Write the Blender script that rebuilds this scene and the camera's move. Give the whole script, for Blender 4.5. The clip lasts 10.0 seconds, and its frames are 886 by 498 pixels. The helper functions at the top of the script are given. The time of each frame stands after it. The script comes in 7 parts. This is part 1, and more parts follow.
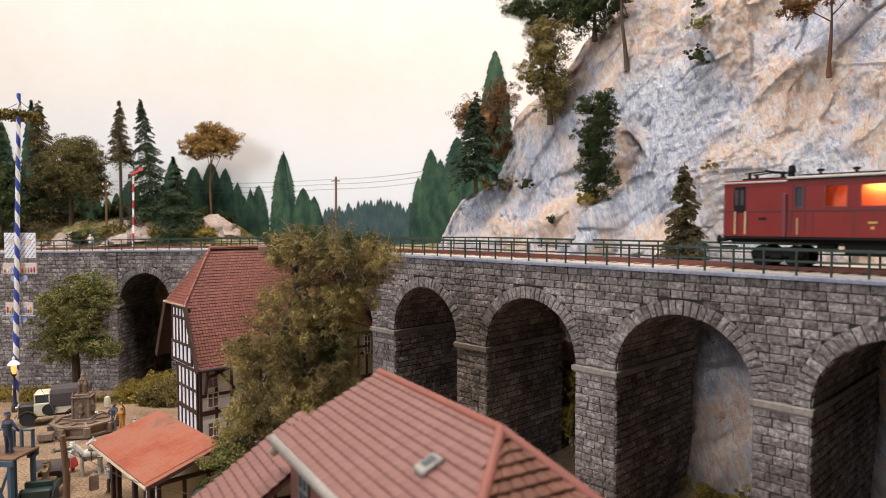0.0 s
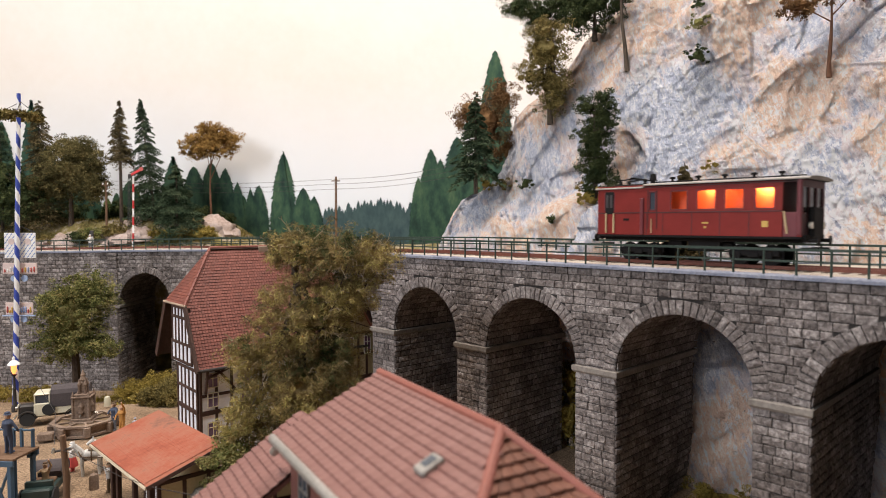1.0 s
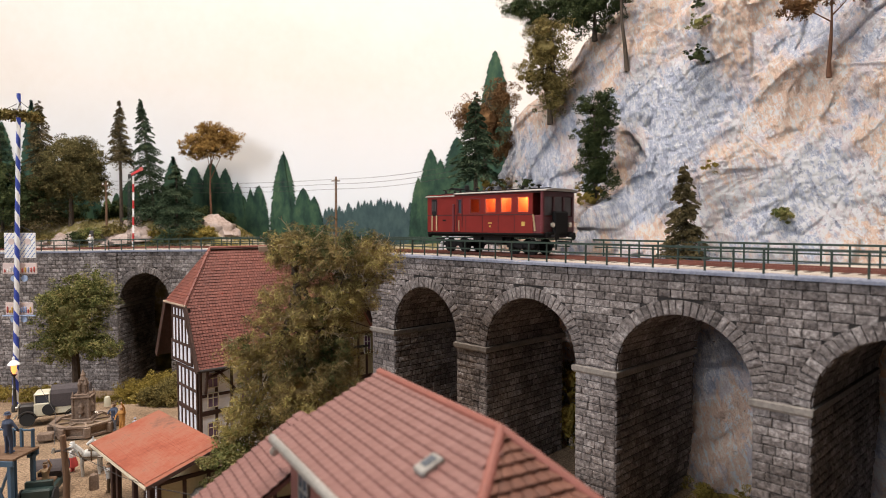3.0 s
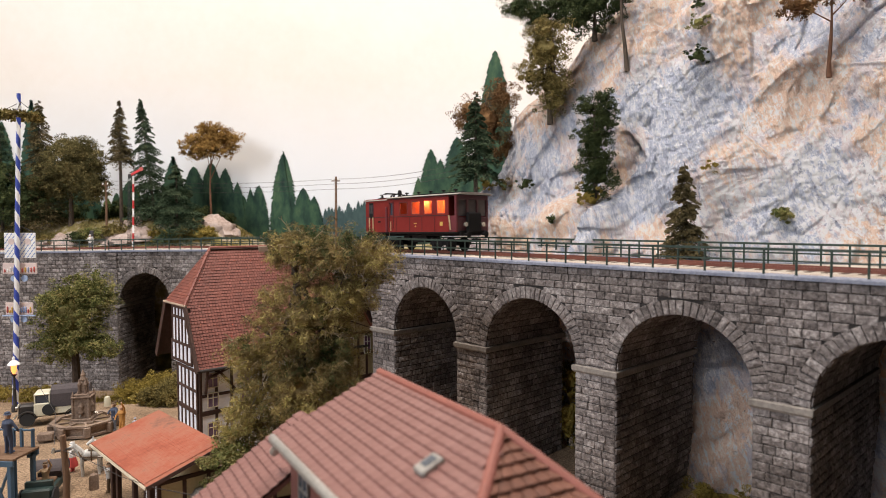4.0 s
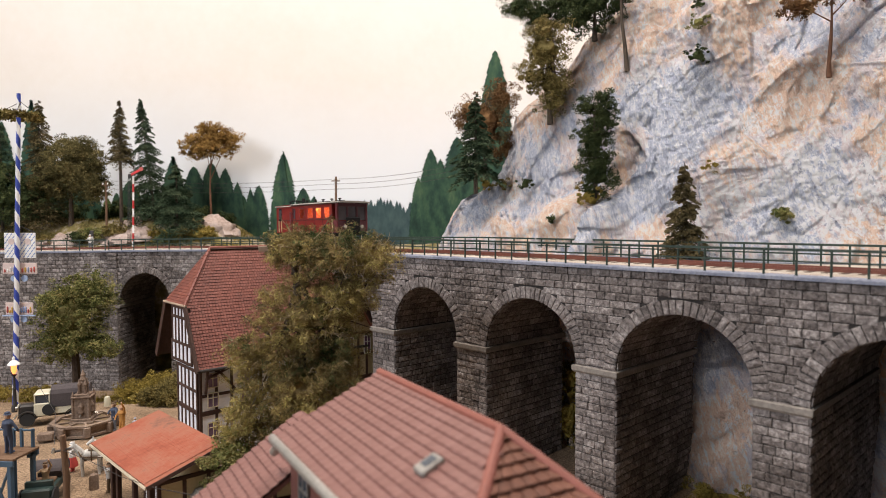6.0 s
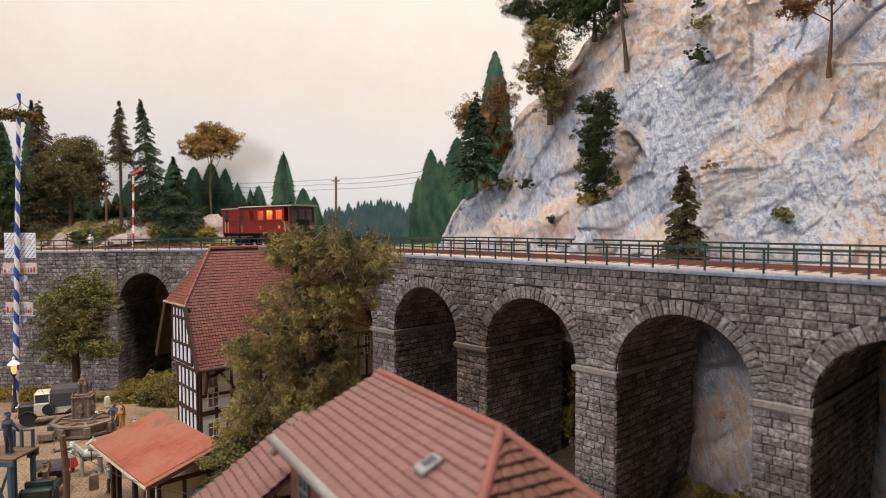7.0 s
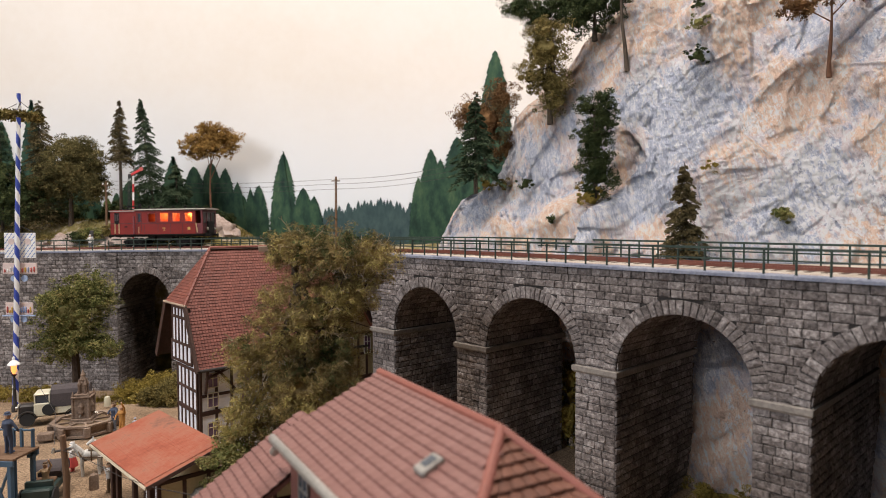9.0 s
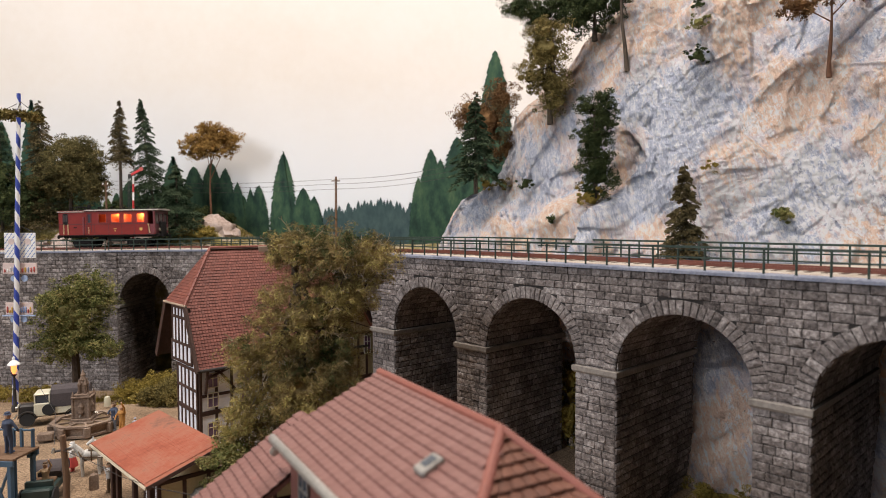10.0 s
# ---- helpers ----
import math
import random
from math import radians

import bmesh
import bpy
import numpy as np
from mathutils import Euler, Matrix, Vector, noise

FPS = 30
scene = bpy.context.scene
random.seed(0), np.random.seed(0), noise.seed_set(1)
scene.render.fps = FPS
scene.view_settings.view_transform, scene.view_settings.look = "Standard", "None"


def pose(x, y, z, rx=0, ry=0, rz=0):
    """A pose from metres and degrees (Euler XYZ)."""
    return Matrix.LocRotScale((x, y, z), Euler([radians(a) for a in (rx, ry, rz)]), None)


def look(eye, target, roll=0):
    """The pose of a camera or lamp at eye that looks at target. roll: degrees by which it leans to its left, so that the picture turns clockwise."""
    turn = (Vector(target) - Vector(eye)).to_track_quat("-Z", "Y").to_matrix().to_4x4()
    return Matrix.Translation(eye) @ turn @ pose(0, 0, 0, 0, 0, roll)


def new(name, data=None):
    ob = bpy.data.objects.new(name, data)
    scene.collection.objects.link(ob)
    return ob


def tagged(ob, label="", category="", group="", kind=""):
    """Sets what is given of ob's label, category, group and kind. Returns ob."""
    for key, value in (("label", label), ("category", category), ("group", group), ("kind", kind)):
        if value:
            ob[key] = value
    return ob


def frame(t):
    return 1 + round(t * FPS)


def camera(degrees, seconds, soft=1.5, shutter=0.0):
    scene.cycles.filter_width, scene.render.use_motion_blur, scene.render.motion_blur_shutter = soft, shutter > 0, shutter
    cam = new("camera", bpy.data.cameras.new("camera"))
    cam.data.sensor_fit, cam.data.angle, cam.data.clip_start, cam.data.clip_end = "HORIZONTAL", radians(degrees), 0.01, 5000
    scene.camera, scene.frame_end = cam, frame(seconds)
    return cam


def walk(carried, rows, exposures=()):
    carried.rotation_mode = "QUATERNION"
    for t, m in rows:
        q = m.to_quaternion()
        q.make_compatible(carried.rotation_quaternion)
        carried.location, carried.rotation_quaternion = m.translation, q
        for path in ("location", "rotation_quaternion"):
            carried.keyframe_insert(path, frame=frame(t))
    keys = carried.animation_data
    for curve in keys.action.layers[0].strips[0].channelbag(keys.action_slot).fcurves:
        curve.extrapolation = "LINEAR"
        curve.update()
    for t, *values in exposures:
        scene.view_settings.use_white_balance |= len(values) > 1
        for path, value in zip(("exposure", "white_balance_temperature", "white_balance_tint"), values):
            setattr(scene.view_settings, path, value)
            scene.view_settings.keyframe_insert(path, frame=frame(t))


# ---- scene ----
# A model railway, 1:87. Lengths below are in centimetres; CM turns them to metres.
CM = 0.01
EYE = 16.9

# ---- camera ----
cam = camera(69.98, 10.0, soft=0.75, shutter=0.4)
cam.data.dof.use_dof, cam.data.dof.focus_distance, cam.data.dof.aperture_fstop = True, 0.46, 14.0
view = look((0, 0, EYE * CM), (0, 1.0, EYE * CM - 0.04018))
walk(cam, [(0.0, view), (10.0, view)], exposures=[(0.0, 0.28), (5.5, 0.29), (7.0, 0.07), (8.0, 0.08), (10.0, 0.13)])

# ---- light: the room's ceiling lamps ----
world = bpy.data.worlds.new("room_air")
scene.world = world
world.use_nodes = True
world.node_tree.nodes["Background"].inputs[0].default_value = (0.9, 0.95, 1.0, 1)
world.node_tree.nodes["Background"].inputs[1].default_value = 0.02


def area_lamp(name, eye, target, sx, sy, watts, colour):
    d = bpy.data.lights.new(name, "AREA")
    d.shape, d.size, d.size_y, d.energy, d.color = "RECTANGLE", sx * CM, sy * CM, watts, colour
    ob = new(name, d)
    ob.matrix_basis = look(Vector(eye) * CM, Vector(target) * CM)
    return ob


area_lamp("ceiling_light", (-42, 26, 140), (-6, 50, 10), 80, 35, 15.0, (1.0, 0.88, 0.78))
area_lamp("ceiling_light", (24, 46, 140), (16, 48, 10), 80, 30, 14.0, (1.0, 0.93, 0.90))
# daylight through the window in the side wall
area_lamp("window_daylight", (-160, -76, 92), (5, 55, 12), 100, 90, 44.0, (0.90, 0.93, 1.0))


# ---- materials ----
def material(name, cols, rough=0.8, scale=3.0, fine=30.0, bump=0.3, metal=0.0, stretch=(1, 1, 1), island=0.0,
             piece=0.0, bumpd=0.02, spec=0.3, mix=0.45, cells=0):
    """Colours mixed by a broad and a fine noise; scale and fine set their grain."""
    m = bpy.data.materials.new(name)
    m.use_nodes = True
    nt = m.node_tree
    n, l = nt.nodes, nt.links
    b = n["Principled BSDF"]
    b.inputs["Roughness"].default_value = rough
    b.inputs["Metallic"].default_value = metal
    b.inputs["Specular IOR Level"].default_value = spec
    tc, mp = n.new("ShaderNodeTexCoord"), n.new("ShaderNodeMapping")
    mp.inputs["Scale"].default_value = stretch
    l.new(tc.outputs["Object"], mp.inputs["Vector"])
    big, small = n.new("ShaderNodeTexNoise"), n.new("ShaderNodeTexNoise")
    for tex, sc, det in ((big, scale * 22, 5), (small, fine * 40, 5)):
        tex.inputs["Scale"].default_value, tex.inputs["Detail"].default_value = sc, det
        tex.inputs["Roughness"].default_value = 0.62
        l.new(mp.outputs[0], tex.inputs["Vector"])
    mx = n.new("ShaderNodeMix")
    mx.inputs["Factor"].default_value = mix
    l.new(big.outputs["Fac"], mx.inputs["A"])
    l.new(small.outputs["Fac"], mx.inputs["B"])
    fac = mx.outputs["Result"]
    for amount, node, out in ((island, "ShaderNodeNewGeometry", "Random Per Island"), (piece, "ShaderNodeObjectInfo", "Random")):
        if amount:
            g, ma = n.new(node), n.new("ShaderNodeMath")
            ma.operation = "MULTIPLY_ADD"
            ma.inputs[1].default_value = amount
            l.new(g.outputs[out], ma.inputs[0])
            ad = n.new("ShaderNodeMath")
            ad.operation = "SUBTRACT"
            l.new(fac, ad.inputs[0])
            ad.inputs[1].default_value = amount / 2
            l.new(ad.outputs[0], ma.inputs[2])
            fac = ma.outputs[0]
    ramp = n.new("ShaderNodeValToRGB")
    e = ramp.color_ramp.elements
    lo, hi = 0.33, 0.67
    for i, c in enumerate(cols):
        p = lo + (hi - lo) * i / max(1, len(cols) - 1)
        el = e[i] if i < 2 else e.new(p)
        el.position, el.color = p, (*c, 1)
    l.new(fac, ramp.inputs[0])
    l.new(ramp.outputs[0], b.inputs["Base Color"])
    if cells:
        vo, mo, mu = n.new("ShaderNodeTexVoronoi"), n.new("ShaderNodeMapRange"), n.new("ShaderNodeMix")
        vo.feature = "DISTANCE_TO_EDGE"
        vo.inputs["Scale"].default_value = cells
        l.new(mp.outputs[0], vo.inputs["Vector"])
        mo.inputs["From Max"].default_value, mo.inputs["To Min"].default_value = 0.12, 0.45
        l.new(vo.outputs["Distance"], mo.inputs["Value"])
        mu.data_type, mu.blend_type = "RGBA", "MULTIPLY"
        mu.inputs["Factor"].default_value = 1.0
        l.new(ramp.outputs[0], mu.inputs["A"])
        l.new(mo.outputs[0], mu.inputs["B"])
        l.new(mu.outputs["Result"], b.inputs["Base Color"])
        cb = n.new("ShaderNodeBump")
        cb.inputs["Strength"].default_value, cb.inputs["Distance"].default_value = 0.8, 0.08 * CM
        l.new(mo.outputs[0], cb.inputs["Height"])
    if bump:
        bp = n.new("ShaderNodeBump")
        bp.inputs["Strength"].default_value, bp.inputs["Distance"].default_value = bump, bumpd * CM
        l.new(small.outputs["Fac"], bp.inputs["Height"])
        l.new(bp.outputs[0], b.inputs["Normal"])
    return m


def plain(name, col, rough=0.6, metal=0.0, emit=0.0, spec=0.4):
    """A small painted thing: one colour with a slight mottling."""
    m = material(name, [tuple(c * 0.82 for c in col), tuple(min(1, c * 1.12) for c in col)], rough, 6, 45, 0.15, metal, spec=spec)
    if emit:
        b = m.node_tree.nodes["Principled BSDF"]
        b.inputs["Emission Color"].default_value = (*col, 1)
        b.inputs["Emission Strength"].default_value = emit
    return m


MASON = material("weathered_masonry", [(0.055, 0.047, 0.044), (0.135, 0.117, 0.110), (0.235, 0.208, 0.198), (0.43, 0.395, 0.375)],
                 0.88, 1.6, 13, 1.0, island=0.13, bumpd=0.14, mix=0.62)
MASON_P = material("weathered_masonry_block", [(0.055, 0.047, 0.044), (0.135, 0.117, 0.110), (0.235, 0.208, 0.198), (0.43, 0.395, 0.375)],
                   0.88, 1.6, 13, 1.0, piece=0.13, bumpd=0.14, mix=0.62)
JOINT = material("dark_joint", [(0.022, 0.020, 0.019), (0.05, 0.045, 0.042)], 0.95, 2, 20, 0.4)
COPING = material("grey_coping", [(0.10, 0.115, 0.16), (0.19, 0.205, 0.26), (0.31, 0.32, 0.36)], 0.75, 1.5, 14, 0.3)
IMPOST = material("stone_moulding", [(0.11, 0.096, 0.084), (0.20, 0.178, 0.158), (0.30, 0.275, 0.245)], 0.8, 1.2, 12, 0.4)
BALLAST = material("rust_brown_ballast", [(0.07, 0.03, 0.022), (0.16, 0.07, 0.05), (0.24, 0.13, 0.09)], 0.9, 4, 26, 0.8, bumpd=0.06)
PALEB2 = material("pale_stone_ballast", [(0.22, 0.18, 0.14), (0.38, 0.33, 0.27), (0.55, 0.50, 0.44)], 0.95, 3, 14, 1.0, bumpd=0.10)
RUST = material("rusty_rail", [(0.085, 0.028, 0.02), (0.17, 0.06, 0.04)], 0.6, 3, 30, 0.2, metal=0.3)
STEELTOP = plain("bright_steel", (0.6, 0.58, 0.55), 0.3, 0.9)
SLEEPER = material("dark_sleeper", [(0.04, 0.025, 0.018), (0.10, 0.06, 0.04)], 0.85, 4, 30, 0.4)
GREENRAIL = material("dark_green_paint", [(0.020, 0.034, 0.026), (0.040, 0.062, 0.048)], 0.55, 2, 20, 0.15)
WALLPAINT = material("cream_painted_wall", [(0.69, 0.635, 0.570), (0.73, 0.690, 0.640), (0.75, 0.722, 0.695)], 0.9, 0.12, 2.0, 0.1, bumpd=0.05, mix=0.15)
ROOMPAINT = material("room_plaster", [(0.12, 0.115, 0.11), (0.16, 0.155, 0.145)], 0.9, 0.1, 2.0, 0.1)


def paint_sky(m):
    """The back wall's painted sky: cream above, bluish white towards the horizon."""
    n, l = m.node_tree.nodes, m.node_tree.links
    tc, sp, mr, mx = n.new("ShaderNodeTexCoord"), n.new("ShaderNodeSeparateXYZ"), n.new("ShaderNodeMapRange"), n.new("ShaderNodeMix")
    l.new(tc.outputs["Object"], sp.inputs[0])
    l.new(sp.outputs["Z"], mr.inputs["Value"])
    mr.inputs["From Min"].default_value, mr.inputs["From Max"].default_value = 8 * CM, -9 * CM
    mx.data_type = "RGBA"
    b = n["Principled BSDF"]
    l.new(b.inputs["Base Color"].links[0].from_socket, mx.inputs["A"])
    mx.inputs["B"].default_value = (0.70, 0.73, 0.77, 1)
    l.new(mr.outputs[0], mx.inputs["Factor"])
    l.new(mx.outputs["Result"], b.inputs["Base Color"])


paint_sky(WALLPAINT)
COBBLE = material("cobbled_square", [(0.16, 0.105, 0.065), (0.29, 0.20, 0.125), (0.41, 0.30, 0.20)], 0.9, 0.8, 14, 0.7, bumpd=0.05, cells=420)
GRASS = material("dry_grass_scatter", [(0.07, 0.065, 0.02), (0.17, 0.14, 0.04), (0.28, 0.21, 0.07)], 0.95, 1.5, 16, 0.9, bumpd=0.1)


# ---- mesh helpers ----
class Shape:
    """Collects vertices and faces, in centimetres."""

    def __init__(self):
        self.v, self.f = [], []

    def add(self, verts, faces):
        k = len(self.v)
        self.v += [tuple(p) for p in verts]
        self.f += [tuple(i + k for i in f) for f in faces]
        return self

    def box(self, c, size, bevel=0.0, m=None):
        h = [s / 2 for s in size]
        b = min(bevel, min(h) * 0.9)
        vs, idx = [], {}
        for sx in (-1, 1):
            for sy in (-1, 1):
                for sz in (-1, 1):
                    s = (sx, sy, sz)
                    for a in range(3) if b else (0,):
                        p = [s[i] * (h[i] - (0 if i == a or not b else b)) for i in range(3)]
                        idx[s, a] = len(vs)
                        vs.append(p)
        fs = []
        for a in range(3):
            o1, o2 = (a + 1) % 3, (a + 2) % 3
            for s in (-1, 1):
                q = []
                for t1, t2 in ((-1, -1), (1, -1), (1, 1), (-1, 1)):
                    k = [0, 0, 0]
                    k[a], k[o1], k[o2] = s, t1, t2
                    q.append(idx[tuple(k), a if b else 0])
                fs.append(q if s > 0 else q[::-1])
        if b:
            for a in range(3):
                o1, o2 = (a + 1) % 3, (a + 2) % 3
                for t1 in (-1, 1):
                    for t2 in (-1, 1):
                        q = []
                        for s, ax in ((-1, o1), (1, o1), (1, o2), (-1, o2)):
                            k = [0, 0, 0]
                            k[a], k[o1], k[o2] = s, t1, t2
                            q.append(idx[tuple(k), ax])
                        fs.append(q if t1 * t2 < 0 else q[::-1])
            for sx in (-1, 1):
                for sy in (-1, 1):
                    for sz in (-1, 1):
                        q = [idx[(sx, sy, sz), a] for a in range(3)]
                        fs.append(q if sx * sy * sz > 0 else q[::-1])
        out = []
        for p in vs:
            w = Vector(p)
            if m is not None:
                w = m @ w
            out.append((w[0] + c[0], w[1] + c[1], w[2] + c[2]))
        return self.add(out, fs)

    def rod(self, p0, p1, r0, r1=None, n=8, caps=True):
        r1 = r0 if r1 is None else r1
        p0, p1 = Vector(p0), Vector(p1)
        d = (p1 - p0).normalized()
        a = d.orthogonal().normalized()
        b = d.cross(a)
        vs, fs = [], []
        for p, r in ((p0, r0), (p1, r1)):
            for i in range(n):
                t = 2 * math.pi * i / n
                vs.append(p + (a * math.cos(t) + b * math.sin(t)) * r)
        for i in range(n):
            j = (i + 1) % n
            fs.append((i, j, n + j, n + i))
        if caps:
            fs += [tuple(range(n))[::-1], tuple(range(n, 2 * n))]
        return self.add(vs, fs)

    def tube(self, pts, radii, n=6):
        """One bent tube through the points."""
        pts = [Vector(p) for p in pts]
        vs, fs = [], []
        side = (pts[1] - pts[0]).orthogonal().normalized()
        for i, (p, r) in enumerate(zip(pts, radii)):
            d = (pts[min(i + 1, len(pts) - 1)] - pts[max(i - 1, 0)]).normalized()
            side = (side - d * side.dot(d)).normalized()
            up = d.cross(side)
            vs += [p + (side * math.cos(2 * math.pi * j / n) + up * math.sin(2 * math.pi * j / n)) * r for j in range(n)]
        for i in range(len(pts) - 1):
            fs += [(i * n + j, i * n + (j + 1) % n, (i + 1) * n + (j + 1) % n, (i + 1) * n + j) for j in range(n)]
        fs += [tuple(range(n))[::-1], tuple(range((len(pts) - 1) * n, len(pts) * n))]
        return self.add(vs, fs)

    def prism(self, poly, a, b, axis="y"):
        """A flat outline pushed along an axis from a to b. Outline is in the two other axes (x z, y z or x y)."""
        n = len(poly)
        put = {"y": lambda p, k: (p[0], k, p[1]), "x": lambda p, k: (k, p[0], p[1]), "z": lambda p, k: (p[0], p[1], k)}[axis]
        vs = [put(p, a) for p in poly] + [put(p, b) for p in poly]
        fs = [tuple(range(n)), tuple(range(n, 2 * n))[::-1]]
        fs += [(i, i + n, (i + 1) % n + n, (i + 1) % n) for i in range(n)]
        return self.add(vs, fs)

    def lathe(self, prof, c=(0, 0, 0), n=12):
        vs, fs = [], []
        for r, z in prof:
            for i in range(n):
                t = 2 * math.pi * i / n
                vs.append((c[0] + r * math.cos(t), c[1] + r * math.sin(t), c[2] + z))
        for k in range(len(prof) - 1):
            for i in range(n):
                j = (i + 1) % n
                fs.append((k * n + i, k * n + j, (k + 1) * n + j, (k + 1) * n + i))
        fs += [tuple(range(n))[::-1], tuple(range((len(prof) - 1) * n, len(prof) * n))]
        return self.add(vs, fs)

    def ball(self, c, r, n=10, squash=(1, 1, 1)):
        prof = [(max(0.02, math.sin(math.pi * k / 8)) * r, -math.cos(math.pi * k / 8) * r) for k in range(9)]
        s = Shape().lathe(prof, n=n)
        return self.add([(c[0] + p[0] * squash[0], c[1] + p[1] * squash[1], c[2] + p[2] * squash[2]) for p in s.v], s.f)


def mesh_of(name, shape, mat, smooth=True, fix=True):
    me = bpy.data.meshes.new(name)
    me.from_pydata([(x * CM, y * CM, z * CM) for x, y, z in shape.v], [], shape.f)
    if fix and len(shape.f) < 60000:
        bm = bmesh.new()
        bm.from_mesh(me)
        bmesh.ops.recalc_face_normals(bm, faces=bm.faces)
        bm.to_mesh(me)
        bm.free()
    me.materials.append(mat)
    if smooth:
        me.polygons.foreach_set("use_smooth", [True] * len(me.polygons))
        me.set_sharp_from_angle(angle=radians(35))
    return me


def part(name, shape, mat, parent=None, label="", smooth=True, at=None, kind="", fix=True):
    """One mesh object, under a thing or a part. at: its own place in its parent's space, in centimetres."""
    ob = new(name, shape if isinstance(shape, bpy.types.Mesh) else mesh_of(name, shape, mat, smooth, fix))
    if parent is not None:
        ob.parent = parent
    if at is not None:
        ob.matrix_basis = at
    return tagged(ob, label=label, kind=kind)


def cpose(x, y, z, rx=0, ry=0, rz=0):
    return pose(x * CM, y * CM, z * CM, rx, ry, rz)


def thing(name, x, y, z, rz, label, category, group="", kind=""):
    ob = new(name)
    ob.empty_display_size = 0.01
    ob.matrix_basis = cpose(x, y, z, 0, 0, rz)
    return tagged(ob, label, category, group, kind)


# ---- the line of the railway: s along the front edge of the viaduct, w away from it ----
LINE_A = Vector((17.85, 25.5))
LINE_T = Vector((-0.69, 0.7238)).normalized()
LINE_S, LINE_R = 48.5, 27.0
HEAD0 = math.atan2(LINE_T.y, LINE_T.x)
ARC_C = LINE_A + LINE_T * LINE_S + LINE_R * Vector((-LINE_T.y, LINE_T.x))
LINE_E = LINE_S + LINE_R * (math.pi - HEAD0)
DECK_W = 8.5


def pier_w(s):
    """Depth of the piers, growing towards the near end."""
    return DECK_W + 0.12 * max(0, 20 - s) + 0.45 * max(0, 7 - s)

def on_line(s, w=0.0):
    s, w = float(s), float(w)
    if s <= LINE_S:
        p, th = LINE_A + LINE_T * s, HEAD0
    else:
        th = min(HEAD0 + (s - LINE_S) / LINE_R, math.pi)
        p = ARC_C + LINE_R * Vector((math.sin(th), -math.cos(th)))
        p = p + Vector((-1, 0)) * max(0, s - LINE_E)
    return p + w * Vector((math.sin(th), -math.cos(th))), th

def cap_z(s):
    return EYE - 2.3 - 0.9 * min(max((s - 30) / (LINE_E - 10), 0), 1)

def track_w(s):
    k = min(max((s - 45) / 25, 0), 1)
    return 4.42 + 2 * k * k * (3 - 2 * k)

def at_line(s, w, z):
    p, _ = on_line(s, w)
    return (p.x, p.y, z)

# ---- room and table ----
def room():
    for name, c, size in (("wall_south", (0, -160, 40), (340, 6, 260)), ("wall_west", (-168, -34, 40), (6, 246, 260)),
                          ("wall_east", (168, -34, 40), (6, 246, 260)), ("floor", (0, -34, -93), (342, 258, 6)),
                          ("ceiling", (0, -34, 150), (342, 258, 6))):
        ob = part(name, Shape().box((0, 0, 0), size), ROOMPAINT, at=cpose(*c), smooth=False)
        tagged(ob, "plain plastered surface of the model railway room", name.split("_")[0], kind="structure")

room()

def backdrop():
    ob = part("backdrop", Shape().box((0, 0, 0), (330, 2, 250)), WALLPAINT, at=cpose(0, 93, 30))
    tagged(ob, "cream painted room wall behind the layout", "wall", kind="structure")
    return ob

wall_back = backdrop()

def base_ground():
    """The baseboard's scenery: flat square in front, rising behind the railway."""
    sh, nx, ny = Shape(), 150, 150
    x0, x1, y0, y1 = -95, 75, 8, 92
    for j in range(ny + 1):
        for i in range(nx + 1):
            x, y = x0 + (x1 - x0) * i / nx, y0 + (y1 - y0) * j / ny
            k = min(max((y - 56) / 11, 0), 1)
            z = 0.12 * noise.noise(Vector((x * 0.15, y * 0.15, 0))) - 0.1 - 1.4 * k * k * (3 - 2 * k)
            sh.v.append((x, y, z))
    for j in range(ny):
        for i in range(nx):
            k = j * (nx + 1) + i
            sh.f.append((k, k + 1, k + nx + 2, k + nx + 1))
    ob = part("ground", sh, COBBLE, fix=False)
    tagged(ob, "sandy brown cobbled village square of the layout", "ground", kind="structure")

base_ground()

# ---- viaduct ----
ARCHES = [(-1.0, 3.6), (8.6, 3.6), (18.3, 3.5), (27.9, 3.4), (37.5, 3.5), (47.0, 3.4), (57.2, 3.1), (67.7, 2.95)]
SPRING = 8.8
COURSE = 0.425

def spring_z(s):
    return SPRING - 0.8 * min(max((s - 30) / 37, 0), 1)

def rise_at(s):
    """Height of the underside over s, or None beside the openings."""
    for c, h in ARCHES:
        if abs(s - c) < h:
            return spring_z(c) + 3.5 * math.sqrt(1 - ((s - c) / h) ** 2)
    return None

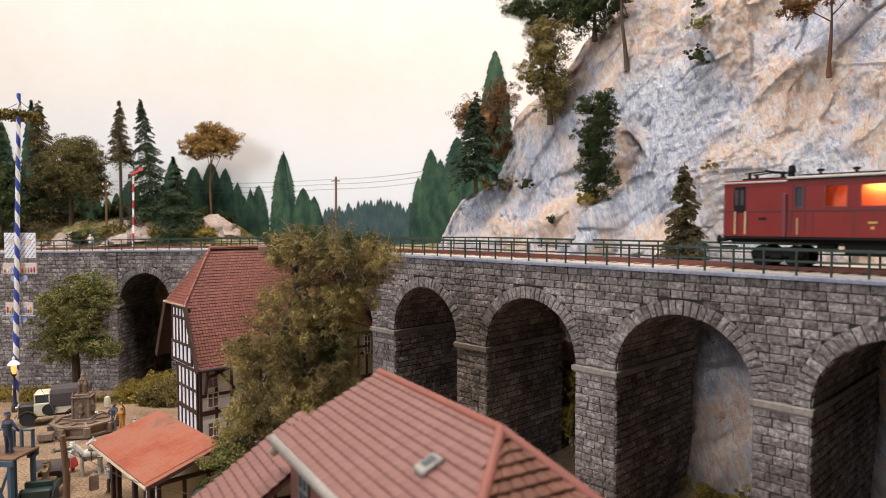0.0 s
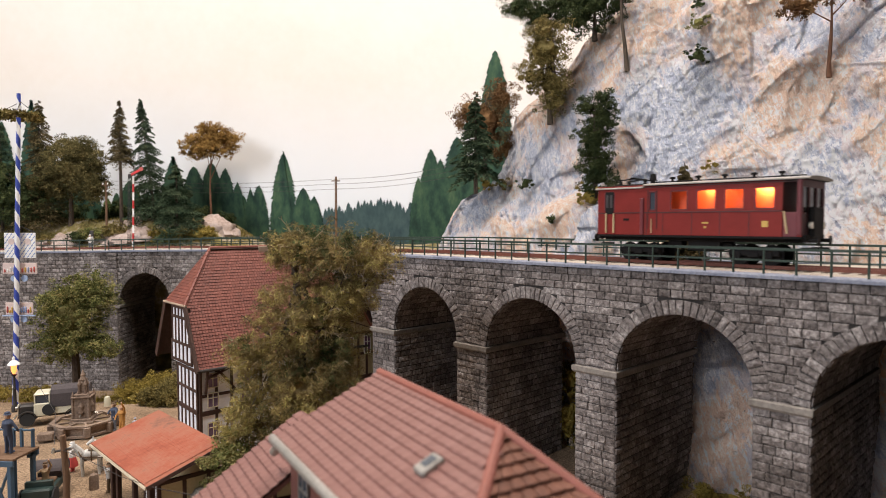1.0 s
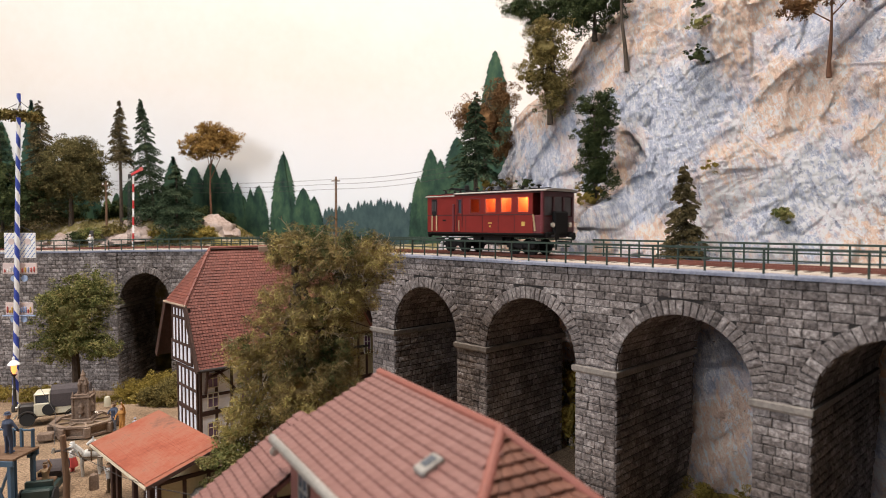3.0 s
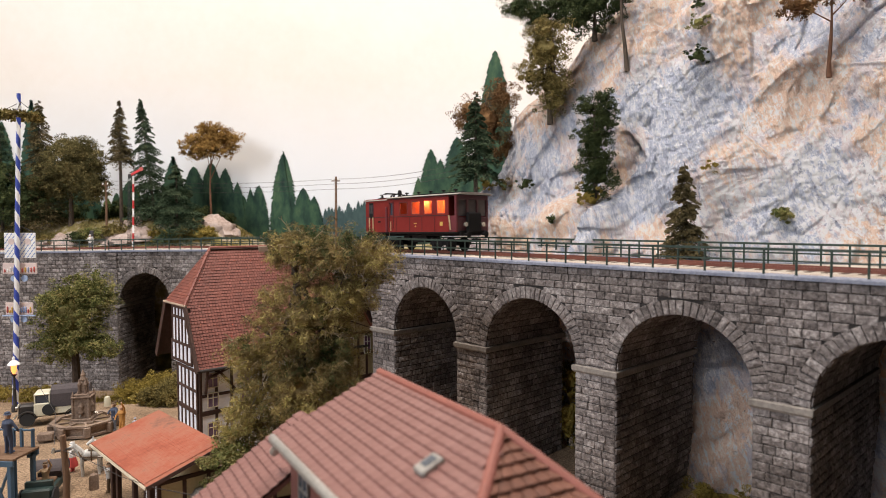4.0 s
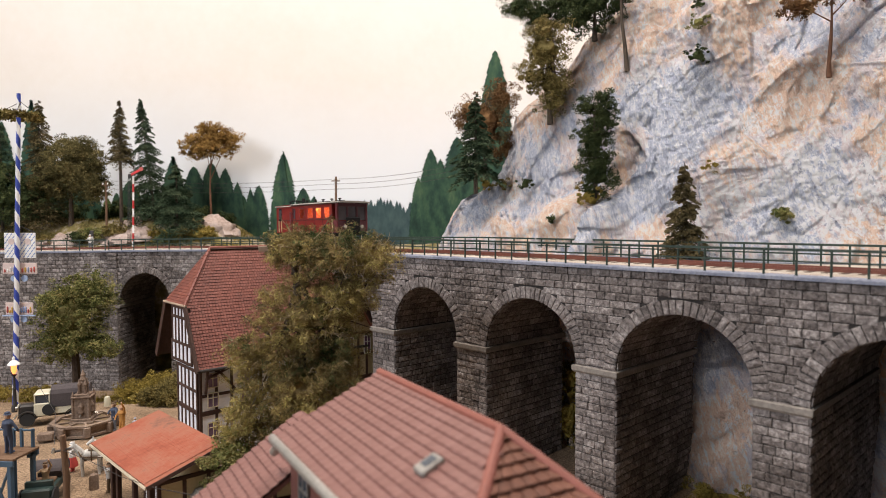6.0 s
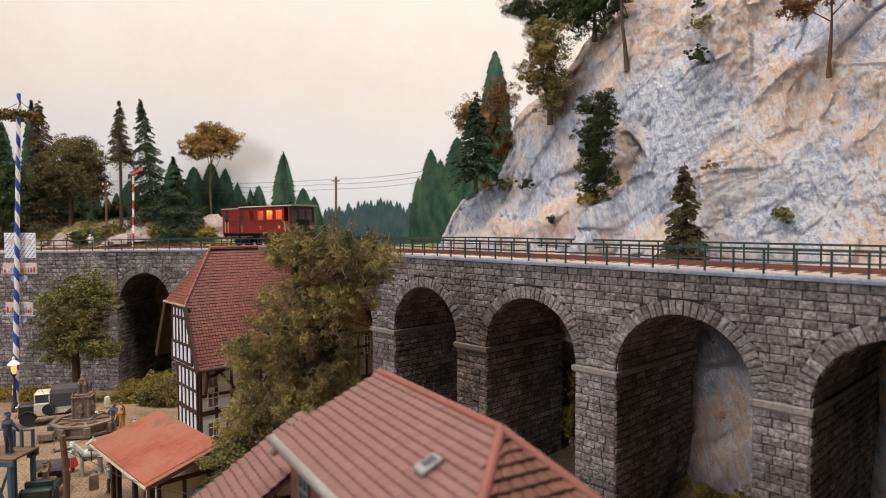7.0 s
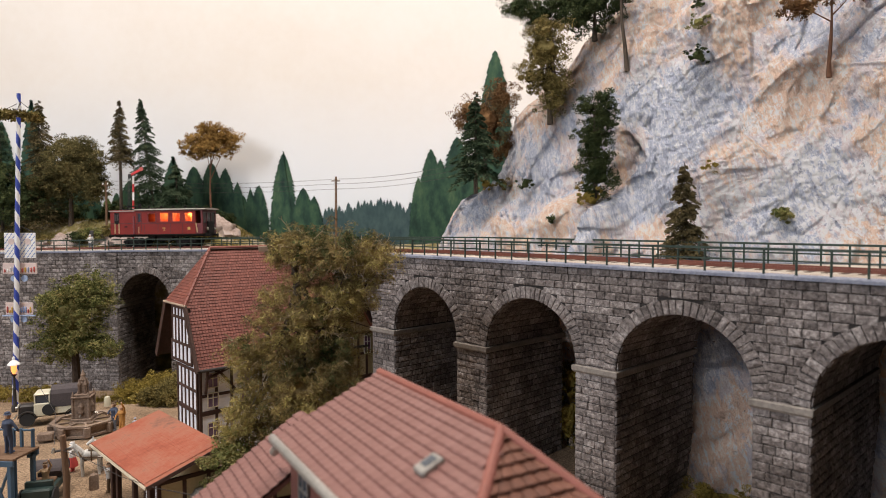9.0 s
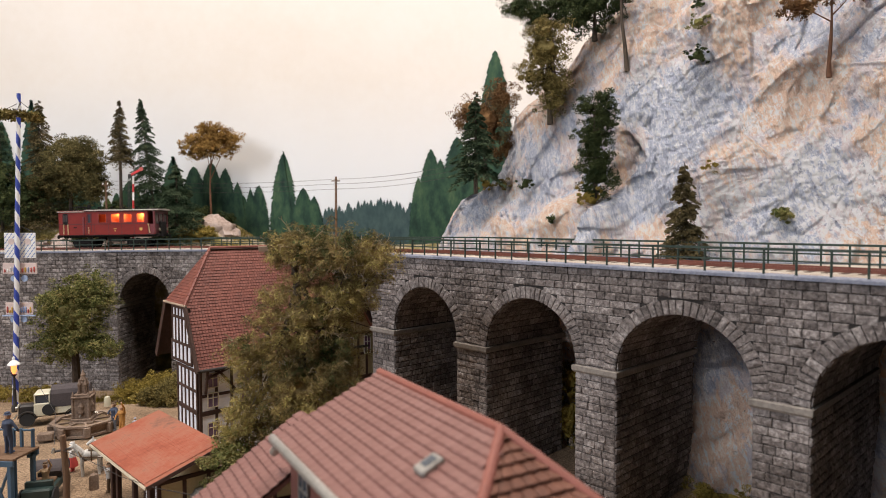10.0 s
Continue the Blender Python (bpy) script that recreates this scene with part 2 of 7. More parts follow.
def viaduct():
    via = thing("viaduct", 0, 0, 0, 0, "grey-brown masonry railway viaduct with round arches", "viaduct")
    # core: spandrels, barrels and piers, set back behind the faces of the blocks
    core = Shape()
    cuts = set(np.arange(-14, 92.01, 1.0).round(3))
    for c, h in ARCHES:
        cuts |= {round(c - h * math.cos(math.pi * k / 28), 4) for k in range(29)}
    cuts = sorted(cuts)
    back = 0.06
    for a, b in zip(cuts[:-1], cuts[1:]):
        if b - a < 1e-3:
            continue
        mid = rise_at((a + b) / 2)
        za, zb = (-3, -3) if mid is None else [(rise_at(s) or spring_z(s)) for s in (a, b)]
        ta, tb = cap_z(a) - 0.05, cap_z(b) - 0.05
        vs = [at_line(a, back, za), at_line(b, back, zb), at_line(b, back, tb), at_line(a, back, ta),
              at_line(a, pier_w(a) - back, za), at_line(b, pier_w(b) - back, zb), at_line(b, pier_w(b) - back, tb), at_line(a, pier_w(a) - back, ta)]
        core.add(vs, [(0, 3, 2, 1), (4, 5, 6, 7), (0, 1, 5, 4), (3, 7, 6, 2)])
        if mid is None:
            core.add([vs[i] for i in (0, 3, 7, 4)], [(0, 1, 2, 3)])
            core.add([vs[i] for i in (1, 2, 6, 5)], [(0, 1, 2, 3)])
    ob = part("core", core, JOINT, via, "dark joints between the blocks", smooth=False, fix=False)
    bm = bmesh.new()
    bm.from_mesh(ob.data)
    bmesh.ops.remove_doubles(bm, verts=bm.verts, dist=2e-6)
    bm.to_mesh(ob.data)
    bm.free()
    # coping along both edges
    cop = Shape()
    ss = np.arange(-14, 92.1, 0.7)
    prof = [(-0.17, -0.10), (-0.17, 0.05), (-0.10, 0.10), (0.75, 0.10), (0.75, -0.2)]
    for side in (0, 1):
        k = len(cop.v)
        for s in ss:
            for w, dz in prof:
                cop.v.append(at_line(s, w if side == 0 else pier_w(s) - w, cap_z(s) + dz - 0.1))
        n = len(prof)
        for i in range(len(ss) - 1):
            for j in range(n):
                q = (k + i * n + j, k + i * n + (j + 1) % n, k + (i + 1) * n + (j + 1) % n, k + (i + 1) * n + j)
                cop.f.append(q)
    part("coping", cop, COPING, via, "blue-grey coping edge", smooth=False)
    # moulding at the springing of each pier
    edges = [(-14.0, ARCHES[0][0] - ARCHES[0][1])] + [(p[0] + p[1], q[0] - q[1]) for p, q in zip(ARCHES[:-1], ARCHES[1:])] + [(ARCHES[-1][0] + ARCHES[-1][1], 71.8)]
    for a, b in edges:
        im = Shape()
        z = spring_z((a + b) / 2)
        o = 0.16
        ring = [at_line(a - o, -o, 0)[:2], at_line(b + o, -o, 0)[:2], at_line(b + o, pier_w(b) + o, 0)[:2], at_line(a - o, pier_w(a) + o, 0)[:2]]
        inner = [at_line(a - o * .4, -o * .4, 0)[:2], at_line(b + o * .4, -o * .4, 0)[:2], at_line(b + o * .4, pier_w(b) + o * .4, 0)[:2], at_line(a - o * .4, pier_w(a) + o * .4, 0)[:2]]
        vs = [(*p, z - 0.42) for p in inner] + [(*p, z - 0.30) for p in ring] + [(*p, z - 0.05) for p in ring] + [(*p, z) for p in inner]
        fs = [(i + 4 * k, (i + 1) % 4 + 4 * k, (i + 1) % 4 + 4 * k + 4, i + 4 * k + 4) for k in range(3) for i in range(4)]
        im.add(vs, fs + [(3, 2, 1, 0), (12, 13, 14, 15)])
        part("pier_moulding", im, IMPOST, via, "projecting stone moulding", smooth=False)
    return via, edges

viaduct_thing, PIERS = viaduct()

def track():
    tr = thing("railway_track", 0, 0, 0, 0, "single railway track with rusty rails on the viaduct", "track")
    ss = np.arange(-14, 96.1, 0.7)
    bed = Shape()
    prof = [(0.76, -0.16), (0.95, -0.04), (7.55, -0.04), (7.8, -0.08)]
    for s in ss:
        for w, dz in prof:
            bed.v.append(at_line(s, w + (pier_w(s) - DECK_W if w > 5 else 0), cap_z(s) + dz))
    n = len(prof)
    for i in range(len(ss) - 1):
        for j in range(n - 1):
            bed.f.append((i * n + j, i * n + j + 1, (i + 1) * n + j + 1, (i + 1) * n + j))
    part("ballast_bed", bed, PALEB2, tr, "pale stone ballast", smooth=False)
    kerb = Shape()
    for s in ss:
        for w, dz in ((0.74, -0.12), (0.74, -0.01), (0.95, -0.01), (0.95, -0.12)):
            kerb.v.append(at_line(s, w, cap_z(s) + dz))
    for i in range(len(ss) - 1):
        for j in range(3):
            kerb.f.append((i * 4 + j, i * 4 + j + 1, (i + 1) * 4 + j + 1, (i + 1) * 4 + j))
    part("edge_plank", kerb, BALLAST, tr, "red-brown edge plank", smooth=False)
    for off in (-0.825, 0.825):
        r = Shape()
        pr = [(-0.06, 0.0), (-0.035, 0.17), (0.035, 0.17), (0.06, 0.0)]
        for s in ss:
            for dw, dz in pr:
                r.v.append(at_line(s, track_w(s) + off + dw, cap_z(s) + dz))
        for i in range(len(ss) - 1):
            for j in range(3):
                r.f.append((i * 4 + j, i * 4 + j + 1, (i + 1) * 4 + j + 1, (i + 1) * 4 + j))
        part("rail", r, RUST, tr, "rust-red rail")
    me = mesh_of("sleeper", Shape().box((0, 0, 0), (0.3, 2.9, 0.1), 0.02), SLEEPER)
    for s in np.arange(-6, 84, 0.75):
        p, th = on_line(s, track_w(s))
        part("sleeper", me, SLEEPER, tr, at=cpose(p.x, p.y, cap_z(s) - 0.065, 0, 0, math.degrees(th)))

track()

def railing(name_s0, s1, w, label):
    """Posts and three rails on the edge of the deck."""
    s0 = name_s0
    rl = thing("railing", 0, 0, 0, 0, label, "railing", "railings of the viaduct")
    pm = mesh_of("post", Shape().box((0, 0, 0.55), (0.095, 0.095, 1.15), 0.02), GREENRAIL)
    step = 1.36
    n = int(round((s1 - s0) / step))
    for i in range(n + 1):
        s = s0 + (s1 - s0) * i / n
        p, th = on_line(s, w)
        part("post", pm, GREENRAIL, rl, at=cpose(p.x, p.y, cap_z(s) - 0.02, 0, 0, math.degrees(th)))
    for z, r in ((1.14, 0.06), (0.62, 0.042)):
        sh = Shape()
        ss = np.arange(s0 - 0.1, s1 + 0.2, 0.7)
        for i, s in enumerate(ss):
            for a, b in ((-r, -r), (r, -r), (r, r), (-r, r)):
                sh.v.append(at_line(s, w + a, cap_z(s) + z + b))
        for i in range(len(ss) - 1):
            for j in range(4):
                sh.f.append((i * 4 + j, i * 4 + (j + 1) % 4, (i + 1) * 4 + (j + 1) % 4, (i + 1) * 4 + j))
        part("top_rail" if z > 1 else "middle_rail", sh, GREENRAIL, rl, smooth=False)

railing(-9.0, 71.7, 0.12, "dark green metal railing along the front edge of the viaduct")
railing(-9.0, 66.0, DECK_W - 0.12, "dark green metal railing along the back edge of the viaduct")

# ---- cliff ----
def rock_material():
    """Streaky painted plaster: blue-grey and peach washes with pale brush ridges."""
    m = bpy.data.materials.new("painted_plaster_rock")
    m.use_nodes = True
    n, l = m.node_tree.nodes, m.node_tree.links
    b = n["Principled BSDF"]
    b.inputs["Roughness"].default_value, b.inputs["Specular IOR Level"].default_value = 0.8, 0.25
    tc = n.new("ShaderNodeTexCoord")

    def noise_tex(scale, stretch, rot, detail=5, rough=0.6, warp=0.0):
        rt, mp, t = n.new("ShaderNodeMapping"), n.new("ShaderNodeMapping"), n.new("ShaderNodeTexNoise")
        rt.inputs["Rotation"].default_value, mp.inputs["Scale"].default_value = rot, stretch
        t.inputs["Scale"].default_value, t.inputs["Detail"].default_value = scale, detail
        t.inputs["Roughness"].default_value, t.inputs["Distortion"].default_value = rough, warp
        l.new(tc.outputs["Object"], rt.inputs["Vector"])
        l.new(rt.outputs[0], mp.inputs["Vector"])
        l.new(mp.outputs[0], t.inputs["Vector"])
        return t.outputs["Fac"]

    def ramp(fac, stops):
        r = n.new("ShaderNodeValToRGB")
        for i, (p, c) in enumerate(stops):
            e = r.color_ramp.elements[i] if i < 2 else r.color_ramp.elements.new(p)
            e.position, e.color = p, (*c, 1)
        l.new(fac, r.inputs[0])
        return r.outputs[0]

    def blend(fac, a, c):
        x = n.new("ShaderNodeMix")
        x.data_type = "RGBA"
        l.new(fac, x.inputs["Factor"])
        l.new(a, x.inputs["A"])
        l.new(c, x.inputs["B"])
        return x.outputs["Result"]

    def attribute(name):
        t = n.new("ShaderNodeAttribute")
        t.attribute_name = name
        return t.outputs["Fac"]

    def sums(fac, times, plus):
        x = n.new("ShaderNodeMath")
        x.operation = "MULTIPLY_ADD"
        l.new(fac, x.inputs[0])
        x.inputs[1].default_value = times
        if isinstance(plus, float):
            x.inputs[2].default_value = plus
        else:
            l.new(plus, x.inputs[2])
        return x.outputs[0]

    def colour(c):
        x = n.new("ShaderNodeRGB")
        x.outputs[0].default_value = (*c, 1)
        return x.outputs[0]

    lay = tuple(Vector((-0.16, 0.42, 0.90)).rotation_difference(Vector((0, 0, 1))).to_euler())
    broad = noise_tex(26, (1, 1, 0.55), lay, 8, 0.62, 0.6)
    middle = noise_tex(120, (1, 1, 0.35), lay, 8, 0.68, 0.5)
    streak = noise_tex(330, (1, 1, 0.22), lay, 8, 0.74, 0.2)
    grain = noise_tex(1100, (1, 1, 0.6), lay, 5, 0.75, 0.3)
    speck = noise_tex(430, (1, 1, 0.8), (0, 0, 0), 4, 0.62, 0.8)
    pits = noise_tex(170, (1, 1, 1), (0.3, 0.2, 0), 8, 0.75, 0.6)
    tone = sums(grain, 0.30, sums(streak, 0.40, sums(middle, 0.30, 0.0)))
    blue = ramp(tone, [(0.40, (0.31, 0.32, 0.39)), (0.46, (0.48, 0.52, 0.64)), (0.515, (0.65, 0.68, 0.78)), (0.57, (0.87, 0.87, 0.90))])
    peach = ramp(tone, [(0.40, (0.56, 0.40, 0.30)), (0.46, (0.82, 0.57, 0.43)), (0.515, (0.91, 0.70, 0.56)), (0.57, (0.93, 0.88, 0.82))])
    lilac = ramp(tone, [(0.40, (0.47, 0.41, 0.43)), (0.46, (0.70, 0.61, 0.62)), (0.515, (0.79, 0.71, 0.72)), (0.57, (0.91, 0.88, 0.87))])
    side = sums(middle, 1.0, sums(broad, 1.3, sums(attribute("wash"), 0.25, -0.57)))
    col = blend(ramp(side, [(0.44, (0, 0, 0)), (0.50, (1, 1, 1))]), blue, lilac)
    col = blend(ramp(side, [(0.58, (0, 0, 0)), (0.66, (1, 1, 1))]), col, peach)
    chalk = sums(streak, 1.3, sums(speck, 1.0, sums(attribute("chalk"), 0.14, -0.605)))
    col = blend(ramp(chalk, [(0.62, (0, 0, 0)), (0.70, (0.9, 0.9, 0.9))]), col, colour((0.86, 0.85, 0.86)))
    col = blend(ramp(pits, [(0.33, (0.8, 0.8, 0.8)), (0.362, (0, 0, 0))]), col, colour((0.12, 0.11, 0.115)))
    l.new(col, b.inputs["Base Color"])
    height = sums(streak, 1.0, sums(middle, 0.8, 0.0))
    b1, b2 = n.new("ShaderNodeBump"), n.new("ShaderNodeBump")
    b1.inputs["Strength"].default_value, b1.inputs["Distance"].default_value = 1.0, 0.55 * CM
    b2.inputs["Strength"].default_value, b2.inputs["Distance"].default_value = 1.0, 0.30 * CM
    l.new(height, b1.inputs["Height"])
    l.new(grain, b2.inputs["Height"])
    l.new(b1.outputs[0], b2.inputs["Normal"])
    l.new(b2.outputs[0], b.inputs["Normal"])
    return m

ROCK = rock_material()

def ridge(x, y, slot):
    return 1 - 2 * abs(noise.noise(Vector((x, y, slot))))

def cliff_w(s, z):
    """How far behind the front of the viaduct the rock face stands."""
    k = min(max((17 - s) / 10, 0), 1)
    w = 10.6 + 0.50 * max(0, z - 14) + 3.4 * k * k * (3 - 2 * k) - 0.34 * k * max(0, 14 - z)
    v = Vector((s * 0.11, z * 0.11, 3.1))
    w += 1.1 * noise.noise(v) + 0.7 * noise.noise(v * 2.3 + Vector((5, 1, 0)))
    # folds and dragged ridges that climb along the slope of the crest
    wob = 0.8 * noise.noise(Vector((s * 0.2, z * 0.2, 6.6)))
    u, q = -0.5 * s + 0.87 * z, 0.87 * s + 0.5 * z + wob
    w -= 0.55 * ridge(u * 0.06, q * 0.17, 1.7)
    w -= 0.24 * ridge(u * 0.16, q * 0.45, 7.7)
    w -= 0.10 * ridge(u * 0.5, q * 1.1, 5.5)
    w -= 0.05 * ridge(u * 1.3, q * 3.0, 2.2)
    # broken facets, large and small
    for size, amount, slot in ((6.0, 0.34, 0), (2.4, 0.20, 4)):
        g = Vector((u / size * 0.8, q / size * 1.2, slot + 0.37))
        (d, pts) = noise.voronoi(g)
        c = noise.cell_vector(pts[0] * 3.7)
        o = g - pts[0]
        w += amount * size * ((c.x - 0.5) * o.x + (c.y - 0.5) * o.y) * 1.3 + amount * 0.6 * (c.z - 0.5)
        w += amount * 0.25 * max(0, 0.10 - (d[1] - d[0])) * 6
    # lumps of plaster, pits
    w += 0.11 * noise.noise(Vector((s * 2.2, z * 2.2, 2))) + 0.09 * noise.noise(Vector((s * 6, z * 6, 4)))
    w += 0.8 * max(0, noise.noise(Vector((s * 0.9, z * 0.9, 8.2))) - 0.40)
    # the channel beside the climbing bush
    w += 1.1 * math.exp(-((s - 19.0 - 0.12 * (z - 22)) / 1.9) ** 2) * min(1, max(0, (z - 16) / 3)) * min(1, max(0, (30 - z) / 5))
    return w

def cliff_edge(z):
    """s at which the rock turns away to the back wall."""
    pts = [(-4, 40), (13, 39.5), (17, 39.2), (19.2, 38.6), (20.3, 36.4), (22, 34.6), (24.5, 34.5), (27, 34.4), (29, 33), (32, 31.2), (36, 28.0), (60, 22)]
    for (a, p), (b, q) in zip(pts[:-1], pts[1:]):
        if z <= b:
            return p + (q - p) * (z - a) / (b - a)
    return 20

def block(s, z):
    """The boulder at the foot of the cliff: flat top, one edge towards the railway."""
    if z < 8:
        return 0.0
    d = ((s - 22.1) / 3.5) ** 8 + (max(0, z - 12) / 6.9) ** 14
    return (2.9 - 0.34 * max(0, 21.2 - s) - 0.10 * max(0, s - 21.2)) * math.exp(-d)

# washes of paint on the plaster: s, z, radius, and how warm (+) or blue (-); chalky white dabs: s, z, radius
WASHES = [(17.2, 22.7, 2.6, -1.2), (21.0, 26.5, 1.6, -1.1), (16.6, 29.1, 2.2, -0.9), (33.8, 19.6, 2.2, -0.7), (28.0, 22.6, 2.2, -1.0), (10.4, 29.6, 1.6, -1.0),
          (14.2, 25.6, 1.6, -0.9), (6.0, 19.6, 2.4, -0.8), (10.2, 17.8, 1.6, -0.8), (18.2, 18.8, 1.5, -1.0), (4.8, 23.8, 0.9, -0.8), (12.0, 8.0, 1.8, -1.2),
          (27.6, 33.6, 2.2, 1.1), (31.0, 27.0, 1.8, 1.1), (11.2, 27.2, 1.5, 0.9), (8.9, 27.6, 1.4, 1.0), (4.2, 26.0, 1.6, 1.2), (4.6, 21.6, 1.4, 0.9), (9.6, 23.4, 1.3, 0.6),
          (23.2, 16.9, 1.2, 0.9), (21.2, 33.4, 2.0, 0.8), (13.4, 21.4, 0.9, 0.8), (14.6, 32.6, 2.0, 0.9), (15.6, 16.6, 0.9, 0.9), (10.2, 4.0, 1.8, 1.0)]
CHALK = [(6.6, 17.3, 1.8), (3.4, 19.0, 1.8), (11.6, 18.4, 1.5), (12.2, 24.6, 1.2), (8.2, 21.2, 1.3), (20.5, 29.0, 1.0), (31.5, 19.0, 1.0)]

def cliff():
    sh, nz = Shape(), 460
    ks = list(np.linspace(0, 0.22, 30)[:-1]) + list(np.linspace(0.22, 0.93, 560)[:-1]) + list(np.linspace(0.93, 1.0, 50))
    ns = len(ks) - 1
    wash = []
    for j in range(nz + 1):
        z = -3 + 51 * j / nz
        e = cliff_edge(z)
        for k in map(float, ks):
            s = -34 + (e + 34) * min(1, k / 0.86)
            w = cliff_w(s, z) - block(s, z)
            turn = max(0, (k - 0.86) / 0.14)
            w += 2.2 * max(0, 1 - (e - s) / 4.0) ** 2
            p = LINE_A + LINE_T * s + w * Vector((LINE_T.y, -LINE_T.x))
            if turn:
                p = p + turn * Vector((0.42, 1.0)) * 46
                p = p + 1.2 * noise.noise(Vector((turn * 9, z * 0.3, 4))) * Vector((1, 0))
            sh.v.append((p.x, min(p.y, 91.5), z))
            wash.append((s, z))
    for j in range(nz):
        for i in range(ns):
            k = j * (ns + 1) + i
            sh.f.append((k, k + 1, k + ns + 2, k + ns + 1))
    ob = part("cliff", sh, ROCK, fix=False)
    tagged(ob, "steep blue-grey and peach painted plaster rock face", "rock", kind="structure")
    ob.data.set_sharp_from_angle(angle=radians(180))
    at = np.array(wash)
    for name, spots in (("wash", WASHES), ("chalk", [(*c, 1.0) for c in CHALK])):
        val = np.zeros(len(at))
        for s, z, r, a in spots:
            val += a * np.exp(-((at[:, 0] - s) ** 2 + (at[:, 1] - z) ** 2) / (2 * r * r))
        ob.data.attributes.new(name, "FLOAT", "POINT").data.foreach_set("value", val)

cliff()

# ---- hill behind the railway ----
HILL = material("sand_and_scatter_hill", [(0.05, 0.055, 0.02), (0.12, 0.10, 0.03), (0.20, 0.16, 0.06), (0.36, 0.30, 0.25), (0.15, 0.13, 0.045)], 0.95, 2.0, 9, 0.9, bumpd=0.12, mix=0.25)

def hill():
    sh, ns, nw = Shape(), 200, 46
    for i in range(ns + 1):
        s = 34 + 80 * i / ns
        p, th = on_line(s)
        ny = -math.cos(th)
        wmax = (91.6 - p.y) / max(0.3, ny)
        for j in range(nw + 1):
            if j < 6:
                w, z = 9.3 + 0.2 * noise.noise(Vector((s * .3, j, 0))), -2.5 + (cap_z(s) + 1.9) * j / 5
                w = 9.3 if j == 5 else w
            else:
                k = (j - 5) / (nw - 5)
                w = 9.3 + (wmax - 9.3) * k
                q, _ = on_line(s, w)
                high = 3.6 * min(1, max(0, (-25 - q.x) / 6)) * min(1, 0.35 + max(0, (q.x + 75) / 40))
                up = min(1, k / 0.35)
                z = cap_z(s) - 0.35 + high * up * up * (3 - 2 * up)
                z += (0.25 + 0.5 * (high > 0.5) * up) * noise.noise(Vector((q.x * 0.35, q.y * 0.35, 1))) + 0.1 * noise.noise(Vector((q.x * 1.5, q.y * 1.5, 2)))
            sh.v.append(at_line(s, w, z))
    for i in range(ns):
        for j in range(nw):
            k = i * (nw + 1) + j
            sh.f.append((k, k + nw + 1, k + nw + 2, k + 1))
    ob = part("hillside", sh, HILL, fix=False)
    tagged(ob, "sandy hillside with dry grass behind the railway", "hillside", kind="structure")

hill()

OUTCROP = material("pale_pink_plaster_rock", [(0.18, 0.135, 0.11), (0.33, 0.25, 0.21), (0.46, 0.37, 0.325), (0.30, 0.275, 0.28)], 0.9, 2.5, 12, 0.9, bumpd=0.12)

def outcrop(x, y, z, rx, rz, seed, label):
    """A broken lump of painted plaster, flat facets and a rounded foot."""
    sh, n, m = Shape(), 26, 14
    for j in range(m + 1):
        f = math.pi * 0.5 * j / m
        for i in range(n):
            a = 2 * math.pi * i / n
            d = Vector((math.cos(a) * math.cos(f), math.sin(a) * math.cos(f), math.sin(f)))
            (_, pts) = noise.voronoi(d * 1.7 + Vector((seed, 0, 0)))
            c = noise.cell_vector(pts[0] * 5.3)
            k = 0.78 + 0.34 * c.x + 0.16 * noise.noise(d * 3 + Vector((0, seed, 0))) + 0.05 * noise.noise(d * 9 + Vector((0, seed, 2)))
            sh.v.append((d.x * rx * k, d.y * rx * 0.7 * k, d.z * rz * k - 0.35))
    for j in range(m):
        for i in range(n):
            sh.f.append((j * n + i, j * n + (i + 1) % n, (j + 1) * n + (i + 1) % n, (j + 1) * n + i))
    ob = part("outcrop", sh, OUTCROP, at=cpose(x, y, z))
    tagged(ob, label, "rock", "outcrops on the hill")

for spot in ((-47.6, 79.8, 14.3, 2.1, 1.7, 3, "pale pinkish plaster outcrop beside the track"), (-50.6, 79.4, 14.0, 2.2, 1.3, 5, "low pale pinkish outcrop beside the track"), (-41.2, 80.6, 14.5, 2.9, 1.9, 7, "pale sandy rock outcrop on the hill"),
             (-38.6, 80.4, 15.0, 2.0, 1.9, 9, "pale pink rock outcrop under the firs"), (-39.6, 83.0, 15.8, 2.2, 3.2, 17, "pale rock outcrop under the firs"), (-30.4, 83.6, 14.6, 3.9, 3.3, 11, "grey-pink rocky knoll under the autumn tree"), (-27.6, 83.6, 14.0, 1.5, 2.0, 13, "grey-pink rock at the end of the hill")):
    outcrop(*spot)

# ---- painted woods on the back wall ----
PAINT_FIR = material("dark_green_wall_paint", [(0.006, 0.020, 0.016), (0.014, 0.042, 0.028), (0.032, 0.075, 0.042), (0.075, 0.12, 0.06)], 0.8, 3.2, 3.2, 0.4, stretch=(1, 1, 0.45), bumpd=0.06)
PAINT_FAR = material("blue_green_wall_paint", [(0.022, 0.042, 0.05), (0.035, 0.065, 0.07), (0.06, 0.10, 0.095)], 0.85, 2.0, 4, 0.3, stretch=(1, 1, 0.5))
PAINT_MEADOW = material("yellow_green_wall_paint", [(0.035, 0.06, 0.018), (0.09, 0.13, 0.035), (0.19, 0.25, 0.08)], 0.85, 1.2, 5, 0.3)

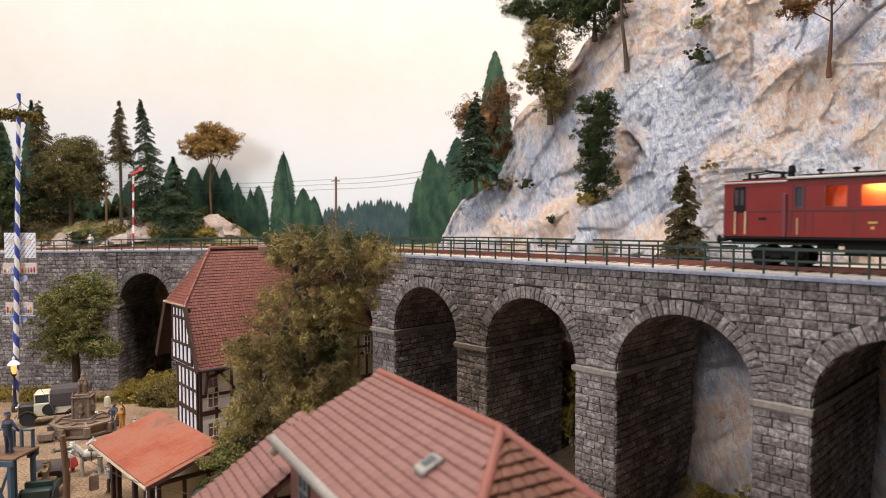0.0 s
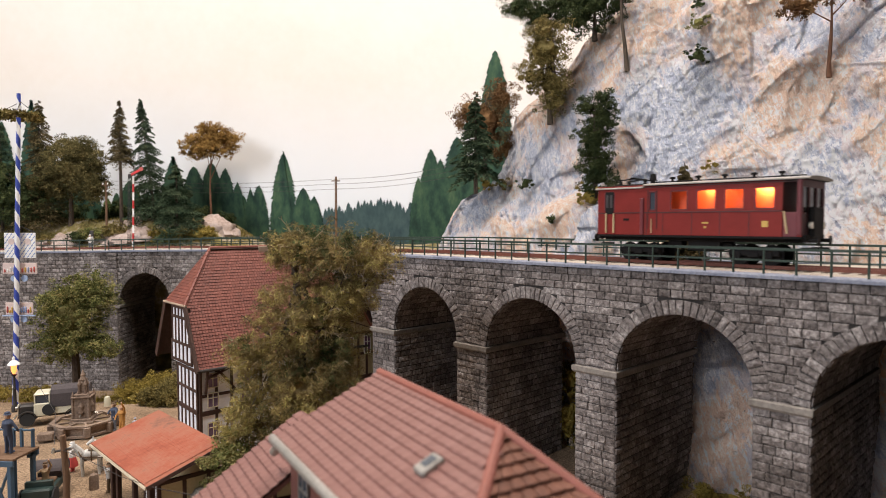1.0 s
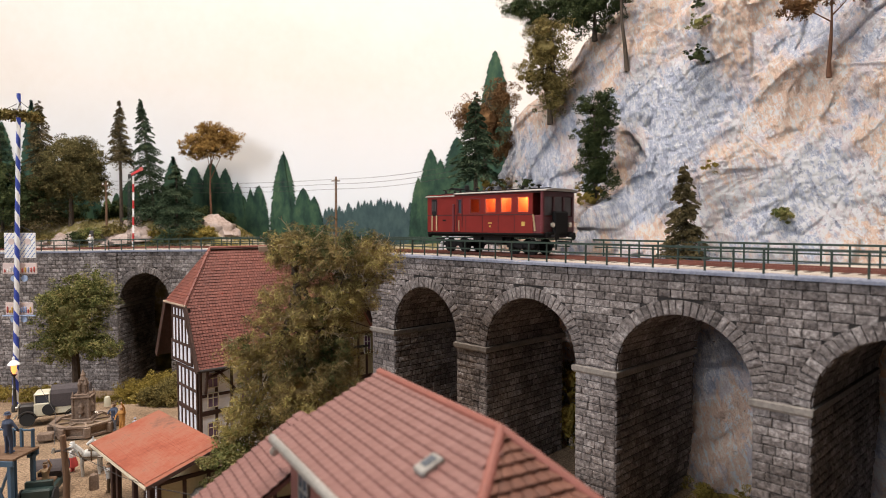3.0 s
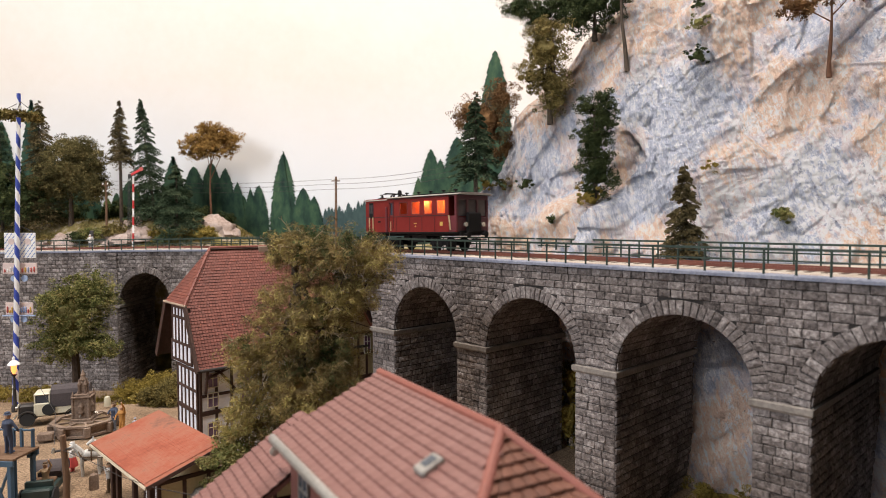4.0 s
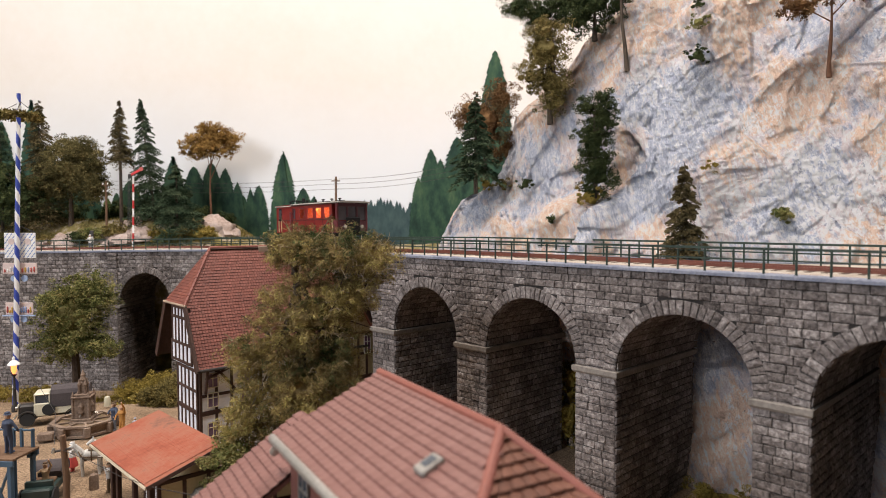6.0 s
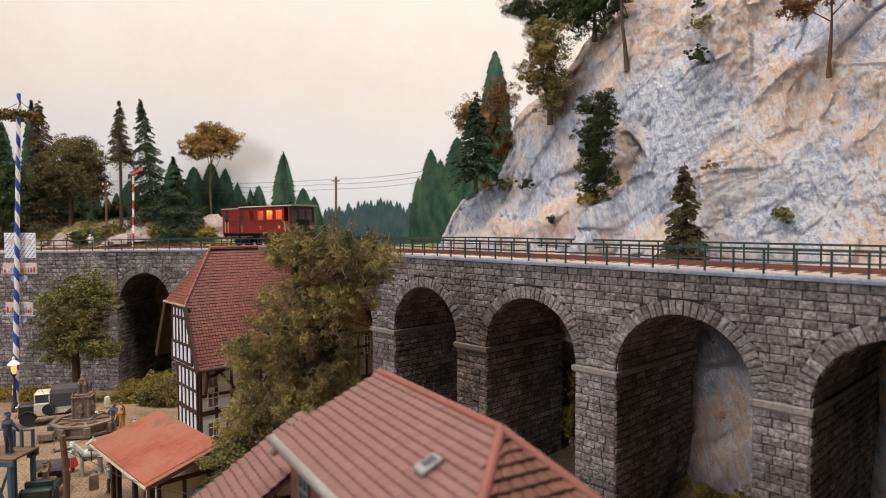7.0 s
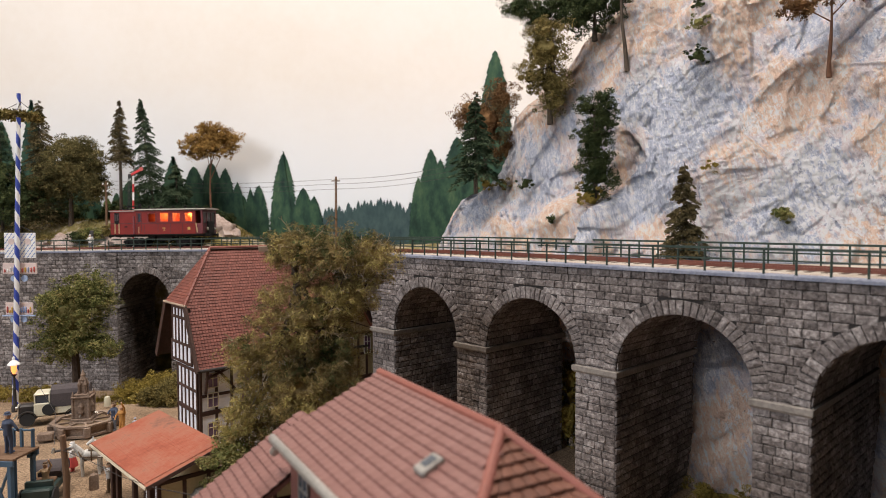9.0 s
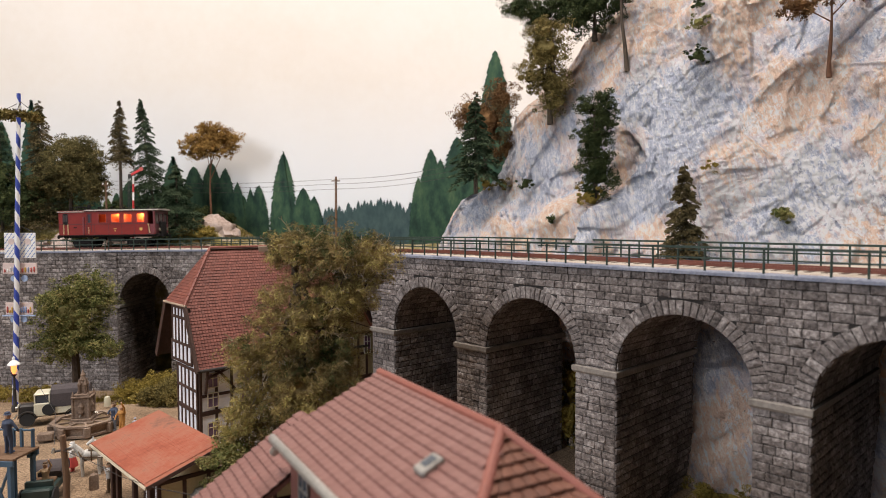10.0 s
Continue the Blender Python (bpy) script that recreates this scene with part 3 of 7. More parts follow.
def painted_tree(x, base, top, half, mat, depth, seed, blunt=0.75):
    """One fir brushed on the wall: a ragged outline of short downward strokes."""
    rng = random.Random(seed)
    edges = []
    for side in (-1, 1):
        pts, k, drift = [], 0.0, rng.uniform(-0.1, 0.1)
        while k < 1:
            r = half * (1 - k ** 2.8) ** blunt * rng.uniform(0.90, 1.04) + 0.08
            z = base + (top - base) * k
            pts.append((x + side * r + drift * k * half, z))
            k += rng.uniform(0.022, 0.05)
            r2 = half * max(0, 1 - min(1, k) ** 2.8) ** blunt * rng.uniform(0.80, 0.96) + 0.05
            pts.append((x + side * r2 + drift * k * half, min(top, base + (top - base) * (k - 0.008))))
        edges.append(pts)
    outline = edges[0] + [(x, top + 0.1)] + edges[1][::-1]
    part("painted_tree", Shape().prism(outline, 91.99 - depth, 91.995, "y"), mat, wall_back, smooth=False).matrix_parent_inverse = wall_back.matrix_basis.inverted()

def woods():
    rng = random.Random(3)
    firs = [(-23.1, 27.3, 2.2), (-26.6, 22.4, 1.7), (-27.9, 22.0, 1.2), (-20.2, 22.0, 2.0), (-18.6, 20.8, 1.6), (-28.9, 20.9, 1.4), (-1.9, 27.6, 2.3), (-0.3, 26.2, 2.0), (0.9, 25.4, 2.2), (-3.4, 22.5, 1.6),
            (-3.6, 23.5, 1.4), (2.1, 29.5, 3.2), (7.4, 41.6, 3.2), (-31.4, 24.8, 2.0), (-33.5, 25.5, 2.2), (-59.3, 34.6, 2.2), (-63.6, 31.5, 2.4), (-57, 28, 3),
            (-53, 26, 3), (-45.5, 23, 2.4), (-39, 26.5, 2.5), (-36, 25, 2.3), (-29.8, 22.8, 1.5), (5.0, 27, 3)]
    for i, (x, top, half) in enumerate(firs):
        painted_tree(x, 11, top, half, PAINT_FIR, 0.10 + 0.012 * i, i)
    for i in range(34):
        x = -17 + 15.5 * i / 33
        painted_tree(x, 11, 19.2 + rng.uniform(-0.5, 0.7) + 0.9 * math.exp(-((x + 9) / 3.5) ** 2), 0.75, PAINT_FAR, 0.05 + 0.001 * i, 100 + i)
    for i in range(26):
        x = -66 + 36 * i / 25
        painted_tree(x, 11, 21 + rng.uniform(-1.5, 1.5), 1.5, PAINT_FIR if i % 3 else PAINT_MEADOW, 0.06 + 0.001 * i, 200 + i)

woods()

# ---- plants ----
def foliage_material(name, cols):
    m = material(name, cols, 0.9, 3.2, 10, 0.0, island=0.20, spec=0.15, mix=0.22)
    return m

OLIVE = foliage_material("olive_foliage", [(0.05, 0.043, 0.014), (0.115, 0.092, 0.03), (0.21, 0.165, 0.055), (0.35, 0.27, 0.11)])
DARKOLIVE = foliage_material("dark_olive_foliage", [(0.038, 0.037, 0.015), (0.115, 0.10, 0.038), (0.25, 0.20, 0.085)])
DARKLEAF = foliage_material("dark_foliage", [(0.015, 0.026, 0.010), (0.04, 0.055, 0.02), (0.085, 0.095, 0.035)])
GREENLEAF = foliage_material("green_foliage", [(0.035, 0.05, 0.016), (0.12, 0.135, 0.04), (0.25, 0.23, 0.085), (0.34, 0.29, 0.12)])
AUTUMN = foliage_material("ochre_foliage", [(0.12, 0.065, 0.016), (0.29, 0.17, 0.05), (0.46, 0.29, 0.10)])
RUSSET = foliage_material("russet_foliage", [(0.07, 0.035, 0.015), (0.16, 0.085, 0.035), (0.24, 0.15, 0.07)])
YELLOWG = foliage_material("yellow_moss", [(0.12, 0.09, 0.02), (0.26, 0.19, 0.04), (0.36, 0.28, 0.08)])
NEEDLE = foliage_material("fir_needles", [(0.014, 0.028, 0.015), (0.04, 0.065, 0.034), (0.10, 0.125, 0.07)])
NEEDLEB = foliage_material("brownish_needles", [(0.04, 0.034, 0.015), (0.10, 0.08, 0.036), (0.20, 0.15, 0.075)])
BARK = material("dark_bark", [(0.03, 0.022, 0.016), (0.08, 0.06, 0.045), (0.13, 0.10, 0.075)], 0.95, 2, 18, 0.8, bumpd=0.06, stretch=(1, 1, 0.3))
BARKR = material("red_brown_bark", [(0.09, 0.04, 0.022), (0.20, 0.10, 0.06)], 0.9, 2, 18, 0.8, bumpd=0.06, stretch=(1, 1, 0.3))
SEAFOAM = material("mixed_olive_brown_fibres", [(0.022, 0.040, 0.014), (0.065, 0.090, 0.028), (0.17, 0.125, 0.055), (0.28, 0.20, 0.085), (0.36, 0.31, 0.09), (0.52, 0.43, 0.18)], 0.9, 2.0, 8, 0.0, island=0.14, spec=0.15, mix=0.14)
TWIG = plain("pale_twig", (0.28, 0.22, 0.13), 0.9)

def leaves(pos, u, v):
    """Small pointed leaves at pos, spanned by u and v."""
    n = len(pos)
    vs = np.stack([pos - u, pos + v * 0.55, pos + u, pos - v * 0.55], 1).reshape(-1, 3)
    sh = Shape()
    sh.v = vs.tolist()
    sh.f = np.arange(4 * n).reshape(-1, 4).tolist()
    return sh

def unit(a):
    return a / np.maximum(1e-9, np.linalg.norm(a, axis=1, keepdims=True))

def crown(blobs, n, size, seed, clump=0.55, slim=1.0):
    """Leaves in tight clumps over the given ellipsoids (x, y, z, rx, ry, rz), round a ragged dark inside."""
    rs = np.random.RandomState(seed)
    vol = np.array([b[3] * b[4] * b[5] for b in blobs]) ** (2 / 3)
    out = []
    for b, share in zip(blobs, vol / vol.sum()):
        per = 60
        k = max(5, int(n * share / per))
        d = unit(rs.normal(size=(k, 3)))
        bump = 1 + 0.24 * np.sin(d[:, :1] * 5 + seed) * np.sin(d[:, 2:] * 6 + 2 * seed) + 0.13 * rs.normal(size=(k, 1))
        c = d * rs.uniform(0.35, 1.0, (k, 1)) ** 0.5 * bump * np.array(b[3:]) + np.array(b[:3])
        r = clump * 1.45 * rs.uniform(0.35, 1.1, (k, 1, 1))
        e = unit(rs.normal(size=(k * per, 3))).reshape(k, per, 3) * rs.uniform(0.25, 1.0, (k, per, 1)) ** 0.6
        out.append((c[:, None, :] + e * r * np.array([1, 1, 0.7])).reshape(-1, 3))
    p = np.concatenate(out)
    u = unit(rs.normal(size=p.shape)) * size * rs.uniform(0.5, 1.5, (len(p), 1))
    w = unit(np.cross(u, rs.normal(size=p.shape))) * size * rs.uniform(0.5, 1.3, (len(p), 1))
    sh = leaves(p, u, w * slim)
    for b in blobs:
        inner = Shape().ball((0, 0, 0), 1.0, 14)
        vs = []
        for q in inner.v:
            f = 0.42 * (1 + 0.5 * noise.noise(Vector(q) * 2.1 + Vector((seed, b[0], b[2]))))
            vs.append((b[0] + q[0] * b[3] * f, b[1] + q[1] * b[4] * f, b[2] + q[2] * b[5] * f))
        sh.add(vs, inner.f)
    return sh

def trunk_of(height, r, limbs, seed, lean=(0, 0)):
    """Tapered trunk with limbs that reach towards the given points."""
    rng = random.Random(seed)
    sh = Shape()
    pts = [Vector((lean[0] * k + rng.uniform(-1, 1) * 0.05 * height * k * 0.4, lean[1] * k + rng.uniform(-1, 1) * 0.02 * height, height * k)) for k in (0, 0.2, 0.45, 0.7, 1)]
    sh.tube(pts, [r * 1.35, r, r * 0.8, r * 0.6, r * 0.3], 8)
    for q in limbs:
        q = Vector(q)
        a = pts[2].lerp(pts[4], rng.uniform(0.1, 0.9))
        m = a.lerp(q, 0.5) + Vector((rng.uniform(-1, 1), rng.uniform(-1, 1), rng.uniform(-0.3, 0.6))) * 0.2 * r * 4
        sh.tube([a, m, q], [r * 0.45, r * 0.28, r * 0.08], 5)
        for _ in range(2):
            e = q + Vector((rng.uniform(-1, 1), rng.uniform(-1, 1), rng.uniform(-0.5, 1))) * r * 4
            sh.tube([m, e], [r * 0.18, r * 0.05], 4)
    return sh

def broadleaf(x, y, z, blobs, n, size, mat, seed, label, trunk_r=0.28, height=None, bark=None, category="tree", clump=0.5, twigs=0, slim=1.0):
    t = thing("tree" if category == "tree" else "bush", x, y, z, 0, label, category)
    height = height or max(b[2] for b in blobs)
    if n < 50000:
        n, size = int(n * 2.8), size * 0.64
    if trunk_r:
        part("trunk", trunk_of(height, trunk_r, [(b[0] + b[3] * 0.5, b[1], b[2] + b[5] * 0.3) for b in blobs], seed), bark or BARK, t)
    part("crown", crown(blobs, n, size, seed, clump, slim), mat, t, smooth=False, fix=False)
    if twigs:
        rng = random.Random(seed + 5)
        for _ in range(twigs):
            b = rng.choice(blobs)
            d = Vector((rng.uniform(-1, 1), rng.uniform(-1, 0.1), rng.uniform(-0.6, 0.8))).normalized()
            a = Vector(b[:3]) + Vector((d.x * b[3], d.y * b[4], d.z * b[5])) * 0.75
            bend = Vector((rng.uniform(-1, 1), rng.uniform(-0.6, 0.3), rng.uniform(-0.8, 0.8))).normalized()
            m = a + d * rng.uniform(0.15, 0.4) + bend * 0.15
            e = m + (d * 0.5 + bend).normalized() * rng.uniform(0.2, 0.45)
            f = e + (bend + Vector((0, 0, rng.uniform(-0.9, 0.5)))).normalized() * rng.uniform(0.1, 0.35)
            sh = Shape().tube([a, m, e, f], [0.030, 0.024, 0.017, 0.007], 5)
            for q in (m, e):
                sh.tube([q, q + (bend.cross(d) * rng.choice((-1, 1)) + d * 0.6).normalized() * rng.uniform(0.2, 0.5)], [0.018, 0.006], 4)
            part("twig", sh, TWIG, t)
    return t

def conifer(x, y, z, height, r, n, mat, seed, label, bare=0.06, trunk_r=0.2, lean=(0, 0), size=0.42, shaggy=0.3):
    """Whorls of drooping boughs of uneven length, each a flat spray of short needles."""
    t = thing("conifer", x, y, z, 0, label, "conifer")
    rs = np.random.RandomState(seed)
    part("trunk", Shape().tube([(0, 0, 0), (lean[0] * 0.5, lean[1] * 0.5, height * 0.5), (lean[0] * 0.97, lean[1] * 0.97, height * 0.97)], [trunk_r, trunk_r * 0.7, trunk_r * 0.12], 7), BARK, t)
    span = height * (1 - bare)
    levels = max(9, int(span / (0.14 * r + 0.36)))
    k0 = (np.arange(levels) + rs.uniform(-0.25, 0.25, levels)) / levels
    k0 = np.clip(k0, 0, 0.985)
    boughs = np.repeat(k0, 13) + rs.normal(0, 0.45 / levels, levels * 13)
    boughs = np.clip(boughs, 0, 0.99)
    m = len(boughs)
    ang = rs.uniform(0, 2 * math.pi, m)
    reach = r * (1 - boughs) ** 0.85 * np.clip(rs.normal(0.98, shaggy * 0.6, m), 0.45, 1.35) + 0.05 * r
    droop = rs.uniform(0.25, 0.75, m)
    per = max(40, int(n * 6.5 / m))
    b = np.repeat(np.arange(m), per)
    tt = rs.uniform(0.04, 1.0, m * per) ** 0.75
    out = np.stack([np.cos(ang), np.sin(ang), np.zeros(m)], 1)[b]
    side = np.stack([-np.sin(ang), np.cos(ang), np.zeros(m)], 1)[b]
    wide = reach[b] * 0.40 * np.sin(np.clip(tt, 0, 1) * math.pi * 0.82 + 0.2) * rs.uniform(-1, 1, len(b))
    fall = -droop[b] * reach[b] * tt ** 1.5 - 0.25 * np.abs(wide) + rs.normal(0, 0.05, len(b))
    h = bare + (1 - bare) * boughs[b]
    p = np.stack([lean[0] * h, lean[1] * h, h * height], 1) + out * (reach[b] * tt)[:, None] + side * wide[:, None]
    p[:, 2] += fall
    g = size * 0.46 * rs.uniform(0.6, 1.25, len(b)) * (0.6 + 0.4 * (1 - boughs[b]))
    u = unit(out * 0.8 + side * np.sign(wide)[:, None] * 0.6 + np.array([0, 0, -0.35]) + rs.normal(0, 0.3, p.shape)) * g[:, None]
    v = unit(np.cross(u, rs.normal(size=p.shape))) * (g * 0.42)[:, None]
    part("crown", leaves(p, u, v), mat, t, smooth=False, fix=False)
    return t

def plants():
    # the large bushy tree before the timbered house
    broadleaf(-8.0, 35.0, -0.1, [(1.8, 0, 15.2, 2.9, 2.2, 1.5), (4.1, 0, 15.0, 1.5, 1.4, 1.2), (3.0, 0, 13.2, 1.5, 1.4, 1.2), (0.0, 0, 15.6, 1.9, 1.8, 1.1), (0.6, 0, 11.9, 3.0, 2.6, 2.3), (-0.2, -0.2, 8.0, 3.3, 2.6, 2.7),
                                 (-2.6, -0.4, 9.9, 1.4, 1.4, 1.1), (-2.9, -0.8, 6.0, 1.4, 1.4, 1.5), (1.9, 0.2, 9.0, 1.35, 1.9, 2.4), (0.3, 0, 4.6, 2.9, 2.2, 2.0)],
              150000, 0.125, SEAFOAM, 1, "large bushy olive-brown tree in front of the timbered house", 0.45, 15.5, clump=0.34, twigs=130, slim=0.24)
    broadleaf(-11.4, 33.4, -0.1, [(0, 0, 4.6, 1.3, 1.1, 1.3), (0.9, 0, 3.2, 1.1, 1.0, 1.2)], 1800, 0.12, GREENLEAF, 2, "small loose green bush beside the annex roof", 0.12, 4.5, category="bush", clump=0.35, twigs=6)
    # tree before the plain wall
    broadleaf(-36.2, 62.0, -1.0, [(0, 0, 9.0, 3.4, 2.6, 3.6), (-1.0, 0, 6.4, 2.6, 2.4, 2.2), (1.6, 0, 11.2, 2.2, 2.0, 1.7), (2.2, 0, 5.8, 2.0, 1.7, 1.2), (-2.2, 0, 10.2, 1.5, 1.5, 1.3)], 20000, 0.14, GREENLEAF, 3,
              "round green tree before the masonry wall", 0.42, 11, clump=0.5)
    for x, y, z, rx, rz, n, m in ((-27.6, 60.5, -0.2, 1.8, 0.9, 1500, OLIVE), (-26.0, 59.5, -0.2, 1.9, 1.3, 1200, OLIVE), (-31.0, 63.0, -0.6, 2.4, 1.1, 1300, YELLOWG), (-41, 65, -1.0, 3.0, 0.7, 900, YELLOWG), (-47, 65, -1.0, 3.0, 0.7, 900, YELLOWG), (-28.5, 64.0, -0.8, 3.2, 1.7, 2600, YELLOWG), (-25.5, 62.5, -0.6, 2.6, 1.9, 2200, OLIVE)):
        broadleaf(x, y, z, [(0, 0, rz * 0.5, rx, 1.5, rz)], n * 3, 0.11, m, int(100 - x), "low dry bush at the foot of the viaduct", 0, category="bush", clump=0.35)
    # the hill behind the railway
    broadleaf(-48.2, 82, 16.2, [(0, 0, 7.6, 4.0, 3.2, 3.8), (-2.2, 0, 6.0, 2.6, 2.4, 2.6), (2.6, 0, 7.2, 2.2, 2.2, 2.8), (0.6, 0, 10.2, 2.8, 2.2, 1.6), (3.3, 0, 5.0, 1.7, 1.7, 1.5)], 21000, 0.16, DARKOLIVE, 5, "dense dark olive broadleaf tree on the hill", 0.3, 9, clump=0.6)
    broadleaf(-53.5, 80, 15.5, [(0, 0, 4.5, 3.6, 2.6, 4.0), (-2.5, 0, 7, 2.6, 2.2, 3)], 3500, 0.24, DARKLEAF, 6, "dark undergrowth tree on the hill", 0.3, 6, clump=0.6)
    conifer(-52.0, 82, 16, 17.0, 3.4, 4200, NEEDLEB, 7, "tall brownish conifer on the hill", 0.12)
    conifer(-57.0, 82, 16, 14.0, 3.4, 3000, NEEDLE, 8, "dark conifer at the end of the hill", 0.1)
    conifer(-41.6, 82, 16.4, 16.4, 1.75, 1900, NEEDLEB, 9, "thin brown conifer with a bare trunk", 0.54, 0.24)
    conifer(-37.6, 83, 17, 16.2, 3.0, 5200, NEEDLE, 10, "tall dark green fir on the hill", 0.05, lean=(-1.9, 0))
    conifer(-34.0, 81, 15.8, 9.0, 3.9, 5200, NEEDLE, 11, "squat dark fir on the hill", 0.03)
    broadleaf(-31.9, 87.3, 16.2, [(0, 0, 11.8, 3.6, 2.2, 2.0), (-1.8, 0, 11.0, 2.2, 1.8, 1.5), (1.7, 0, 12.3, 2.3, 1.8, 1.6), (0.2, 0, 13.3, 2.2, 1.6, 1.0)], 8000, 0.17, AUTUMN, 12, "ochre autumn tree with a thin trunk", 0.14, 12, bark=BARKR, clump=0.45)
    for x, y, z, rx, m in ((-46, 79.6, 14.6, 1.6, DARKLEAF), (-43.8, 79.6, 15.2, 2.0, GREENLEAF), (-41.5, 80, 15.6, 1.5, OLIVE), (-33, 80, 15.2, 1.2, OLIVE), (-50.5, 79.4, 14.4, 1.4, OLIVE), (-56, 79, 14, 2, DARKLEAF), (-35.6, 79.4, 15.0, 1.3, YELLOWG), (-30.2, 80, 15.2, 1.6, YELLOWG)):
        broadleaf(x, y, z, [(0, 0, 0.5, rx, 1.2, 0.75)], 1300, 0.13, m, int(300 - x * 3), "low bush on the hill", 0, category="bush", clump=0.35)
    for x, y, z, r in ((-62, 87, 15.5, 3.2), (-57.5, 88, 15.5, 3.0), (-52.5, 88, 15.5, 2.6), (-46, 88, 16, 2.2), (-42.5, 88.5, 16, 1.9), (-34.5, 88.5, 16, 2.0), (-31, 89, 15.5, 1.6)):
        broadleaf(x, y, z, [(0, 0, r * 0.7, r * 1.1, 1.6, r), (r * 0.5, 0, r * 1.2, r * 0.7, 1.3, r * 0.7)], 1800, 0.2, DARKLEAF, int(900 - x), "dark thicket at the back of the hill", 0, category="bush", clump=0.5)
    # on the cliff
    conifer(2.95, 57.5, 19.6, 9.0, 2.2, 2600, NEEDLE, 20, "green fir with a bare foot on a rock ledge", 0.24, 0.2)
    broadleaf(4.1, 61.5, 20.0, [(0, 0, 6.6, 2.9, 1.8, 3.3), (1.6, 0, 9.0, 1.8, 1.5, 1.8), (-1.6, 0, 7.6, 1.6, 1.3, 1.9), (2.2, 0, 4.0, 1.7, 1.4, 1.6)], 5500, 0.14, RUSSET, 21, "russet thin-leaved tree at the edge of the cliff", 0.2, 9, clump=0.5)
    broadleaf(9.4, 56.0, 25.6, [(0.1, -0.2, 1.9, 1.2, 1.0, 1.4), (-0.4, 0, 6.3, 2.4, 1.8, 2.6), (0.2, 0, 3.6, 2.0, 1.5, 1.9), (-0.6, 0, 8.2, 1.6, 1.4, 1.2), (-1.7, 0, 4.2, 1.2, 1.0, 1.2)], 7000, 0.13, OLIVE, 22, "olive-brown tree rooted in the cliff", 0.2, 7.5, clump=0.42, twigs=8)
    broadleaf(8.6, 57.5, 33.0, [(0, 0, 2.6, 2.6, 1.7, 1.5), (-1.8, 0, 3.4, 1.6, 1.4, 1.2), (2.6, 0, 4.0, 2.6, 1.8, 2.2)], 5500, 0.14, DARKLEAF, 23, "dark tree on the crest of the cliff", 0.2, 4, clump=0.45)
    broadleaf(13.4, 56.5, 33.0, [(0, 0, 3.4, 2.6, 1.9, 2.2), (-1.6, 0, 1.8, 1.8, 1.5, 1.6), (1.5, 0, 4.6, 2.2, 1.6, 1.8)], 5500, 0.14, DARKLEAF, 24, "dense dark bush on the crest of the cliff", 0.2, 4, clump=0.45)
    broadleaf(11.4, 47.6, 18.8, [(0.2, 0, 1.9, 1.5, 1.2, 1.9), (-0.1, 0.2, 4.2, 1.4, 1.1, 1.8), (0.6, 0.4, 6.2, 1.3, 1.0, 1.5), (-0.7, 0.2, 6.9, 0.8, 0.7, 0.6), (0.8, 0.3, 7.6, 0.6, 0.6, 0.6)], 9000, 0.11, DARKLEAF, 25, "tall ivy-like dark bush climbing the rock", 0.14, 7, clump=0.33)
    t = thing("tree", 15.4, 53.6, 29.6, 0, "tall dark tree trunk standing on the cliff", "tree")
    part("trunk", trunk_of(9.5, 0.17, [(1.6, 0, 8.8), (-1.2, 0, 9)], 4, (-0.9, 0)), BARK, t)
    part("crown", crown([(-0.8, 0, 10.4, 2.4, 1.8, 1.6)], 1500, 0.16, 9, 0.45), DARKLEAF, t, smooth=False, fix=False)
    t = thing("tree", 26.7, 44.2, 27.0, 0, "red-barked pine trunk with brown drooping crown on the cliff", "tree")
    part("trunk", trunk_of(5.6, 0.14, [(-2.2, 0, 4.8), (1.2, 0, 5.4)], 14, (0.1, 0)), BARKR, t)
    part("crown", crown([(-2.2, 0, 4.9, 1.9, 1.3, 0.75), (-0.6, 0, 5.6, 1.6, 1.2, 0.7), (1.6, 0, 5.8, 1.5, 1.2, 0.6)], 2600, 0.12, 19, 0.35), RUSSET, t, smooth=False, fix=False)
    conifer(15.5, 40.8, 15.0, 6.0, 1.55, 3200, NEEDLEB, 26, "bushy dark brown-green spruce at the foot of the cliff", 0.02, 0.12, size=0.3)
    for x, y, z, r, n, m, label in ((5.5, 58.2, 20.3, 0.9, 380, OLIVE, "ochre tuft of scrub on the ledge"), (7.1, 54.8, 20.1, 0.75, 420, DARKLEAF, "small round dark bush on the rock"), (8.25, 48.2, 17.2, 0.35, 140, DARKLEAF, "tiny tuft on the rock"),
                                    (22.3, 41.6, 17.4, 0.68, 520, GREENLEAF, "small green bush on the rock"), (19.9, 49.9, 32.4, 0.85, 420, GREENLEAF, "small green bush high on the rock"), (19.55, 49.1, 29.6, 0.95, 460, DARKLEAF, "dark green bush high on the rock"),
                                    (18.75, 44.7, 20.7, 0.7, 300, YELLOWG, "yellow moss tuft on the rock"), (4.0, 59.5, 20.4, 0.8, 300, YELLOWG, "yellow grass tuft on the ledge"), (11.2, 47.9, 18.6, 1.5, 500, YELLOWG, "mossy cushion on the boulder"), (29.4, 45.2, 31.4, 0.6, 220, GREENLEAF, "small bush under the crest"), (20.0, 50.3, 34.0, 0.5, 200, DARKLEAF, "dark tuft near the crest")):
        broadleaf(x, y, z, [(0, 0, r * 0.2, r, r * 0.7, r * 0.75)], n, 0.11, m, int(x * 37), label, 0, category="bush", clump=0.16)
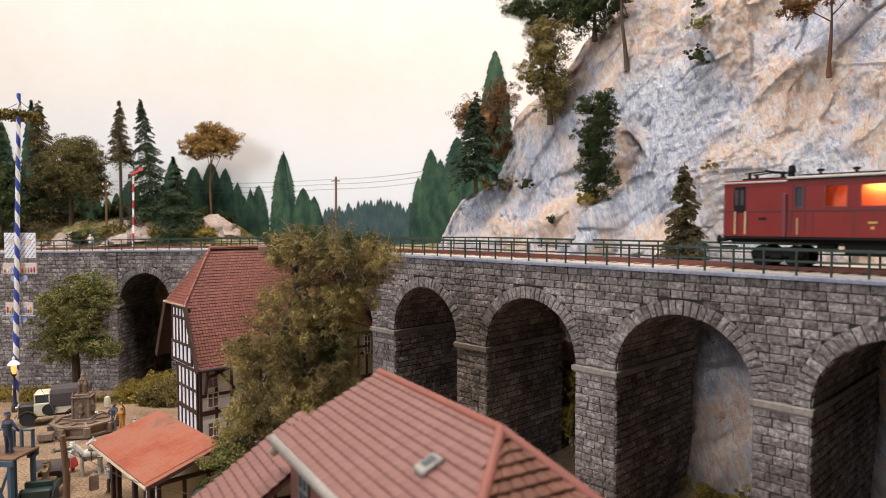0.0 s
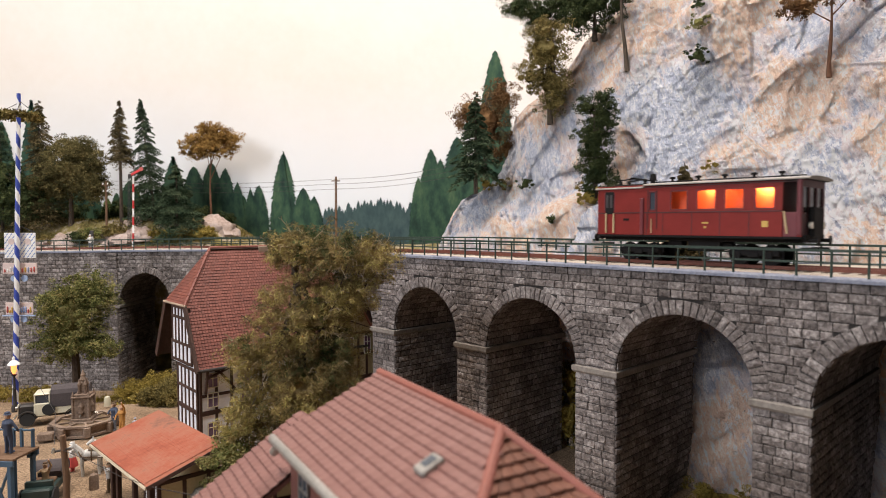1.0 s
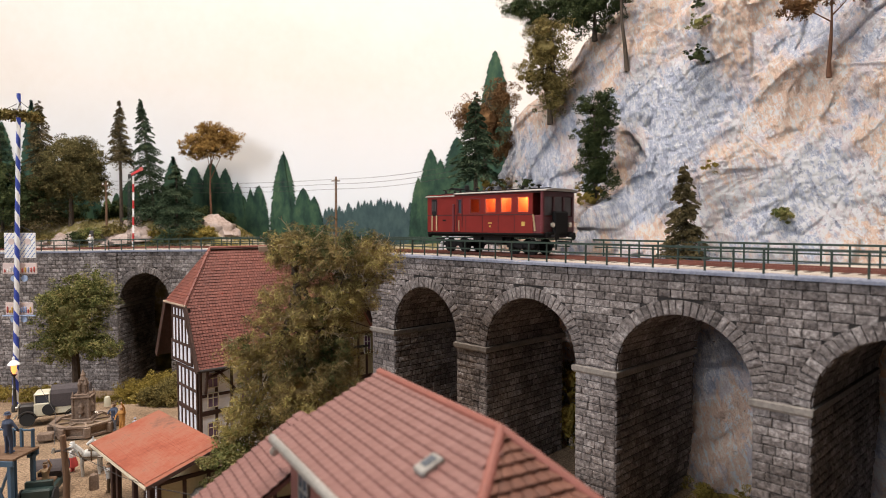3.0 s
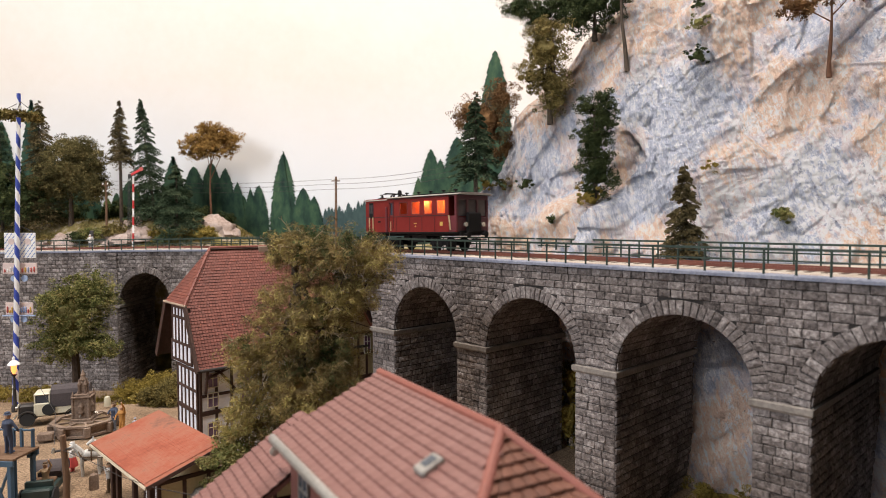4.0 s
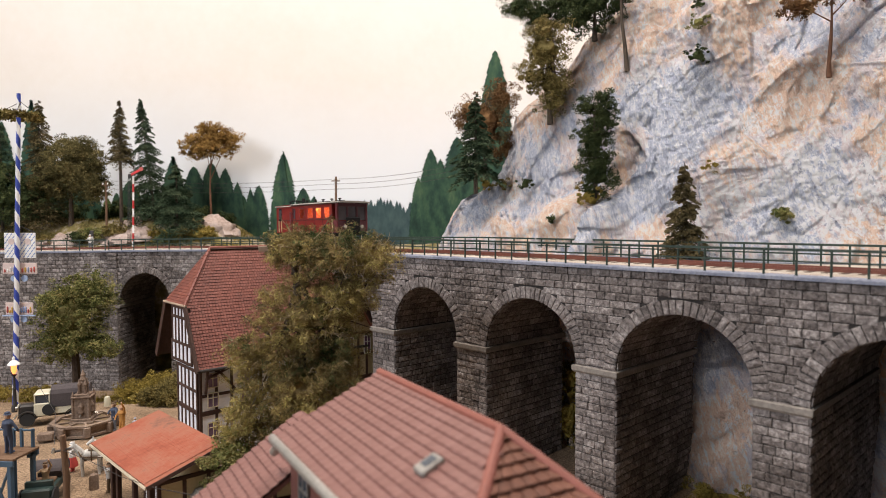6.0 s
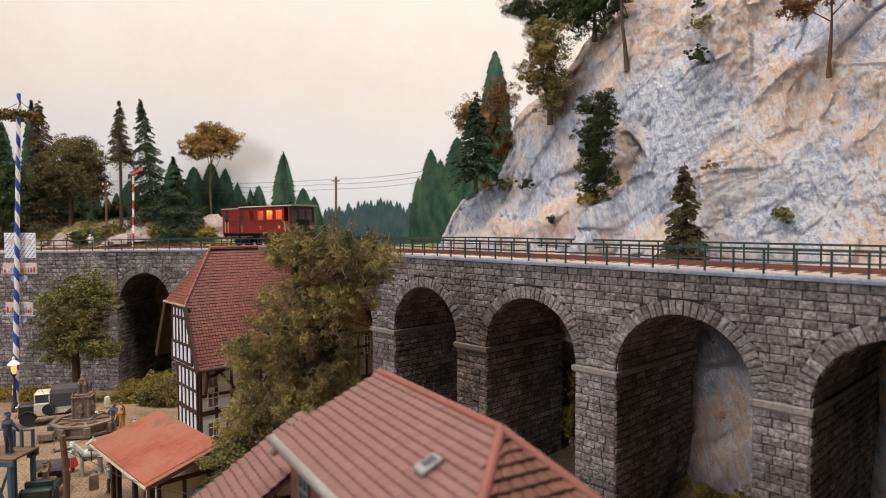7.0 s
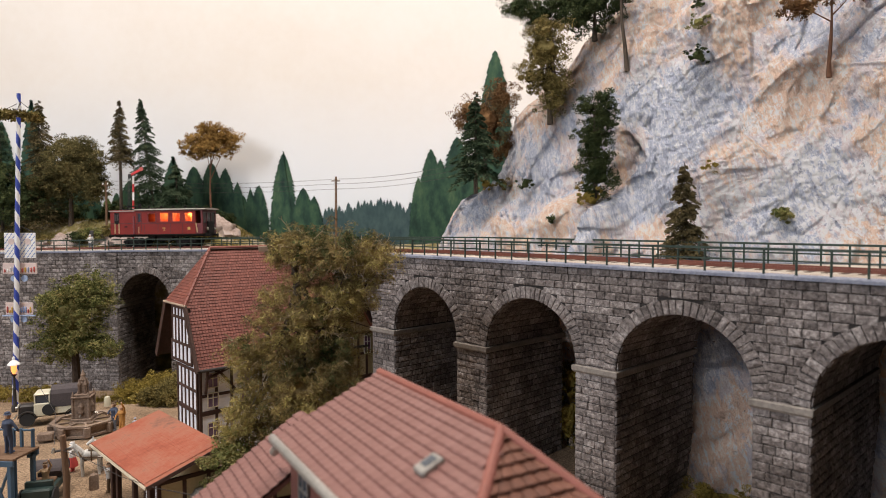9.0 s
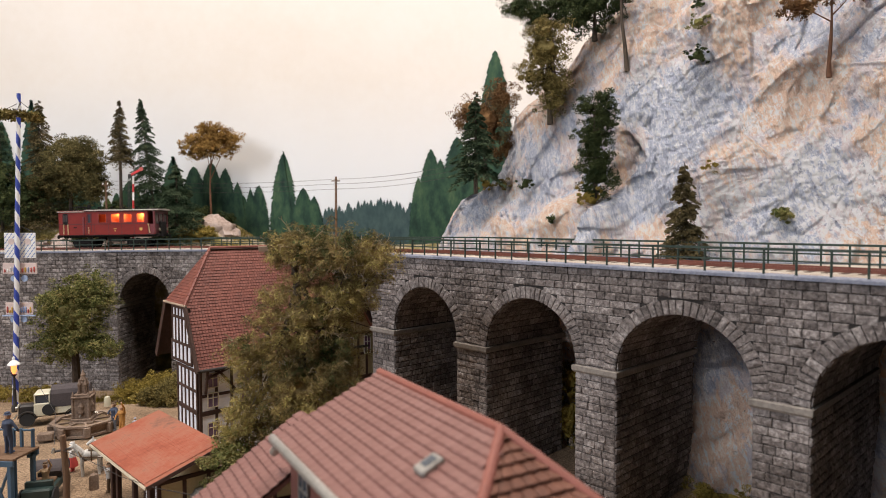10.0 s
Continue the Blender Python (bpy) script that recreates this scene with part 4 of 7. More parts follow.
    # seen through the arches
    broadleaf(9.7, 48.0, -0.1, [(0, 0, 2.2, 1.6, 1.4, 2.6), (0.2, 0.3, 5.0, 1.2, 1.0, 1.6)], 2200, 0.15, YELLOWG, 31, "yellow-green bush behind the viaduct", 0.15, 4, category="bush", clump=0.35)
    broadleaf(15.6, 36.8, -0.1, [(0, 0, 0.7, 1.5, 1.2, 0.9), (1.6, 0.3, 0.5, 1.2, 1.0, 0.8)], 1500, 0.12, YELLOWG, 32, "yellow-green scrub at the foot of the rock", 0, category="bush", clump=0.25)

plants()

def tufts(name, n, seed, x0, x1, y0, y1, zf, mat, label, size=0.16):
    """Short upright grass blades scattered in patches over a stretch of ground."""
    rs = np.random.RandomState(seed)
    pts = []
    while len(pts) < n:
        x, y = rs.uniform(x0, x1), rs.uniform(y0, y1)
        if noise.noise(Vector((x * 0.35, y * 0.35, seed))) > rs.uniform(-0.25, 0.35):
            pts.append((x, y, zf(x, y)))
    p = np.array(pts)
    u = unit(np.stack([rs.normal(0, 0.5, n), rs.normal(0, 0.5, n), np.ones(n)], 1)) * size * rs.uniform(0.5, 1.4, (n, 1))
    v = unit(np.cross(u, rs.normal(size=(n, 3)))) * size * 0.45
    ob = part(name, leaves(p + u * 0.6, u, v), mat, smooth=False, fix=False)
    tagged(ob, label, "grass", kind="stuff")

def surface_under():
    """Heights of the hillside, looked up on its own grid."""
    me = bpy.data.objects["hillside"].data
    co = np.empty(len(me.vertices) * 3)
    me.vertices.foreach_get("co", co)
    co = co.reshape(-1, 3) / CM
    co = co[co[:, 2] > 12.0]
    return lambda x, y: float(co[np.argmin((co[:, 0] - x) ** 2 + (co[:, 1] - y) ** 2), 2])

tufts("hill_grass", 5200, 2, -66, -26, 78.6, 90, surface_under(), OLIVE, "dry olive grass tufts on the hillside", 0.24)
tufts("hill_moss", 2600, 5, -66, -26, 78.6, 88, surface_under(), YELLOWG, "yellow moss tufts on the hillside", 0.2)
tufts("square_grass", 9000, 7, -52, -25, 60.5, 68, lambda x, y: -0.25 - 1.4 * min(max((y - 56) / 11, 0), 1), YELLOWG, "yellow-green grass along the foot of the wall", 0.22)

# ---- houses ----
TIMBER = material("dark_brown_timber", [(0.025, 0.013, 0.010), (0.055, 0.028, 0.02), (0.085, 0.045, 0.035)], 0.7, 2, 20, 0.4, stretch=(1, 1, 0.3))
WHITEWALL = material("white_plaster", [(0.68, 0.68, 0.72), (0.82, 0.82, 0.86)], 0.85, 1, 14, 0.2)
CREAMWALL = material("yellowed_plaster", [(0.42, 0.36, 0.22), (0.55, 0.48, 0.31)], 0.85, 1, 14, 0.2)
TILE = material("brick_red_tiles", [(0.11, 0.032, 0.022), (0.18, 0.052, 0.034), (0.26, 0.085, 0.058)], 0.6, 0.9, 16, 0.25, island=0.12, spec=0.4)
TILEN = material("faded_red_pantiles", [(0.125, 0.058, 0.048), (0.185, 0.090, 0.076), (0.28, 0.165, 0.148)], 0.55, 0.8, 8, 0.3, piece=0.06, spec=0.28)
TILEO = material("worn_orange_roof", [(0.19, 0.048, 0.028), (0.27, 0.075, 0.042), (0.28, 0.11, 0.07), (0.14, 0.075, 0.052)], 0.6, 1.1, 9, 0.25, spec=0.2, mix=0.3)
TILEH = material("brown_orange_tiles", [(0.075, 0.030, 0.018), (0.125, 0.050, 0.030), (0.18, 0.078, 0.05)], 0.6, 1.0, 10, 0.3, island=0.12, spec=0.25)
HIPTILE = material("ridge_tile_red", [(0.17, 0.058, 0.043), (0.25, 0.088, 0.065)], 0.5, 1, 14, 0.2, piece=0.1, island=0.1)
BROWNWALL = material("red_brown_rendered_wall", [(0.12, 0.045, 0.035), (0.19, 0.08, 0.065)], 0.85, 0.8, 12, 0.3)
ZINC = material("weathered_zinc", [(0.20, 0.19, 0.17), (0.36, 0.34, 0.31)], 0.5, 2, 18, 0.2, metal=0.4)
PANE = plain("violet_window_pane", (0.16, 0.10, 0.17), 0.15)
FRAMEW = plain("cream_window_frame", (0.60, 0.53, 0.40), 0.6)
WHITEP = plain("white_paint", (0.80, 0.79, 0.77), 0.5)
DARKGLASS = plain("dark_window_pane", (0.05, 0.06, 0.075), 0.12)

def roof_slab(sh, quad, thick):
    """A slab under four corners (given round the outline)."""
    a, b, c, d = [Vector(p) for p in quad]
    n = (b - a).cross(d - a).normalized()
    if n.z < 0:
        n = -n
    vs = [p - n * 0.03 for p in (a, b, c, d)] + [p - n * thick for p in (a, b, c, d)]
    sh.add(vs, [(0, 1, 2, 3), (7, 6, 5, 4)] + [(i, i + 4, (i + 1) % 4 + 4, (i + 1) % 4) for i in range(4)])
    return sh

def tile_rows(sh, e0, e1, r0, r1, rows, width, rng, step=0.05):
    """Overlapping tiles between an eave e0-e1 and a top edge r0-r1."""
    e0, e1, r0, r1 = [Vector(p) for p in (e0, e1, r0, r1)]
    n = (e1 - e0).cross(r0 - e0).normalized()
    if n.z < 0:
        n = -n
    for j in range(rows):
        k0, k1 = j / rows, (j + 1.12) / rows
        a, b = e0.lerp(r0, k0), e1.lerp(r1, k0)
        c, d = e0.lerp(r0, min(1, k1)), e1.lerp(r1, min(1, k1))
        m = max(1, int(round((b - a).length / width)))
        for i in range(m):
            u0, u1 = (i + 0.04 + 0.5 * (j % 2) * 0) / m, (i + 0.96) / m
            h = step * rng.uniform(0.8, 1.25)
            p0, p1, q0, q1 = a.lerp(b, u0), a.lerp(b, u1), c.lerp(d, u0), c.lerp(d, u1)
            pm = a.lerp(b, (u0 + u1) / 2) - (q0 - p0) * 0.09
            sh.add([p0 + n * h, pm + n * h * 1.25, p1 + n * h, q1 + n * 0.005, q0 + n * 0.005, p0 - n * 0.01, pm - n * 0.01, p1 - n * 0.01],
                   [(0, 1, 2, 3, 4), (5, 6, 1, 0), (6, 7, 2, 1), (0, 4, 5), (2, 7, 3)])

def timbered(parent, org, ux, width, z0, z1, cols, rows, panel, post=0.2, out=0.08, braces=()):
    """A half-timbered wall face: plaster panel with posts and rails proud of it. org: left foot, ux: along the wall."""
    ux = Vector((ux[0], ux[1], 0)).normalized()
    nrm = Vector((ux.y, -ux.x, 0))
    o = Vector((org[0], org[1], 0))
    m = Matrix((ux, -nrm, (0, 0, 1))).transposed()

    def bar(name, x, z, sx, sz, d, mat, tilt=0):
        c = o + ux * x + nrm * (d / 2 - 0.05)
        mm = m @ Matrix.Rotation(tilt, 3, "Y")
        part(name, Shape().box((c.x, c.y, z), (sx, d + 0.1, sz), 0.015, mm), mat, parent, smooth=False)

    bar("plaster_panel", width / 2, (z0 + z1) / 2, width - 0.04, z1 - z0 - 0.04, 0.02, panel)
    for i in range(cols + 1):
        bar("post", post / 2 + (width - post) * i / cols, (z0 + z1) / 2, post, z1 - z0, out, TIMBER)
    for j, k in enumerate(rows):
        bar("rail", width / 2, z0 + (z1 - z0) * k, width, 0.2, out + 0.012, TIMBER)
    for x0, za, x1, zb in braces:
        dx, dz = x1 - x0, zb - za
        bar("brace", (x0 + x1) / 2, (za + zb) / 2, 0.17, math.hypot(dx, dz), out - 0.01, TIMBER, math.atan2(dx, dz))

def window_in(parent, org, ux, x, z, w, h, d=0.05, frame=None, pane=None):
    ux = Vector((ux[0], ux[1], 0)).normalized()
    nrm = Vector((ux.y, -ux.x, 0))
    m = Matrix((ux, -nrm, (0, 0, 1))).transposed()
    c = Vector((org[0], org[1], 0)) + ux * x + nrm * d
    win = part("window", Shape().box((c.x, c.y, z), (w, 0.08, h), 0.01, m), pane or PANE, parent, smooth=False)
    fr = Shape()
    for dx, dz, sx, sz in ((-w / 2, 0, 0.07, h), (w / 2, 0, 0.07, h), (0, h / 2, w, 0.07), (0, -h / 2, w, 0.07), (0, 0, 0.05, h), (0, h * 0.15, w, 0.05)):
        q = c + ux * dx + nrm * 0.05
        fr.box((q.x, q.y, z + dz), (sx, 0.06, sz), 0, m)
    part("window_frame", fr, frame or FRAMEW, win, smooth=False)

def timbered_house():
    h = thing("timbered_house", -16.97, 43.3, -0.1, 42, "tall half-timbered house with steep red tiled half-hipped roof", "house")
    rng = random.Random(5)
    L, ze, zh, zr, half = 14.3, 6.8, 11.15, 15.15, 4.2
    yh = half * (zh - ze) / (zr - ze)
    part("wall", Shape().box((L / 2, 2.48, 3.4), (L - 0.5, 3.85, 6.8), 0.03)
         .prism([(1.0, 6.75), (5.5, 6.75), (5.4, 10.95), (2.5, 10.95)], 0.25, L - 0.25, "x"), WHITEWALL, h, smooth=False)
    slab = Shape()
    F0, F1, R0, R1 = (0, 0, ze), (L, 0, ze), (2.7, half, zr), (L - 2.7, half, zr)
    H0, H1 = (0, yh, zh), (L, yh, zh)
    B0, B1, K0, K1 = (0, 2 * half, ze), (L, 2 * half, ze), (0, 2 * half - yh, zh), (L, 2 * half - yh, zh)
    for q in ((F0, F1, H1, H0), (H0, H1, R1, R0), (B1, B0, K0, K1), (K1, K0, R0, R1), (H0, R0, R0, K0), (K1, R1, R1, H1)):
        roof_slab(slab, q, 0.22)
    roof = part("roof", slab, TIMBER, h, "dark timber underside", smooth=False)
    tiles = Shape()
    tile_rows(tiles, F0, F1, H0, H1, 20, 0.22, rng, 0.04)
    tile_rows(tiles, H0, H1, R0, R1, 19, 0.22, rng, 0.04)
    tile_rows(tiles, K0, H0, R0, R0, 20, 0.22, rng, 0.04)
    tile_rows(tiles, H1, K1, R1, R1, 15, 0.30, rng)
    part("tiles", tiles, TILE, roof, "small brick-red plain tiles", smooth=False, kind="stuff", fix=False)
    hips = Shape()
    for p, q in ((H0, R0), (R0, R1), (R1, H1)):
        p, q = Vector(p), Vector(q)
        n = int((q - p).length / 0.4)
        for i in range(n):
            hips.rod(p.lerp(q, i / n), p.lerp(q, (i + 1.1) / n), 0.13, 0.10, 8)
    part("ridge_tiles", hips, HIPTILE, roof)
    gut = Shape().rod((0, yh - 0.25, zh - 0.05), (0, 2 * half - yh + 0.25, zh - 0.05), 0.10, n=8)
    part("hip_gutter", gut, CHIMNEY, roof, "pale gutter board")
    part("gutter", Shape().rod((-0.05, -0.08, ze - 0.03), (L, -0.08, ze - 0.03), 0.11, n=8), BLACKM, roof, "dark gutter")
    # barge boards along the gable
    for y0, z0, y1, z1 in ((0, ze, yh, zh), (2 * half, ze, 2 * half - yh, zh)):
        v = Vector((0, y1 - y0, z1 - z0))
        part("barge_board", Shape().box((0.02, (y0 + y1) / 2, (z0 + z1) / 2 - 0.12), (0.16, 0.5, v.length), 0.02, Matrix.Rotation(-math.atan2(v.y, v.z), 3, "X")), TIMBER, h, smooth=False)
    # gable side towards the square: local -x face, seen left to right from the back corner to the front corner
    timbered(h, (0.25, 4.4), (0, -1), 3.85, 0.2, 3.7, 5, (0.02, 0.5, 0.98), WHITEWALL)
    timbered(h, (0.25, 4.4), (0, -1), 3.85, 3.7, 6.7, 5, (0.02, 0.5, 0.98), WHITEWALL)
    timbered(h, (0.22, 5.5), (0, -1), 4.1, 6.9, 8.3, 5, (0.03, 0.97), WHITEWALL)
    timbered(h, (0.22, 5.3), (0, -1), 3.5, 8.3, 10.2, 5, (0.97,), WHITEWALL)
    timbered(h, (0.22, 5.3), (0, -1), 3.4, 10.2, 10.9, 5, (0.97,), WHITEWALL)
    # front
    timbered(h, (0.3, 0.5), (1, 0), L - 0.6, 0.2, 3.6, 12, (0.02, 0.5, 0.98), WHITEWALL, braces=((1.3, 0.4, 2.3, 3.4), (3.6, 0.4, 2.6, 3.4)))
    timbered(h, (0.3, 0.5), (1, 0), L - 0.6, 3.6, 6.7, 12, (0.02, 0.4, 0.98), WHITEWALL, braces=((1.35, 6.6, 2.7, 4.9), (13.2, 3.8, 14.2, 6.5)))
    for x in (0.95, 3.3, 5.6, 8.0, 10.4, 13.0):
        for z in (2.4, 4.5, 5.9):
            window_in(h, (0.3, 0.5), (1, 0), x, z, 0.75, 1.0, 0.05)
    for i, (x, z0, x1, z1) in enumerate(((0.35, 5.0, -0.05, 6.75), (0.35, 6.0, 0.1, 6.9))):
        part("eave_strut", Shape().rod((x + 0.4, 0.45, z0), (x + 2.0 * i + 0.4, 0.0, z1), 0.1, n=6), TIMBER, h)
    part("down_pipe", Shape().tube([(L + 1.9, -0.3, ze), (L + 1.6, -0.2, ze - 0.7), (L + 0.9, -0.12, ze - 1.4), (L + 0.9, -0.12, 0.2)], [0.08] * 4, 6), ZINC, h, "grey down pipe")
    # cross gable at the far end of the front
    ax, az, gy = 12.5, 12.3, -0.1
    part("cross_gable_wall", Shape().prism([(9.9, 0.1), (15.1, 0.1), (15.1, 7.9), (ax, az - 0.5), (9.9, 7.9)], gy + 0.1, 3.6, "y"), CREAMWALL, h, smooth=False)
    timbered(h, (9.9, gy + 0.1), (1, 0), 5.2, 0.2, 4.2, 6, (0.02, 0.5, 0.98), CREAMWALL)
    timbered(h, (9.9, gy + 0.1), (1, 0), 5.2, 4.2, 8.0, 6, (0.02, 0.52, 0.98), CREAMWALL)
    for x in (0.9, 2.6, 4.3):
        window_in(h, (9.9, gy + 0.1), (1, 0), x, 6.9, 0.62, 1.5, 0.05, WHITEP)
    cross = Shape()
    for k in (-1, 1):
        lo = (ax + k * 3.3, az - 5.6)
        roof_slab(cross, ((lo[0], gy - 0.45, lo[1]), (ax, gy - 0.45, az), (ax, 3.9, az), (lo[0], 1.2, lo[1])), 0.22)
        v = Vector((lo[0] - ax, 0, lo[1] - az))
        part("barge_board", Shape().box(((lo[0] + ax) / 2, gy - 0.47, (lo[1] + az) / 2 - 0.16), (0.42, 0.14, v.length), 0.02, Matrix.Rotation(math.atan2(v.x, v.z), 3, "Y")), TIMBER, h, smooth=False)
    part("cross_roof", cross, TILE, h, smooth=False)
    part("chimney", Shape().box((7.0, half + 0.2, zr - 0.55), (0.9, 0.9, 1.2), 0.04), CHIMNEY, h, "pale rendered chimney")

BLACKM = plain("blackened_metal", (0.03, 0.026, 0.024), 0.5)
CHIMNEY = material("pale_chimney_render", [(0.26, 0.19, 0.14), (0.38, 0.29, 0.21)], 0.9, 2, 16, 0.3)
timbered_house()

def annex():
    """Low open-fronted shed with a plain orange roof beside the timbered house."""
    a = thing("market_shed", -15.0, 32.0, -0.1, 0, "low timber shed with worn orange mono-pitch roof", "shed")
    d, u = Vector((-0.707, 0.707, 0)), Vector((0.743, 0.669, 0))
    W, D, zl, zt = 8.9, 3.7, 3.65, 4.9
    P = lambda i, k, z: tuple(d * i + u * k + Vector((0, 0, z)))
    slab = roof_slab(Shape(), (P(-0.2, -0.3, zl), P(W, -0.3, zl), P(W, D, zt), P(-0.2, D, zt)), 0.2)
    roof = part("roof", slab, TILEO, a, "worn orange roof sheet", smooth=False)
    rows = Shape()
    tile_rows(rows, P(-0.2, -0.3, zl), P(W, -0.3, zl), P(-0.2, D, zt), P(W, D, zt), 24, 30, random.Random(2), 0.008)
    part("tile_coursing", rows, TILEO, roof, "fine tile courses", smooth=False, kind="stuff", fix=False)
    part("verge_board", Shape().tube([P(-0.2, -0.3, zl - 0.14), P(-0.2, D, zt - 0.14)], [0.14, 0.14], 4), TIMBER, a)
    part("eave_board", Shape().tube([P(-0.2, -0.3, zl - 0.14), P(W, -0.3, zl - 0.14)], [0.09, 0.09], 4), FRAMEW, a, "pale eave board")
    for i in (0.3, 2.6, 5.2, 6.1):
        part("post", Shape().box(P(i, 0.1, zl / 2), (0.26, 0.26, zl), 0.03, Matrix.Rotation(radians(45), 3, "Z")), TIMBER, a)
    timbered(a, P(0.05, 0.3, 0)[:2], u, 8.0, 0.0, 2.0, 6, (0.03, 0.97), CREAMWALL)
    timbered(a, P(0.05, 0.3, 0)[:2], u, 8.0, 2.0, 3.55, 6, (0.97,), CREAMWALL)
    timbered(a, P(2.6, 0.6, 0)[:2], -d, 2.5, 0.0, 3.5, 5, (0.02, 0.5, 0.97), WHITEWALL)
    part("back_wall", Shape().box(P(W / 2, D - 0.3, 2.2), (8.6, 0.3, 4.4), 0.02, Matrix.Rotation(radians(135), 3, "Z")), CREAMWALL, a, smooth=False)
    c = P(0.0, 3.0, 2.3)
    part("door_canopy", Shape().prism([(-1.1, 0), (1.1, 0), (0.75, 0.45), (-0.75, 0.45)], -0.6, 0.4, "y"), ZINC, a, "grey sheet canopy", at=cpose(*c, 0, 0, 42))

annex()

def near_house():
    """The house nearest to the camera: a shallow pantiled roof with a hip, and a lower wing."""
    h = thing("tiled_house", -2.42, 24.0, -0.1, 0, "red-brown house with faded red pantiled hipped roof", "house")
    al, dn = Vector((0.509, -0.861, 0)), Vector((-0.861, -0.509, 0))
    zr, ze, Lr = 11.3, 9.5, 7.9
    P = lambda k, m, z: al * k + dn * m + Vector((0, 0, z))
    ridge0, ridge1 = P(0, 0, zr), P(Lr, 0, zr)
    e0, e1 = P(0, 4.0, ze), P(Lr + 4, 4.0, ze)
    g0, g1 = P(0, -1.5, ze), P(Lr + 4, -1.5, ze)
    slab = Shape()
    for q in ((e0, e1, ridge1, ridge0), (g1, g0, ridge0, ridge1), (e1, g1, ridge1, ridge1)):
        roof_slab(slab, q, 0.2)
    roof = part("roof", slab, TILEN, h, "faded red roof", smooth=False)
    n = ((e1 - e0).cross(ridge0 - e0)).normalized()
    n = n if n.z > 0 else -n
    up = (ridge0 - e0)
    rows, run = 13, up.length
    upn = up.normalized()
    tw = 0.42
    tl = run / rows

    def pantile(name):
        """S-shaped tile, its lower end raised."""
        sh, m = Shape(), 8
        for j, (y, lift) in enumerate(((0, 0.055), (tl * 0.14, 0.085), (tl * 1.15, 0.012))):
            for i in range(m + 1):
                k = i / m
                sh.v.append((k * tw, y, lift + 0.008 * math.cos(2 * math.pi * k)))
        for i in range(m + 1):
            sh.v.append((i / m * tw, 0, -0.02))
        for i in range(m):
            sh.f += [(i, i + 1, m + 2 + i, m + 1 + i), (m + 1 + i, m + 2 + i, 2 * m + 3 + i, 2 * m + 2 + i), (3 * m + 3 + i, 3 * m + 4 + i, i + 1, i)]
        return mesh_of(name, sh, TILEN, fix=False)

    me = pantile("tile")
    rot = Matrix((al, upn, n)).transposed().to_4x4()
    count = 0
    rest = Shape()
    rng = random.Random(8)
    for j in range(rows):
        kk = j / rows
        length = Lr + 4 * (1 - kk)
        for i in range(int(length / tw)):
            p = e0 + upn * (tl * j) + al * (tw * i) + n * 0.02
            m = Matrix.Translation(p * CM) @ rot @ Matrix.Rotation(radians(rng.uniform(-0.4, 0.4)), 4, "Z")
            if i * tw < Lr + 1 and count < 300:
                part("tile", me, TILEN, roof, at=m)
                count += 1
            else:
                k = len(rest.v)
                for v in me.vertices:
                    q = m @ v.co
                    rest.v.append(tuple(q / CM))
                rest.f += [tuple(a + k for a in f.vertices) for f in me.polygons]
    # the hip face has a browner, darker tile colour than the main slope
    hip = Shape()
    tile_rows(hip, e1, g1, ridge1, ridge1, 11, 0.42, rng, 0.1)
    part("hip_tiles", hip, TILEH, roof, "brown-orange hip tiles, darker than the main slope", smooth=False, kind="stuff", fix=False)
    tile_rows(rest, g1, g0, ridge1, ridge0, 9, 0.42, rng, 0.08)
    part("more_tiles", rest, TILEN, roof, smooth=False, kind="stuff", fix=False)
    caps = mesh_of("ridge_tile", Shape().rod((0, 0, 0), (0.62, 0, 0.02), 0.17, 0.14, 10), HIPTILE)
    for p, q in ((ridge0, ridge1), (ridge1, e1), (ridge1, g1)):
        v = q - p
        m = int(v.length / 0.55)
        for i in range(m):
            c = p + v * (i / m) + Vector((0, 0, 0.02))
            part("ridge_tile", caps, HIPTILE, roof, at=Matrix.Translation(c * CM) @ v.to_track_quat("X", "Z").to_matrix().to_4x4())
    part("gutter", Shape().rod(e0 + Vector((0, 0, -0.05)) + dn * 0.1 - al * 0.1, e1 + dn * 0.1, 0.16, n=10), ZINC, roof, "weathered zinc gutter")
    wall = Shape()
    pts = [P(0.35, 3.6, 0), P(Lr + 3.6, 3.6, 0), P(Lr + 3.6, -1.1, 0), P(0.35, -1.1, 0)]
    wall.add([(p.x, p.y, 0) for p in pts] + [(p.x, p.y, ze - 0.08) for p in pts], [(0, 1, 5, 4), (1, 2, 6, 5), (2, 3, 7, 6), (3, 0, 4, 7)])
    a, b, c = P(0.35, 3.6, ze - 0.08), P(0.35, -1.1, ze - 0.08), P(0.35, 0, zr - 0.25)
    wall.add([a, b, c], [(0, 1, 2)])
    part("wall", wall, BROWNWALL, h, smooth=False)
    window_in(h, (P(0.35, 3.6, 0).x, P(0.35, 3.6, 0).y), al, 1.6, 8.0, 0.9, 1.4, 0.02, ZINC, DARKGLASS)
    window_in(h, (P(0.35, 3.6, 0).x, P(0.35, 3.6, 0).y), al, 4.6, 7.6, 0.9, 1.4, 0.02, ZINC, DARKGLASS)
    ov = P(-0.05, 3.75, ze - 0.35)
    part("gutter_spout", Shape().tube([ov + dn * 0.2, ov + dn * 0.2 - al * 0.45 + Vector((0, 0, -0.35))], [0.16, 0.16], 8), ZINC, h, "grey spout")
    # roof light
    c = e0.lerp(ridge0, 0.52) + al * 7.35 + n * 0.12
